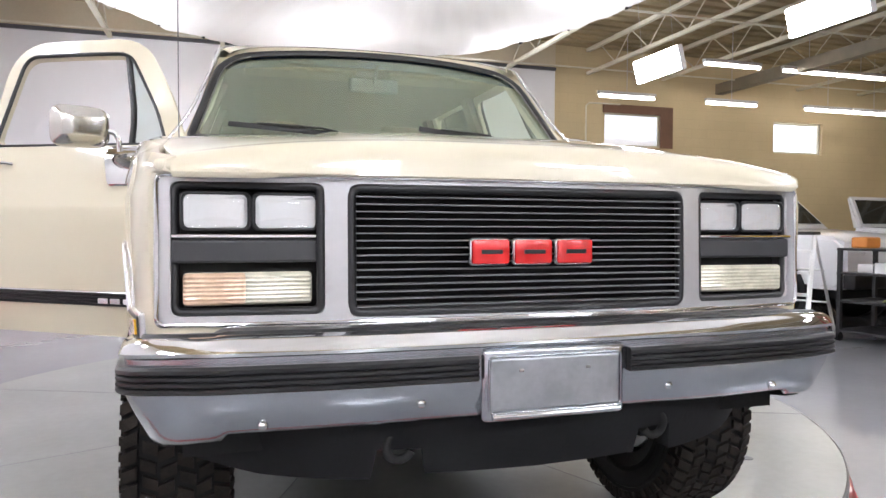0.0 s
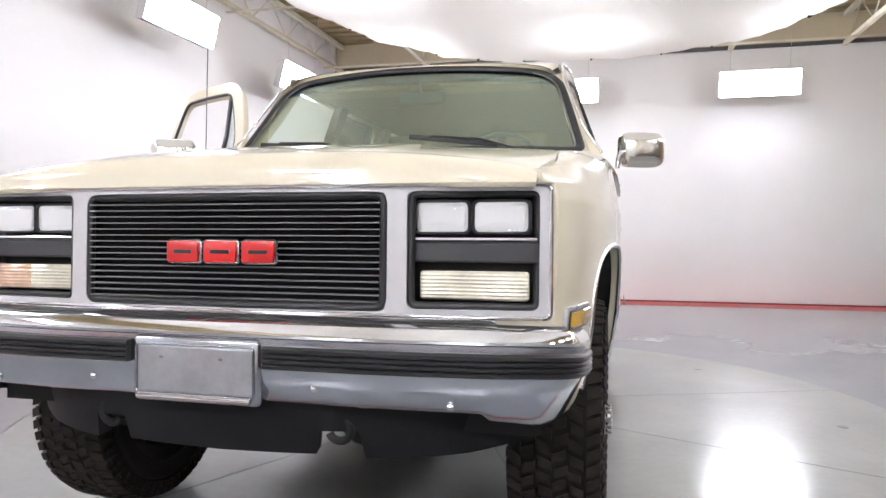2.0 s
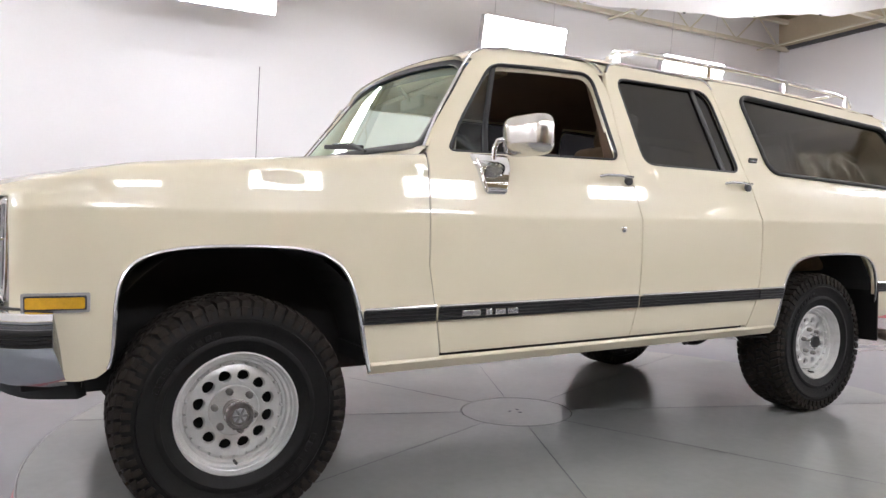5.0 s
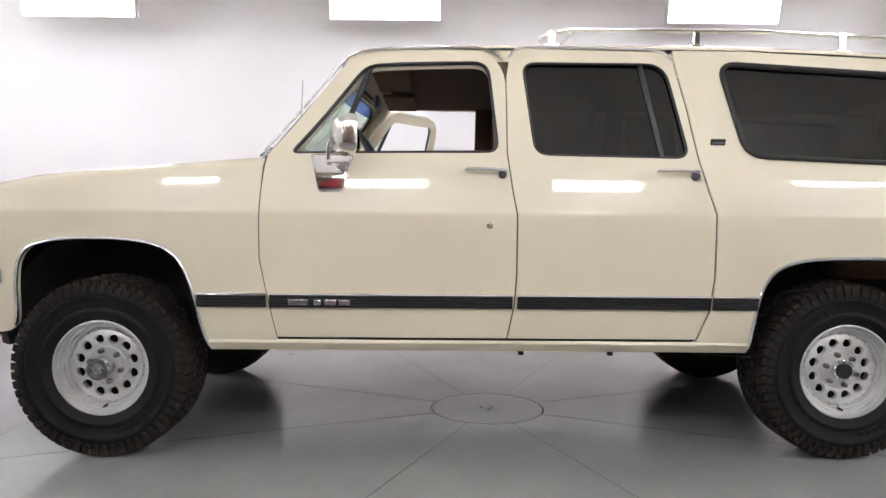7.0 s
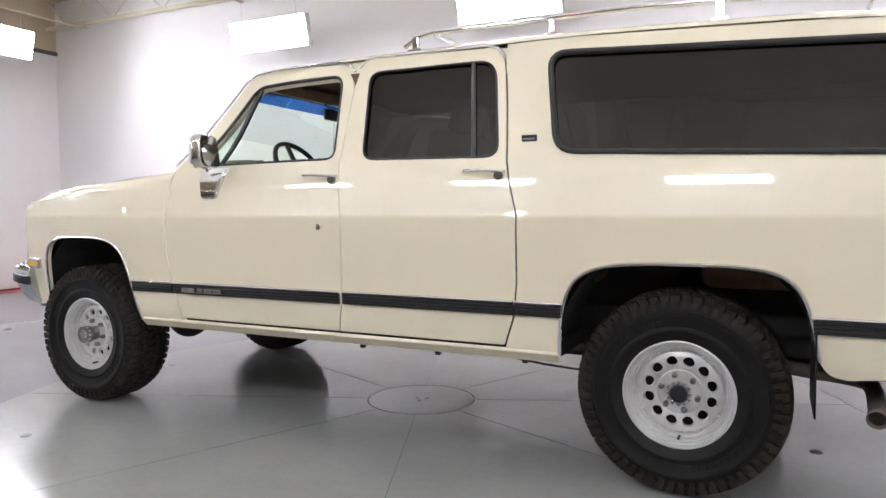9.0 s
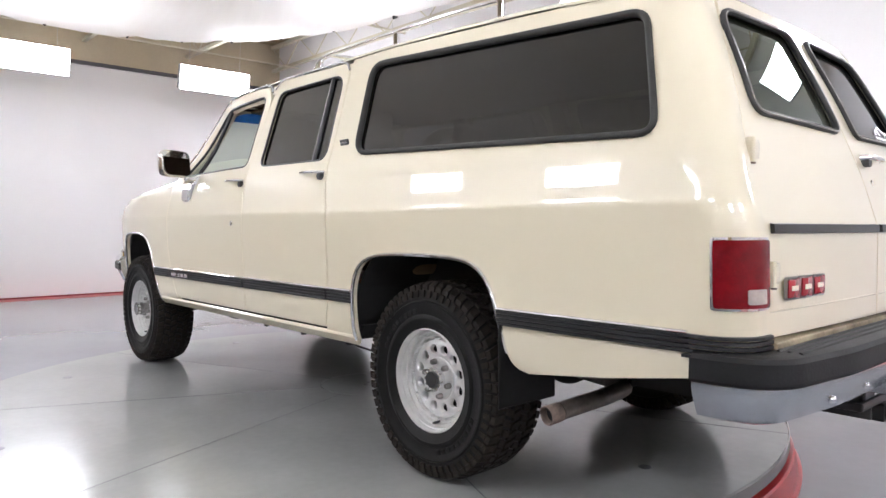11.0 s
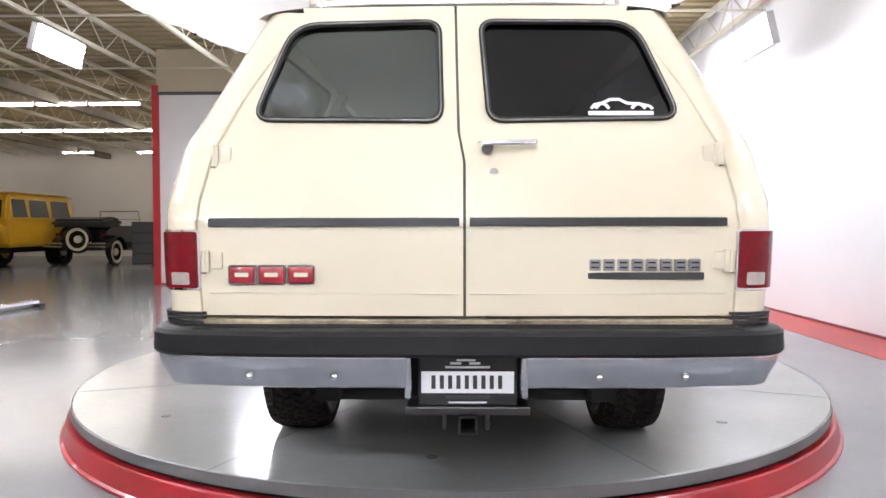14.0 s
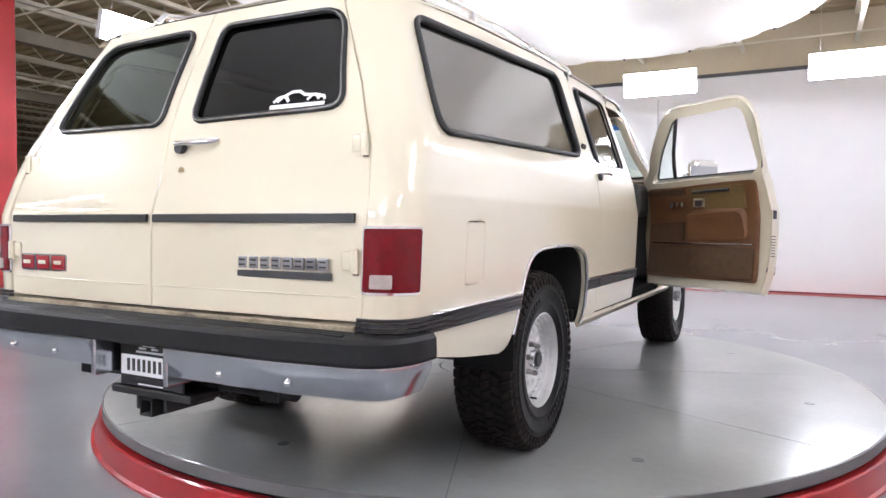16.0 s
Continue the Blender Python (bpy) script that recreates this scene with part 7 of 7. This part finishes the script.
def vintage_wagon(m):
    """An upright station wagon with a narrow bonnet between flat-topped wings."""
    v = thing("yellow_wagon", "yellow vintage wagon with round headlamps and black tyres", "car", m)
    part("body", outline_solid([(-2.0, 0.50), (0.75, 0.50), (0.75, 1.12), (-2.0, 1.14)], 0.82, 0.80, 0.06), YELLOW_PAINT, v, "", 40)
    part("cab", outline_solid([(0.78, 1.10), (0.62, 1.62), (0.45, 1.76), (-1.85, 1.78), (-2.0, 1.66), (-2.0, 1.10)], 0.79, 0.68, 0.06), YELLOW_PAINT, v, "", 40)
    part("hood", outline_solid([(0.70, 0.62), (1.92, 0.62), (1.98, 0.95), (1.88, 1.08), (0.70, 1.16)], 0.46, 0.40, 0.06), YELLOW_PAINT, v, "", 40)
    part("roof_edge", boxed(-1.98, 0.60, -0.73, 0.73, 1.755, 1.785, bevel=0.012), YELLOW_PAINT, v, "", 40)
    for x0, x1 in ((0.0, 0.56), (-0.86, -0.10), (-1.80, -0.98)):
        for s in (-1, 1):
            bm = bmesh.new()
            q = [bm.verts.new((x, s * (0.797 - 0.11 * (z - 1.10) / 0.68), z)) for x, z in ((x0, 1.20), (x1, 1.20), (x1 - 0.03, 1.62), (x0 + 0.03, 1.62))]
            bm.faces.new(q)
            part("side_window", bm, WIN_DARK, v, "dark window")
    for s in (-1, 1):
        bm = bmesh.new()
        bm.faces.new([bm.verts.new((x, s * y, z)) for x, y, z in ((0.800, 0.05, 1.20), (0.800, 0.66, 1.20), (0.665, 0.60, 1.60), (0.665, 0.05, 1.60))])
        part("windscreen", bm, WIN_DARK, v, "dark split windscreen")
        wing = [(0.80, 0.62), (0.82, 0.95), (0.95, 1.02), (1.80, 1.00), (1.98, 0.92), (2.0, 0.70), (1.80, 0.78), (1.66, 0.90), (1.20, 0.92), (1.02, 0.80), (0.95, 0.55)]
        bm = outline_solid(wing, 0.20, 0.18, 0.02)
        bmesh.ops.translate(bm, verts=bm.verts, vec=(0, s * 0.64, 0))
        part("front_wing", bm, YELLOW_PAINT, v, "", 40)
        M = Matrix.Translation((1.96, s * 0.50, 0.90)) @ Matrix.Rotation(math.pi / 2, 4, "Y")
        lamp = part("headlamp", lathe(bmesh.new(), [(0, -0.04), (0.10, -0.04), (0.11, 0.02), (0.10, 0.05), (0, 0.06)], 20, M), CREAM_LENS, v, "round headlamp", 40)
        part("headlamp_rim", lathe(bmesh.new(), [(0.098, 0.03), (0.118, 0.02), (0.118, 0.05), (0.098, 0.056)], 20, M, closed=True), CHROME, lamp, "", 40)
        for x in (1.42, -1.25):
            M = Matrix.Translation((x, s * 0.70, 0.37)) @ Matrix.Rotation(-s * math.pi / 2, 4, "X")
            w = part("wheel", lathe(bmesh.new(), [(0.20, -0.09), (0.32, -0.10), (0.37, -0.07), (0.37, 0.07), (0.32, 0.10), (0.20, 0.09)], 28, M, closed=True), BLACK_RUBBER, v, "black tyre", 40)
            part("rim", lathe(bmesh.new(), [(0, -0.04), (0.205, -0.08), (0.205, 0.07), (0.10, 0.04), (0, 0.06)], 20, M), YELLOW_PAINT, w, "", 40)
    for k in range(7):
        part("grille_slot", boxed(1.955, 1.985, -0.27 + 0.09 * k - 0.025, -0.27 + 0.09 * k + 0.025, 0.68, 0.93, bevel=0.006), BLACK_TRIM, v)
    part("front_bumper", boxed(2.06, 2.12, -0.80, 0.80, 0.48, 0.60, bevel=0.02), CHROME, v, "", 40)
    part("rear_bumper", boxed(-2.12, -2.04, -0.80, 0.80, 0.48, 0.60, bevel=0.02), CHROME, v, "", 40)
    for s in (-0.4, 0.4):
        part("bumper_iron", boxed(1.85, 2.08, s - 0.03, s + 0.03, 0.50, 0.58), BLACK_TRIM, v)
        part("bumper_iron", boxed(-2.06, -1.95, s - 0.03, s + 0.03, 0.50, 0.58), BLACK_TRIM, v)
    part("underbody", boxed(-1.9, 1.85, -0.45, 0.45, 0.36, 0.64), UNDER, v)
    part("wing_stay", boxed(0.90, 1.90, -0.60, 0.60, 0.60, 0.70), UNDER, v)


vintage_wagon(pose(14.1, -15.7, FZ, 0, 0, 90) @ Matrix.Scale(1.28, 4))


def vintage_roadster(m):
    """An open tourer with a folded hood, a spare wheel on the tail and long wings; it points along +x."""
    v = thing("vintage_car", "black vintage open car with a pale spare wheel on its tail", "car", m)
    part("tub", outline_solid([(-1.55, 0.62), (0.55, 0.58), (0.60, 1.08), (-1.30, 1.10), (-1.62, 0.95)], 0.62, 0.66, 0.05), BLACK_PAINT, v, "", 40)
    part("folded_hood", outline_solid([(-1.85, 1.05), (-0.75, 1.08), (-0.85, 1.28), (-1.25, 1.34), (-1.80, 1.26)], 0.74, 0.70, 0.07), BLACK_TRIM, v, "folded black cloth hood", 40)
    part("bonnet", outline_solid([(0.55, 0.60), (1.72, 0.60), (1.76, 0.98), (0.55, 1.08)], 0.36, 0.30, 0.05), BLACK_PAINT, v, "", 40)
    frame_line = [(0.52, -0.60, 1.05), (0.40, -0.58, 1.52), (0.40, 0.58, 1.52), (0.52, 0.60, 1.05)]
    part("windscreen_frame", sweep(bmesh.new(), frame_line, 0.020, 6), HUB_STEEL, v, "thin steel windscreen frame", 60)
    part("windscreen_bar", sweep(bmesh.new(), [(0.46, -0.59, 1.28), (0.46, 0.59, 1.28)], 0.010, 6), HUB_STEEL, v, "", 60)

    def tyre(M, parent):
        w = part("wheel", lathe(bmesh.new(), [(0.24, -0.045), (0.33, -0.06), (0.37, -0.04), (0.37, 0.04), (0.33, 0.06), (0.24, 0.045)], 28, M, closed=True), BLACK_RUBBER, parent, "black narrow tyre", 40)
        part("whitewall", lathe(bmesh.new(), [(0.235, 0.046), (0.31, 0.058), (0.31, 0.064), (0.235, 0.052)], 28, M, closed=True), CREAM, w, "pale tyre wall", 40)
        part("hub", lathe(bmesh.new(), [(0, -0.02), (0.11, -0.02), (0.10, 0.05), (0.05, 0.08), (0, 0.08)], 18, M), CREAM, w, "pale hub", 40)
        for k in range(10):
            a = 2 * math.pi * k / 10
            part("spoke", sweep(bmesh.new(), [M @ Vector((0.08 * math.cos(a), 0.08 * math.sin(a), 0.02)), M @ Vector((0.245 * math.cos(a), 0.245 * math.sin(a), 0.01))], 0.012, 5), BLACK_PAINT, w, "", 60)
    tyre(Matrix.Translation((-1.78, 0.0, 0.72)) @ Matrix.Rotation(-math.pi / 2, 4, "Y"), v)
    part("spare_bracket", boxed(-1.80, -1.50, -0.08, 0.08, 0.62, 0.80, bevel=0.01), BLACK_TRIM, v)
    for s_ in (-1, 1):
        for x in (1.35, -1.25):
            tyre(Matrix.Translation((x, s_ * 0.72, 0.37)) @ Matrix.Rotation(-s_ * math.pi / 2, 4, "X"), v)
            arc = [(x + 0.44 * math.cos(t), 0.40 + 0.44 * math.sin(t)) for t in np.linspace(0.15, math.pi - 0.25, 10)]
            part("wing", extrude_profile(bmesh.new(), [[Vector((a, s_ * 0.60, b)), Vector((a, s_ * 0.85, b - 0.02)), Vector((a, s_ * 0.85, b - 0.05)), Vector((a, s_ * 0.60, b - 0.03))] for a, b in arc]), BLACK_PAINT, v, "black wing", 40)
        part("running_board", boxed(-0.82, 0.92, min(s_ * 0.60, s_ * 0.84), max(s_ * 0.60, s_ * 0.84), 0.40, 0.45, bevel=0.01), BLACK_TRIM, v)
        for z in (0.50, 0.59):
            part("bumper_bar", boxed(-2.00, -1.96, min(s_ * 0.34, s_ * 0.84), max(s_ * 0.34, s_ * 0.84), z, z + 0.05, bevel=0.01), CHROME, v, "chrome bumper bar", 40)
        part("bumper_iron", boxed(-1.98, -1.45, s_ * 0.48 - 0.02, s_ * 0.48 + 0.02, 0.53, 0.62), BLACK_TRIM, v)
        part("tail_lamp", boxed(-1.72, -1.64, s_ * 0.62 - 0.05, s_ * 0.62 + 0.05, 0.80, 0.90, bevel=0.015), RED_LENS, v)
        M = Matrix.Translation((1.78, s_ * 0.42, 0.92)) @ Matrix.Rotation(math.pi / 2, 4, "Y")
        part("headlamp", lathe(bmesh.new(), [(0, -0.14), (0.07, -0.10), (0.11, 0.0), (0.11, 0.03), (0, 0.05)], 18, M), CHROME, v, "", 40)
    part("chassis", boxed(-1.70, 1.80, -0.60, 0.60, 0.42, 0.62), UNDER, v)


vintage_roadster(pose(11.95, -18.55, FZ, 0, 0, -91) @ Matrix.Scale(1.18, 4))
vehicle("lifted_pickup", "dark grey pickup truck raised on a lift", pose(18.4, -16.6, FZ + 1.75, 0, 0, 150), GREY_PAINT,
        [(-2.6, 0.5), (2.5, 0.5), (2.6, 0.9), (2.5, 1.1), (1.1, 1.15), (-2.6, 1.12)], [(1.1, 1.12), (0.6, 1.75), (-0.6, 1.78), (-0.8, 1.12)],
        [[(0.9, 1.2), (0.55, 1.66), (-0.5, 1.68), (-0.6, 1.2)]], (1.65, -1.65), 0.40, 0.96, category="pickup truck")
vehicle("maroon_car", "dark red car under the lift", pose(18.6, -16.9, FZ, 0, 0, 150), MAROON_PAINT,
        [(-2.2, 0.3), (2.2, 0.3), (2.25, 0.65), (1.0, 0.85), (-2.2, 0.85)], [(1.0, 0.83), (0.3, 1.3), (-1.1, 1.32), (-1.8, 0.83)],
        [[(0.75, 0.9), (0.25, 1.24), (-1.0, 1.26), (-1.45, 0.9)]], (1.35, -1.35), 0.32, 0.85)
vehicle("lifted_red_car", "red open off-road car raised on a lift", pose(22.6, -15.6, FZ + 1.75, 0, 0, 150), RED_STEEL,
        [(-1.8, 0.5), (1.7, 0.5), (1.8, 0.85), (1.7, 1.08), (0.6, 1.12), (-1.8, 1.1)], [(0.62, 1.10), (0.40, 1.70), (-1.55, 1.74), (-1.75, 1.10)],
        [[(0.48, 1.18), (0.32, 1.62), (-0.4, 1.64), (-0.4, 1.18)], [(-0.55, 1.18), (-0.55, 1.64), (-1.45, 1.66), (-1.55, 1.18)]], (1.2, -1.2), 0.40, 0.85, clad=BLACK_TRIM)
vehicle("black_coupe", "black car parked under the lift", pose(22.4, -15.9, FZ, 0, 0, 150), BLACK_PAINT,
        [(-2.2, 0.3), (2.2, 0.3), (2.25, 0.65), (1.0, 0.85), (-2.2, 0.85)], [(1.0, 0.83), (0.3, 1.3), (-1.1, 1.32), (-1.8, 0.83)],
        [[(0.75, 0.9), (0.25, 1.24), (-1.0, 1.26), (-1.45, 0.9)]], (1.35, -1.35), 0.32, 0.85)


def lift(m, mat, h=3.6):
    """Car lift with two columns, a cross beam and arms."""
    L = thing("car_lift", "two-column steel car lift", "car lift", m)
    for s in (-1, 1):
        bm = boxed(-0.16, 0.16, s * 1.55 - 0.14, s * 1.55 + 0.14, 0, h, bevel=0.012)
        c = part("column", bm, mat, L)
        part("base_plate", boxed(-0.3, 0.3, s * 1.55 - 0.3, s * 1.55 + 0.3, 0, 0.03), mat, L)
    part("cross_beam", boxed(-0.1, 0.1, -1.55, 1.55, h, h + 0.12), mat, L)
    return L


l1 = lift(pose(18.4, -16.6, FZ, 0, 0, 150), DARK_STEEL, 3.9)
for s in (-1, 1):
    for x in (-1.2, 1.2):
        part("arm", boxed(min(0, x), max(0, x), s * 0.75 - 0.06, s * 1.45 + 0.06 if s > 0 else s * 0.75 + 0.06, 2.08, 2.2) if s > 0 else boxed(min(0, x), max(0, x), -1.51, -0.69, 2.08, 2.2), DARK_STEEL, l1)
l3 = lift(pose(22.6, -15.6, FZ, 0, 0, 150), DARK_STEEL, 3.9)
for s in (-1, 1):
    part("runway", boxed(-2.3, 2.3, s * 0.78 - 0.22, s * 0.78 + 0.22, 1.64, 1.74), DARK_STEEL, l3)
    part("bracket", boxed(-0.12, 0.12, min(s * 0.95, s * 1.45), max(s * 0.95, s * 1.45), 1.60, 1.72), DARK_STEEL, l3)
l2 = lift(pose(8.45, -1.25, FZ, 0, 0, 62), RED_STEEL, 4.0)
part("blue_pad", boxed(-0.35, 0.35, -1.9, -1.2, 0.03, 0.35, bevel=0.02), BLUE_PAINT, l2, "blue painted base box")

# step ladder
lad = thing("step_ladder", "white aluminium step ladder with a dark top cap", "ladder", pose(5.80, 2.72, FZ, 0, 0, 20))
for s in (-1, 1):
    part("front_rail", sweep(bmesh.new(), [(-0.35, s * 0.26, 0.0), (0.0, s * 0.17, 1.15)], 0.03, 4, flat=0.5), ALU, lad)
    part("back_rail", sweep(bmesh.new(), [(0.40, s * 0.24, 0.0), (0.04, s * 0.16, 1.12)], 0.02, 4), ALU, lad)
for k in range(4):
    t = (k + 0.8) / 4.6
    w = 0.26 - 0.09 * t
    part("tread", boxed(-0.35 + 0.35 * t - 0.05, -0.35 + 0.35 * t + 0.05, -w, w, 1.15 * t - 0.015, 1.15 * t + 0.015), ALU, lad)
for k in range(2):
    t = 0.3 + 0.35 * k
    part("back_brace", sweep(bmesh.new(), [(0.40 - 0.36 * t, -0.22, 1.12 * t), (0.40 - 0.36 * t, 0.22, 1.12 * t)], 0.012, 6), ALU, lad)
part("top_cap", boxed(-0.09, 0.10, -0.20, 0.20, 1.14, 1.18, bevel=0.008), BLACK_TRIM, lad, "dark top cap")

# tool cart with supplies
cart = thing("tool_cart", "black steel shelf cart", "cart", pose(6.05, 1.30, FZ, 0, 0, 8))
for x in (-0.3, 0.3):
    for y in (-0.75, 0.75):
        part("post", boxed(x - 0.02, x + 0.02, y - 0.02, y + 0.02, 0.05, 1.0), BLACK_TRIM, cart)
        part("caster", lathe(bmesh.new(), [(0, -0.02), (0.045, -0.02), (0.045, 0.02), (0, 0.02)], 14, Matrix.Translation((x, y, 0.045)) @ Matrix.Rotation(math.pi / 2, 4, "X")), BLACK_RUBBER, cart, "", 40)
for z in (0.10, 0.42, 0.72, 0.98):
    part("shelf", boxed(-0.32, 0.32, -0.78, 0.78, z, z + 0.025, bevel=0.004), BLACK_TRIM, cart)
CM = pose(6.05, 1.30, FZ, 0, 0, 8)


def bottle(x, y, z, h, mat, cap, label):
    b = thing("bottle", label, "bottle", CM @ pose(x, y, z))
    part("body", lathe(bmesh.new(), [(0, 0), (0.04, 0), (0.042, 0.01), (0.042, h * 0.65), (0.018, h * 0.82), (0.016, h * 0.9), (0, h * 0.9)], 16), mat, b, "", 40)
    part("cap", lathe(bmesh.new(), [(0, h * 0.9), (0.02, h * 0.9), (0.018, h), (0, h)], 12), cap, b, "", 40)


bottle(-0.2, -0.35, 0.445, 0.26, PLASTIC_WHITE, BLUE_PAINT, "white spray bottle with a blue cap on the cart")
bottle(-0.22, -0.5, 0.445, 0.22, PLASTIC_WHITE, BLACK_TRIM, "white bottle on the cart shelf")
bottle(-0.15, -0.1, 0.125, 0.24, PLASTIC_WHITE, BLUE_PAINT, "white jug low on the cart")
bottle(-0.18, -0.2, 0.745, 0.18, PLASTIC_WHITE, ORANGE, "small white bottle on the cart")
for x, y, w, d, h, a in ((-0.15, 0.05, 0.11, 0.09, 0.13, 12), (-0.1, 0.32, 0.12, 0.1, 0.11, -8), (-0.12, -0.45, 0.10, 0.12, 0.10, 25), (-0.1, 0.55, 0.09, 0.08, 0.09, 4)):
    tagged(part("box", boxed(-w, w, -d, d, 0, h, bevel=0.004), PLASTIC_WHITE), "white cardboard box on the cart", "box").matrix_basis = CM @ pose(x, y, 0.745, 0, 0, a)
tagged(part("orange_case", boxed(-0.12, 0.12, -0.09, 0.09, 0, 0.12, bevel=0.02), ORANGE), "orange plastic case on the cart", "case").matrix_basis = CM @ pose(-0.1, 0.6, 1.005)
bm = bmesh.new()
bmesh.ops.create_icosphere(bm, subdivisions=4, radius=1)
for v in bm.verts:
    n = noise.noise(v.co * 2.3) * 0.35
    v.co = Vector((v.co.x * 0.14 * (1 + n), v.co.y * 0.24 * (1 + n), max(0.0, v.co.z * 0.10 * (1 + 1.5 * n) + 0.03)))
tagged(part("rag", bm, GREEN_CLOTH, None, "", 60), "crumpled green rag on the cart", "rag").matrix_basis = CM @ pose(-0.12, 0.1, 0.445)

# stand light by the studio wall end
st = thing("ring_light", "white ring light on a tripod by the wall", "ring light", pose(5.99, 8.5, FZ))
part("ring", sweep(bmesh.new(), [(0.22 * math.cos(a), 0, 1.42 + 0.22 * math.sin(a)) for a in np.linspace(0, 2 * math.pi, 28, endpoint=False)], 0.03, 8, closed=True), RING_GREY, st, "", 60)
part("stem", sweep(bmesh.new(), [(0, 0, 0.25), (0, 0, 1.21)], 0.012, 8), BLACK_TRIM, st, "", 60)
for k in range(3):
    a = 2 * math.pi * k / 3
    part("leg", sweep(bmesh.new(), [(0, 0, 0.45), (0.32 * math.cos(a), 0.32 * math.sin(a), 0.0)], 0.010, 6), BLACK_TRIM, st, "", 60)
part("phone_clip", boxed(-0.09, -0.02, -0.02, 0.02, 1.33, 1.53, bevel=0.006), BLACK_TRIM, st, "dark phone holder")
tagged(part("wall_box", boxed(5.75, 5.87, YB - 0.1, YB, 1.15, 1.40, bevel=0.01), DARK_STEEL), "small grey electrical box on the wall", "electrical box")
tagged(part("conduit", sweep(bmesh.new(), [(6.40, YB - 0.03, 1.62), (6.40, YB - 0.03, 3.55), (6.48, YB - 0.03, 3.62), (7.2, YB - 0.03, 3.62)], 0.018, 6), STEEL_BEAM), "thin pale steel conduit on the wall", "conduit")

# ramp rail and board on the workshop floor
rail = thing("floor_rail", "low steel ramp rail on the floor", "rail")
part("bar", sweep(bmesh.new(), [(6.35, -2.7, FZ + 0.06), (6.55, -4.0, FZ + 0.06), (6.42, -5.2, FZ + 0.06)], 0.06, 8, flat=0.9), SATIN, rail, "", 50)
for x, y in ((6.35, -2.7), (6.42, -5.2)):
    part("foot", boxed(x - 0.1, x + 0.1, y - 0.08, y + 0.08, FZ, FZ + 0.05, bevel=0.01), BLACK_TRIM, rail)
board = thing("sign_board", "black folding display board on the floor", "board", pose(6.40, -1.80, FZ, 0, 0, 5))
for s in (-1, 1):
    bm = boxed(-0.32, 0.32, -0.012, 0.012, 0, 1.15, pose(0, s * 0.22, 0.02, s * 10.5, 0, 0), bevel=0.004)
    part("panel", bm, BUMPER_PAD, board)
# a tool chest far off in the workshop
for x, y, h in ((9.75, -16.2, 1.40),):
    t = thing("tool_chest", "dark wheeled tool chest in the workshop", "tool chest", pose(x, y, FZ, 0, 0, 20))
    part("case", boxed(-0.35, 0.35, -0.25, 0.25, 0.08, h, bevel=0.01), BLACK_TRIM, t)
    for k in range(4):
        part("drawer", boxed(-0.33, 0.33, 0.25, 0.262, 0.12 + k * (h - 0.1) / 4, 0.06 + (k + 1) * (h - 0.1) / 4), GREY_TRIM, t)
